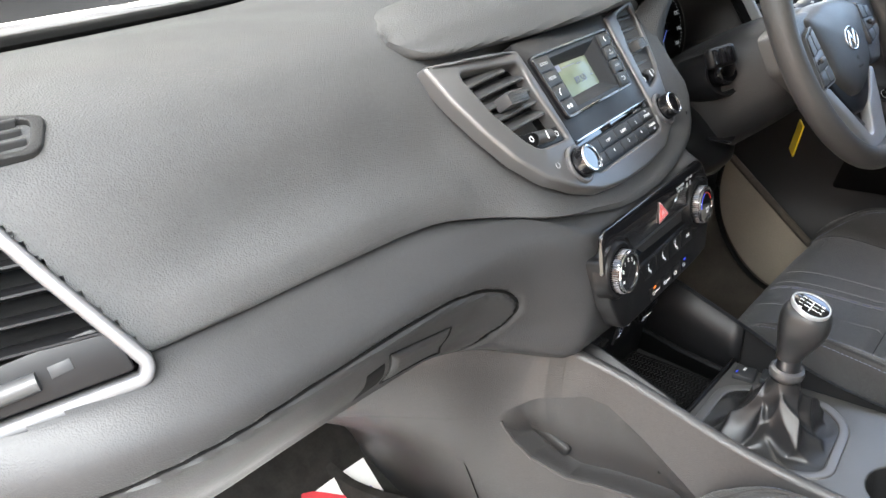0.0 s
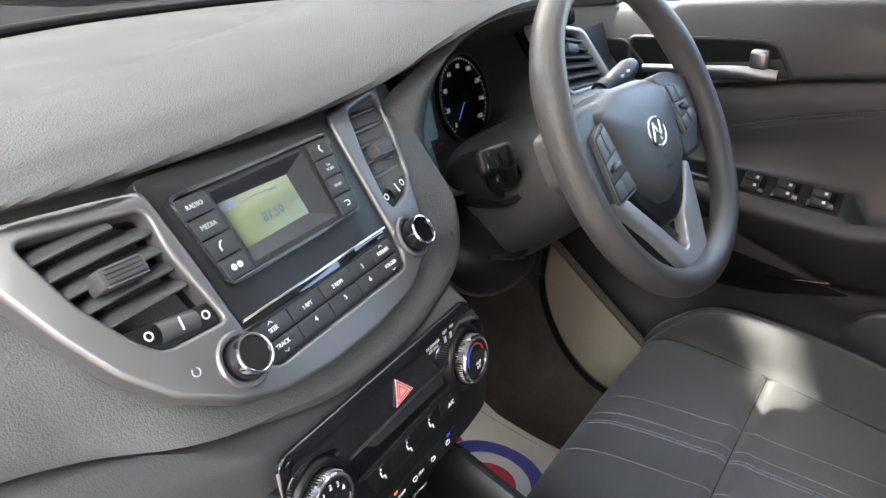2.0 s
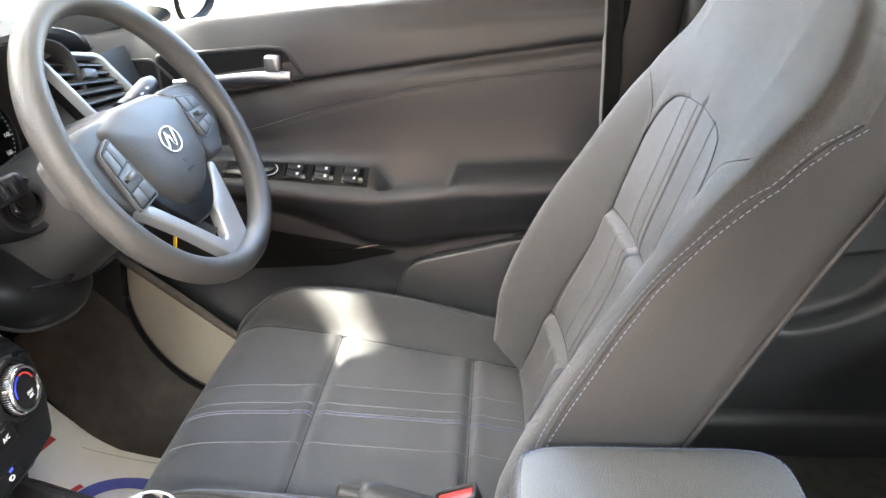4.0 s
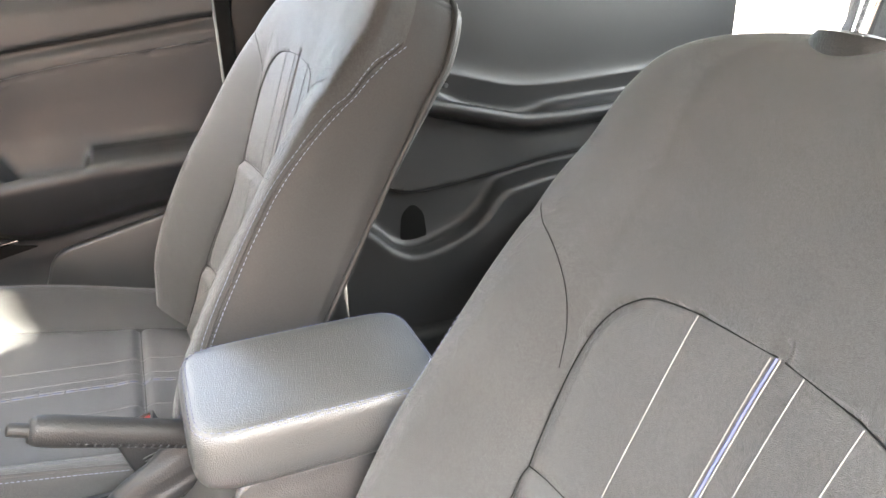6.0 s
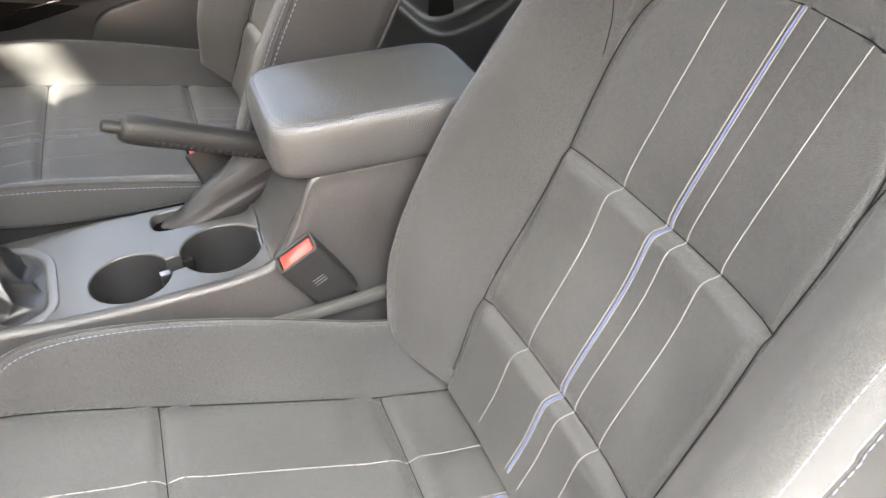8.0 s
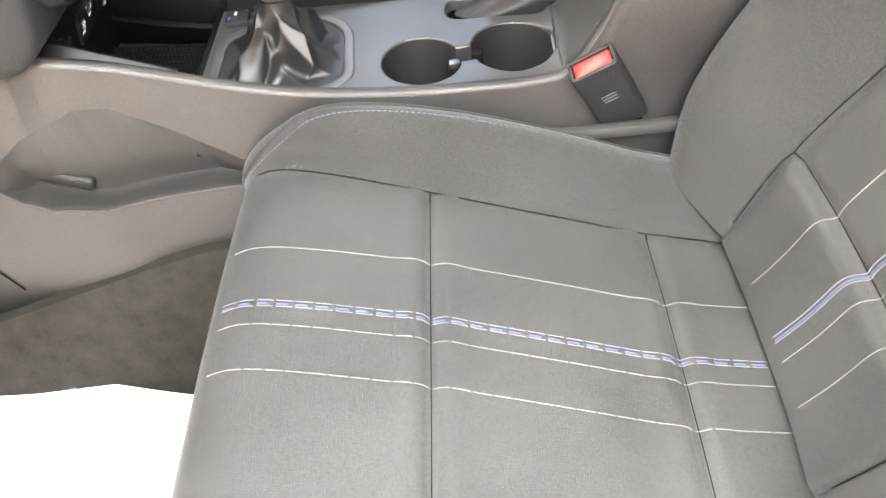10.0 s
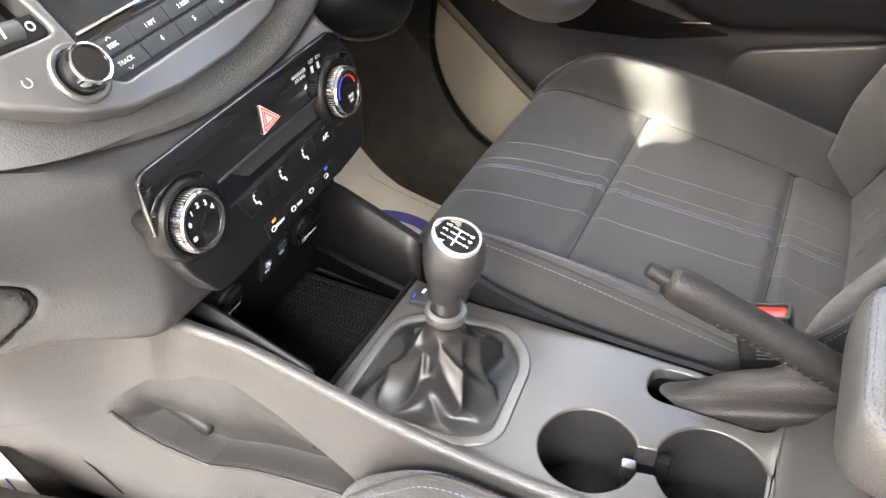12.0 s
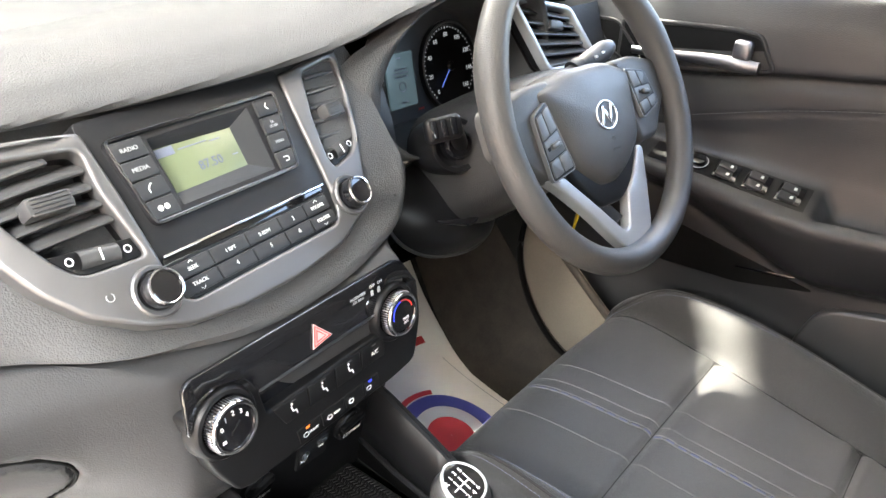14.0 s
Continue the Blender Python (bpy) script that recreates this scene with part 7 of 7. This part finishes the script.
# passenger side air vent at the end of the dash
pv = thing("side_air_vent", PV(0, 0), "black slatted air vent with grey frame at the dash end", "air vent")
INN = offset2(ccw(PV_OUT), 0.0095)
part("frame", plate(PV_OUT, [INN], 0.02, 0.003, PV), M_FRAME, pv, "satin grey frame")
part("back", plate(offset2(ccw(PV_OUT), 0.006), [], 0.003, 0.0005, lambda u, v, w: PV(u, v, w - 0.035)), M_RUBBER, pv)
part("roller_plate", plate(soft_loop([(-0.066, -0.058), (0.064, -0.046), (0.060, -0.030), (0.046, -0.012), (-0.066, -0.030)], 0.004, 3), [], 0.012, 0.001, lambda u, v, w: PV(u, v, w - 0.005)), M_SMOOTH, pv)
for k in range(6):
    v = -0.016 + 0.018 * k
    w = 0.052 - 0.55 * max(0, v + 0.01)
    part("vane", grid([[PV(u, v + a - 0.3 * b - 0.0, -0.016 + b) for a, b in [(0.0035 * math.cos(t) + 0.003 * math.sin(t), 0.0125 * math.sin(t)) for t in np.linspace(0, 2 * math.pi, 14, endpoint=False)]] for u in np.linspace(-0.066, w, 6)], closed_u=True, cap_u=True), M_SMOOTH, pv)
part("slider_tab", rbox(0.040, 0.016, 0.02, 0.003, 2, PV.m(-0.030, 0.028, -0.002)), M_KEY, pv)
part("roller", tube([PV(-0.035, -0.042, -0.002), PV(0.008, -0.036, -0.002)], 0.0065, 14), M_VANE, pv, "ribbed thumb roller")
part("open_mark", lathe([(0.0022, 0), (0.0045, 0.0), (0.0045, 0.0004), (0.0022, 0.0004)], 20, PV.m(-0.045, -0.045, -0.0042)), M_WHITE, pv)
part("close_mark", rbox(0.014, 0.008, 0.001, 0.002, 2, PV.m(0.022, -0.032, -0.0042, 10)), M_KEY, pv)
# small demister slot on the dash top
DM = Face((-0.615, 0.540, 1.181), -8, 58)
dm = part("demister_slot", plate(soft_loop([(-0.07, -0.018), (0.05, -0.022), (0.064, 0.010), (0.02, 0.020), (-0.07, 0.020)], 0.010, 4), [soft_loop([(-0.066, -0.013), (0.044, -0.017), (0.054, 0.008), (0.018, 0.014), (-0.066, 0.014)], 0.008, 4)], 0.008, 0.0015, lambda u, v, w: DM(u, v, w + 0.009)), M_HARD, dashboard, "black demister vent")
for k in range(3):
    part("slat", rbox(0.11, 0.003, 0.008, 0.001, 1, DM.m(-0.01, -0.009 + 0.009 * k, 0.006)), M_VANE, dm)

# floor mats
def mat_wave(x, y):
    return 0.002 * math.sin(9 * x + 7 * y) + 0.0012 * math.sin(31 * x - 23 * y)


def paper_mat(name, left, right, pts, label):
    """A paper sheet on the footwell floor; left and right give its edges along the car."""
    m = thing(name, (0.5 * (left(0.5) + right(0.5)), 0.5, 0.44), label, "floor mat")
    part("sheet", grid([[V(x, y, z + mat_wave(x, y)) for x in np.linspace(left(y), right(y), 30)] for y, z in curve(pts, 40)]), M_PAPER, m, "white paper sheet")
    return m


DRIVER_MAT = [(0.20, 0.434), (0.45, 0.441), (0.60, 0.466), (0.68, 0.492), (0.76, 0.555), (0.82, 0.63)]
PASS_MAT = [(0.20, 0.434), (0.40, 0.438), (0.56, 0.456), (0.66, 0.476), (0.735, 0.522)]
dm1 = paper_mat("paper_floor_mat", lambda y: 0.17, lambda y: float(np.interp(y, [0.2, 0.52, 0.60, 0.70, 0.82], [0.605, 0.612, 0.618, 0.652, 0.675])), DRIVER_MAT, "white paper floor mat with red and blue round print")
pm1 = paper_mat("paper_floor_mat", lambda y: -0.60, lambda y: -0.154 - 0.15 * (0.72 - y), PASS_MAT, "white paper floor mat with red and blue print in passenger footwell")


def mat_z(pts, x, y):
    c = curve(pts, 40)
    return float(np.interp(y, c[:, 0], c[:, 1])) + mat_wave(x, y) + 0.0022


def disc_on(cx, cy, r0, r1, mat, parent, pts, a0=0.0, a1=360.0):
    full = a1 - a0 > 359
    rows = []
    for r in np.linspace(r0, r1, 6):
        ring = [(cx + r * math.cos(radians(t)), cy + r * math.sin(radians(t))) for t in np.linspace(a0, a1, 48, endpoint=not full)]
        rows.append([V(x, y, mat_z(pts, x, y)) for x, y in ring])
    part("print", grid(rows, closed_u=full), mat, parent)


def band_on(a, b, width, mat, parent, pts):
    a, b = np.array(a), np.array(b)
    n = np.array([-(b - a)[1], (b - a)[0]]) / np.linalg.norm(b - a) * width / 2
    rows = []
    for k in np.linspace(0, 1, 16):
        p = a + (b - a) * k
        rows.append([V(*(p + n * w), mat_z(pts, *(p + n * w))) for w in (-1, 0, 1)])
    part("print", grid(rows), mat, parent)


disc_on(0.462, 0.526, 0.0005, 0.043, M_MATRED, dm1, DRIVER_MAT)
disc_on(0.462, 0.526, 0.068, 0.095, M_MATBLUE, dm1, DRIVER_MAT)
disc_on(0.462, 0.526, 0.097, 0.108, M_MATRED, dm1, DRIVER_MAT, 60, 110)
band_on((0.50, 0.716), (0.595, 0.704), 0.013, M_MATRED, dm1, DRIVER_MAT)
band_on((0.596, 0.50), (0.602, 0.66), 0.0015, M_GREYPRINT, dm1, DRIVER_MAT)
band_on((-0.27, 0.676), (-0.186, 0.634), 0.017, M_MATRED, pm1, PASS_MAT)
band_on((-0.27, 0.706), (-0.186, 0.664), 0.018, M_MATBLUE, pm1, PASS_MAT)
band_on((-0.27, 0.740), (-0.206, 0.690), 0.016, M_MATRED, pm1, PASS_MAT)
band_on((-0.172, 0.70), (-0.208, 0.46), 0.0018, M_MATBLUE, pm1, PASS_MAT)

# sills, pillars, roof, windscreen
body = thing("car_body", (0.0, 0.0, 0.3), "white car body shell with roof, pillars and sills", "car body", kind="structure")
for s in (-1, 1):
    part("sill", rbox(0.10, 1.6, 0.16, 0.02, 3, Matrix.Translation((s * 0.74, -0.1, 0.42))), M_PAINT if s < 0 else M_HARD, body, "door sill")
    pts = curve([V(s * 0.70, 0.86, 1.19), V(s * 0.735, 0.50, 1.36), V(s * 0.70, 0.12, 1.49)], 20)
    part("screen_pillar", tube(pts, 0.035, 12), M_HEAD, body, "grey screen pillar")
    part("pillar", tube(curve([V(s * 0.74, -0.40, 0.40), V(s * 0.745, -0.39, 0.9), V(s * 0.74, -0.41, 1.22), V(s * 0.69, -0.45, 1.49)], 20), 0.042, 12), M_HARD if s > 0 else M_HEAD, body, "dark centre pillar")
    part("roof_rail", tube(curve([V(s * 0.70, 0.12, 1.485), V(s * 0.715, -0.4, 1.495), V(s * 0.70, -1.6, 1.47)], 16), 0.030, 10), M_HEAD, body)
part("roof", grid([[V(x, y, 1.59 - 0.11 * (abs(x) / 0.70) ** 4 - 0.03 * max(0.0, (y - 0.02) / 0.12)) for x in np.linspace(-0.70, 0.70, 24)] for y in np.linspace(0.14, -1.7, 20)]), M_HEAD, body, "light roof lining")
ws = part("windscreen", grid([[V(x * (1 - 0.12 * k), 0.99 - 0.86 * k + 0.10 * (1 - (x / 0.70) ** 2) * (1 - k), 1.185 + 0.34 * k) for x in np.linspace(-0.72, 0.72, 16)] for k in np.linspace(0, 1, 10)]), M_SCREENGLASS, body, "lightly tinted windscreen")
ws.visible_shadow = False
part("scuttle", grid([[V(x, y, 1.176 - 0.02 * (y - 0.78) / 0.5) for x in np.linspace(-0.74, 0.74, 10)] for y in (0.90, 0.96, 1.05, 1.15, 1.25)]), M_RUBBER, body, "black scuttle panel")
part("bonnet", grid([[V(x, y, 1.135 - 0.12 * ((y - 1.2) / 1.0) ** 2 - 0.05 * (x / 0.8) ** 2) for x in np.linspace(-0.8, 0.8, 14)] for y in np.linspace(1.22, 2.2, 12)]), M_PAINT, body, "white bonnet")
part("firewall", rbox(1.46, 0.02, 0.75, 0.005, 1, Matrix.Translation((0, 0.98, 0.80))), M_CARPET, body)
rows = [[V(0.775 - 0.012 * math.sin(math.pi * k) - 0.5 * max(0, z - 1.22) ** 1.0 * 0.35, -0.262 - 0.15 * k - 0.12 * (z - 1.1), z) for k in np.linspace(0, 1, 8)] for z in np.linspace(0.42, 1.54, 20)]
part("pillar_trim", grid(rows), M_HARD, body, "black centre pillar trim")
part("roof_header", grid([[V(x, -0.02 + 0.27 * k, 1.585 - 0.10 * k) for x in np.linspace(-0.66, 0.66, 8)] for k in np.linspace(0, 1, 8)]), M_HEAD, body, "light roof header above the windscreen")
for side in (-1, 1):
    part("rear_window", rbox(0.005, 0.95, 0.31, 0.002, 1, Matrix.Translation((side * 0.752, -0.90, 1.36)) @ Matrix.Rotation(radians(-14 * side), 4, "Y")), M_TINT, body, "grey tinted rear door glass")
    part("rear_corner", rbox(0.03, 0.36, 0.34, 0.008, 1, Matrix.Translation((side * 0.745, -1.53, 1.36)) @ Matrix.Rotation(radians(-14 * side), 4, "Y")), M_RUBBER, body, "dark rear corner pillar")
part("rear_quarter", rbox(0.03, 1.5, 0.82, 0.01, 1, Matrix.Translation((-0.775, -1.20, 0.80))), M_HARD, body, "black rear side panel")
part("window_frame", tube(curve([V(0.785, -0.268, 1.16), V(0.765, -0.285, 1.30), V(0.715, -0.325, 1.50)], 14), 0.022, 10), M_RUBBER, body, "black door window frame")
part("door_edge", rbox(0.055, 0.028, 0.80, 0.008, 2, Matrix.Translation((0.782, -0.268, 0.83))), M_RUBBER, body, "black rear edge of the door opening")
# rear door and seat seen between the front seats
rd = thing("rear_door", (0.74, -0.8, 0.5), "black rear door trim with armrest and bottle pocket", "car door", kind="structure")
rows = []
for y in np.linspace(-1.35, -0.43, 80):
    a = float(ramp(y, [-1.35, -0.93, -0.82, -0.76, -0.62, -0.43], [0.945, 0.929, 0.932, 0.945, 0.982, 1.02]))
    lo = float(ramp(y, [-1.35, -0.91, -0.745, -0.585, -0.535, -0.43], [0.845, 0.825, 0.803, 0.790, 0.803, 0.83]))
    rim = min(float(ramp(y, [-1.35, -0.80, -0.77, -0.72, -0.61, -0.55, -0.48, -0.43], [0.80, 0.797, 0.775, 0.715, 0.672, 0.677, 0.74, 0.77])), lo - 0.028)
    cup = 0.022 * math.exp(-(((y + 0.76) / 0.11) ** 4))
    key = [(0.785, 1.235), (0.762, 1.22), (0.755, 1.15), (0.755, a + 0.075), (0.750, a + 0.048), (0.752, a + 0.038), (0.754, a + 0.012 - cup), (0.722, a + 0.001 - cup), (0.712, a + 0.002 - cup * 0.4), (0.705, a + 0.003), (0.697, a - 0.002), (0.695, a - 0.010), (0.700, a - 0.022), (0.722, a - 0.036), (0.738, a - 0.048)]
    key += [(0.738, lo + 0.022), (0.738, lo + 0.008), (0.744, lo), (0.757, lo - 0.005), (0.759, (lo + rim) / 2), (0.755, rim + 0.010), (0.728, rim + 0.004), (0.712, rim), (0.706, rim - 0.010), (0.712, rim - 0.07), (0.722, 0.48), (0.72, 0.42)]
    rows.append([V(x, y, z) for x, z in curve(key, 170)])
part("trim_panel", grid(rows), M_DOOR, rd, "black grained rear door trim", sharp=60)
part("lower_inset", plate(soft_loop([(-0.500, 0.960), (-0.600, 0.930), (-0.850, 0.850), (-0.760, 0.838), (-0.730, 0.826), (-0.600, 0.812), (-0.535, 0.822), (-0.500, 0.830)], 0.008, 3), [], 0.006, 0.0022, lambda u, v, w: V(0.7395 - w, u, v)), M_DOOR, rd, "raised black lower panel")
# flush plate; its near-black colour stands for shade in the bottle hollow
part("bottle_shade", plate(soft_loop([(-0.030, -0.040), (0.030, -0.040), (0.024, 0.02), (0.0, 0.042), (-0.024, 0.02)], 0.014, 5), [], 0.006, 0.001, lambda u, v, w: V(0.757 - w, -0.588 - u, 0.722 + v)), M_RUBBER, rd, "near-black plate for the shade in the bottle recess")
part("pull_screw", lathe([(0.0, 0.002), (0.004, 0.002), (0.005, 0.0), (0.005, -0.004)], 14, Matrix.Translation((0.751, -0.665, 0.995)) @ Matrix.Rotation(radians(-90), 4, "Y")), M_STEEL, rd, "small bright screw head")
bench = thing("rear_seat", (0.2, -1.2, 0.45), "black cloth rear bench seat", "car seat")
rows = []
for y, z, k in ((-0.83, 0.52, 0.9), (-0.80, 0.58, 1), (-0.79, 0.67, 1), (-0.81, 0.725, 1), (-0.88, 0.742, 1), (-1.15, 0.70, 1), (-1.35, 0.68, 1)):
    rows.append([V(0.0 + 0.70 * x * k, y - 0.03 * x * x, z + 0.012 * math.sin(5 * x) ** 2) for x in np.linspace(-1, 1, 60)])
part("bench", grid([list(map(Vector, r)) for r in np.array([curve([row[j] for row in rows], 50) for j in range(60)]).transpose(1, 0, 2)]), M_CLOTH, bench, "black cloth bench", sharp=0)
part("bench_back", grid([[V(0.62 * x, -1.36 - 0.25 * k - 0.02 * math.cos(4 * x), 0.68 + 0.55 * k) for x in np.linspace(-1, 1, 30)] for k in np.linspace(0, 1, 12)]), M_CLOTH, bench)
part("front_side_wall", rbox(0.02, 0.50, 0.80, 0.004, 1, Matrix.Translation((0.800, 0.80, 0.78))), M_HARD, body, "dark body side beside the footwell")
part("tailgate", rbox(1.5, 0.03, 0.88, 0.01, 1, Matrix.Translation((0, -1.68, 0.665))), M_HARD, body)
part("rear_screen", rbox(1.30, 0.006, 0.40, 0.002, 1, Matrix.Translation((0, -1.65, 1.30)) @ Matrix.Rotation(radians(18), 4, "X")), M_TINT, body, "tinted rear screen")

# door mirror and its sail panel
dmir = thing("door_mirror", (0.97, 0.50, 1.22), "white door mirror outside the driver window", "door mirror")
rows = []
for k, r in ((0.0, 0.86), (0.008, 0.95), (0.03, 1.0), (0.06, 0.94), (0.09, 0.76), (0.108, 0.45), (0.114, 0.03)):
    rows.append([V(0.985 + 0.115 * r * x, 0.465 + k, 1.235 + 0.072 * r * y + 0.01 * x) for x, y in roundrect(2.8, 48)])
part("housing", grid(rows, closed_u=True, cap_u=False), M_PAINT, dmir, "white painted housing", sharp=0)
part("bezel", tube([V(0.985 + 0.097 * x, 0.466, 1.235 + 0.060 * y + 0.01 * x) for x, y in roundrect(2.8, 48)], 0.006, 8, True), M_RUBBER, dmir)
part("mirror_glass", grid([[V(0.985 + 0.097 * k * x, 0.470, 1.235 + 0.060 * k * y + 0.01 * k * x) for x, y in roundrect(2.8, 48)] for k in (0.02, 0.5, 1.0)], closed_u=True), M_CHROME, dmir, "mirror glass")
part("foot", tube([V(0.90, 0.50, 1.20), V(0.84, 0.51, 1.185), V(0.785, 0.52, 1.19)], [0.03, 0.026, 0.022], 12, flat=0.6), M_RUBBER, dmir)
part("sail_panel", plate(soft_loop([(-0.66, 1.165), (-0.49, 1.19), (-0.52, 1.235), (-0.60, 1.30), (-0.66, 1.27)], 0.012, 4), [], 0.012, 0.004, lambda u, v, w: V(0.775 - w, -u, v)), M_HARD, door, "black mirror sail panel")
# outside
structure("ground", grid([[V(x, y, 0.0) for x in np.r_[-400, -60, np.linspace(-12, 12, 13), 60, 400]] for y in np.r_[-400, -60, np.linspace(-12, 12, 13), 60, 400]]), M_GROUND, "pale concrete yard")

# added out of view; the gap between the sheets shapes the seat's sun patch
blocker = thing("sun_blocker", (0.0, -0.4, 0.0), "unseen pale sheets added to shape the sun on the driver seat", "roof", kind="structure")
M_SHEET = material("pale sun blocker sheet", (0.6, 0.59, 0.57), 0.8, grain=0.2, scale=30, kind="noise")
part("blocker_sheet", rbox(2.40, 6.0, 0.10, 0.01, 1, Matrix.Translation((0.163, -0.545, 4.0)) @ Matrix.Rotation(radians(-7.4), 4, "Z")), M_SHEET, blocker)
part("blocker_sheet", rbox(3.20, 1.5, 0.10, 0.01, 1, Matrix.Translation((-0.03, 3.08, 4.11)) @ Matrix.Rotation(radians(12), 4, "Z")), M_SHEET, blocker)
for x, y in ((-1.6, 3.4), (1.25, 4.0)):
    part("post", rbox(0.07, 0.07, 4.07, 0.008, 1, Matrix.Translation((x, y, 2.035))), M_STEEL, blocker, "steel post added under the unseen sheets")
for x, y in ((1.60, 1.9), (0.85, -3.45), (-1.25, -3.2)):
    part("post", rbox(0.07, 0.07, 3.96, 0.008, 1, Matrix.Translation((x, y, 1.98))), M_STEEL, blocker, "steel post added under the unseen sheets")
# unseen wall, added to throw pinkish light on the console side
wall = thing("bounce_wall", (-5.0, 0.0, 0.0), "unseen pinkish wall added to bounce light into the open door", "wall", kind="structure")
part("wall_face", rbox(0.3, 30.0, 3.6, 0.02, 1, Matrix.Translation((-5.0, -2.0, 1.8))), material("pinkish bounce surface", (0.46, 0.34, 0.29), 0.9, grain=0.6, scale=40, kind="noise", vary=0.2, blotch=3.0), wall)
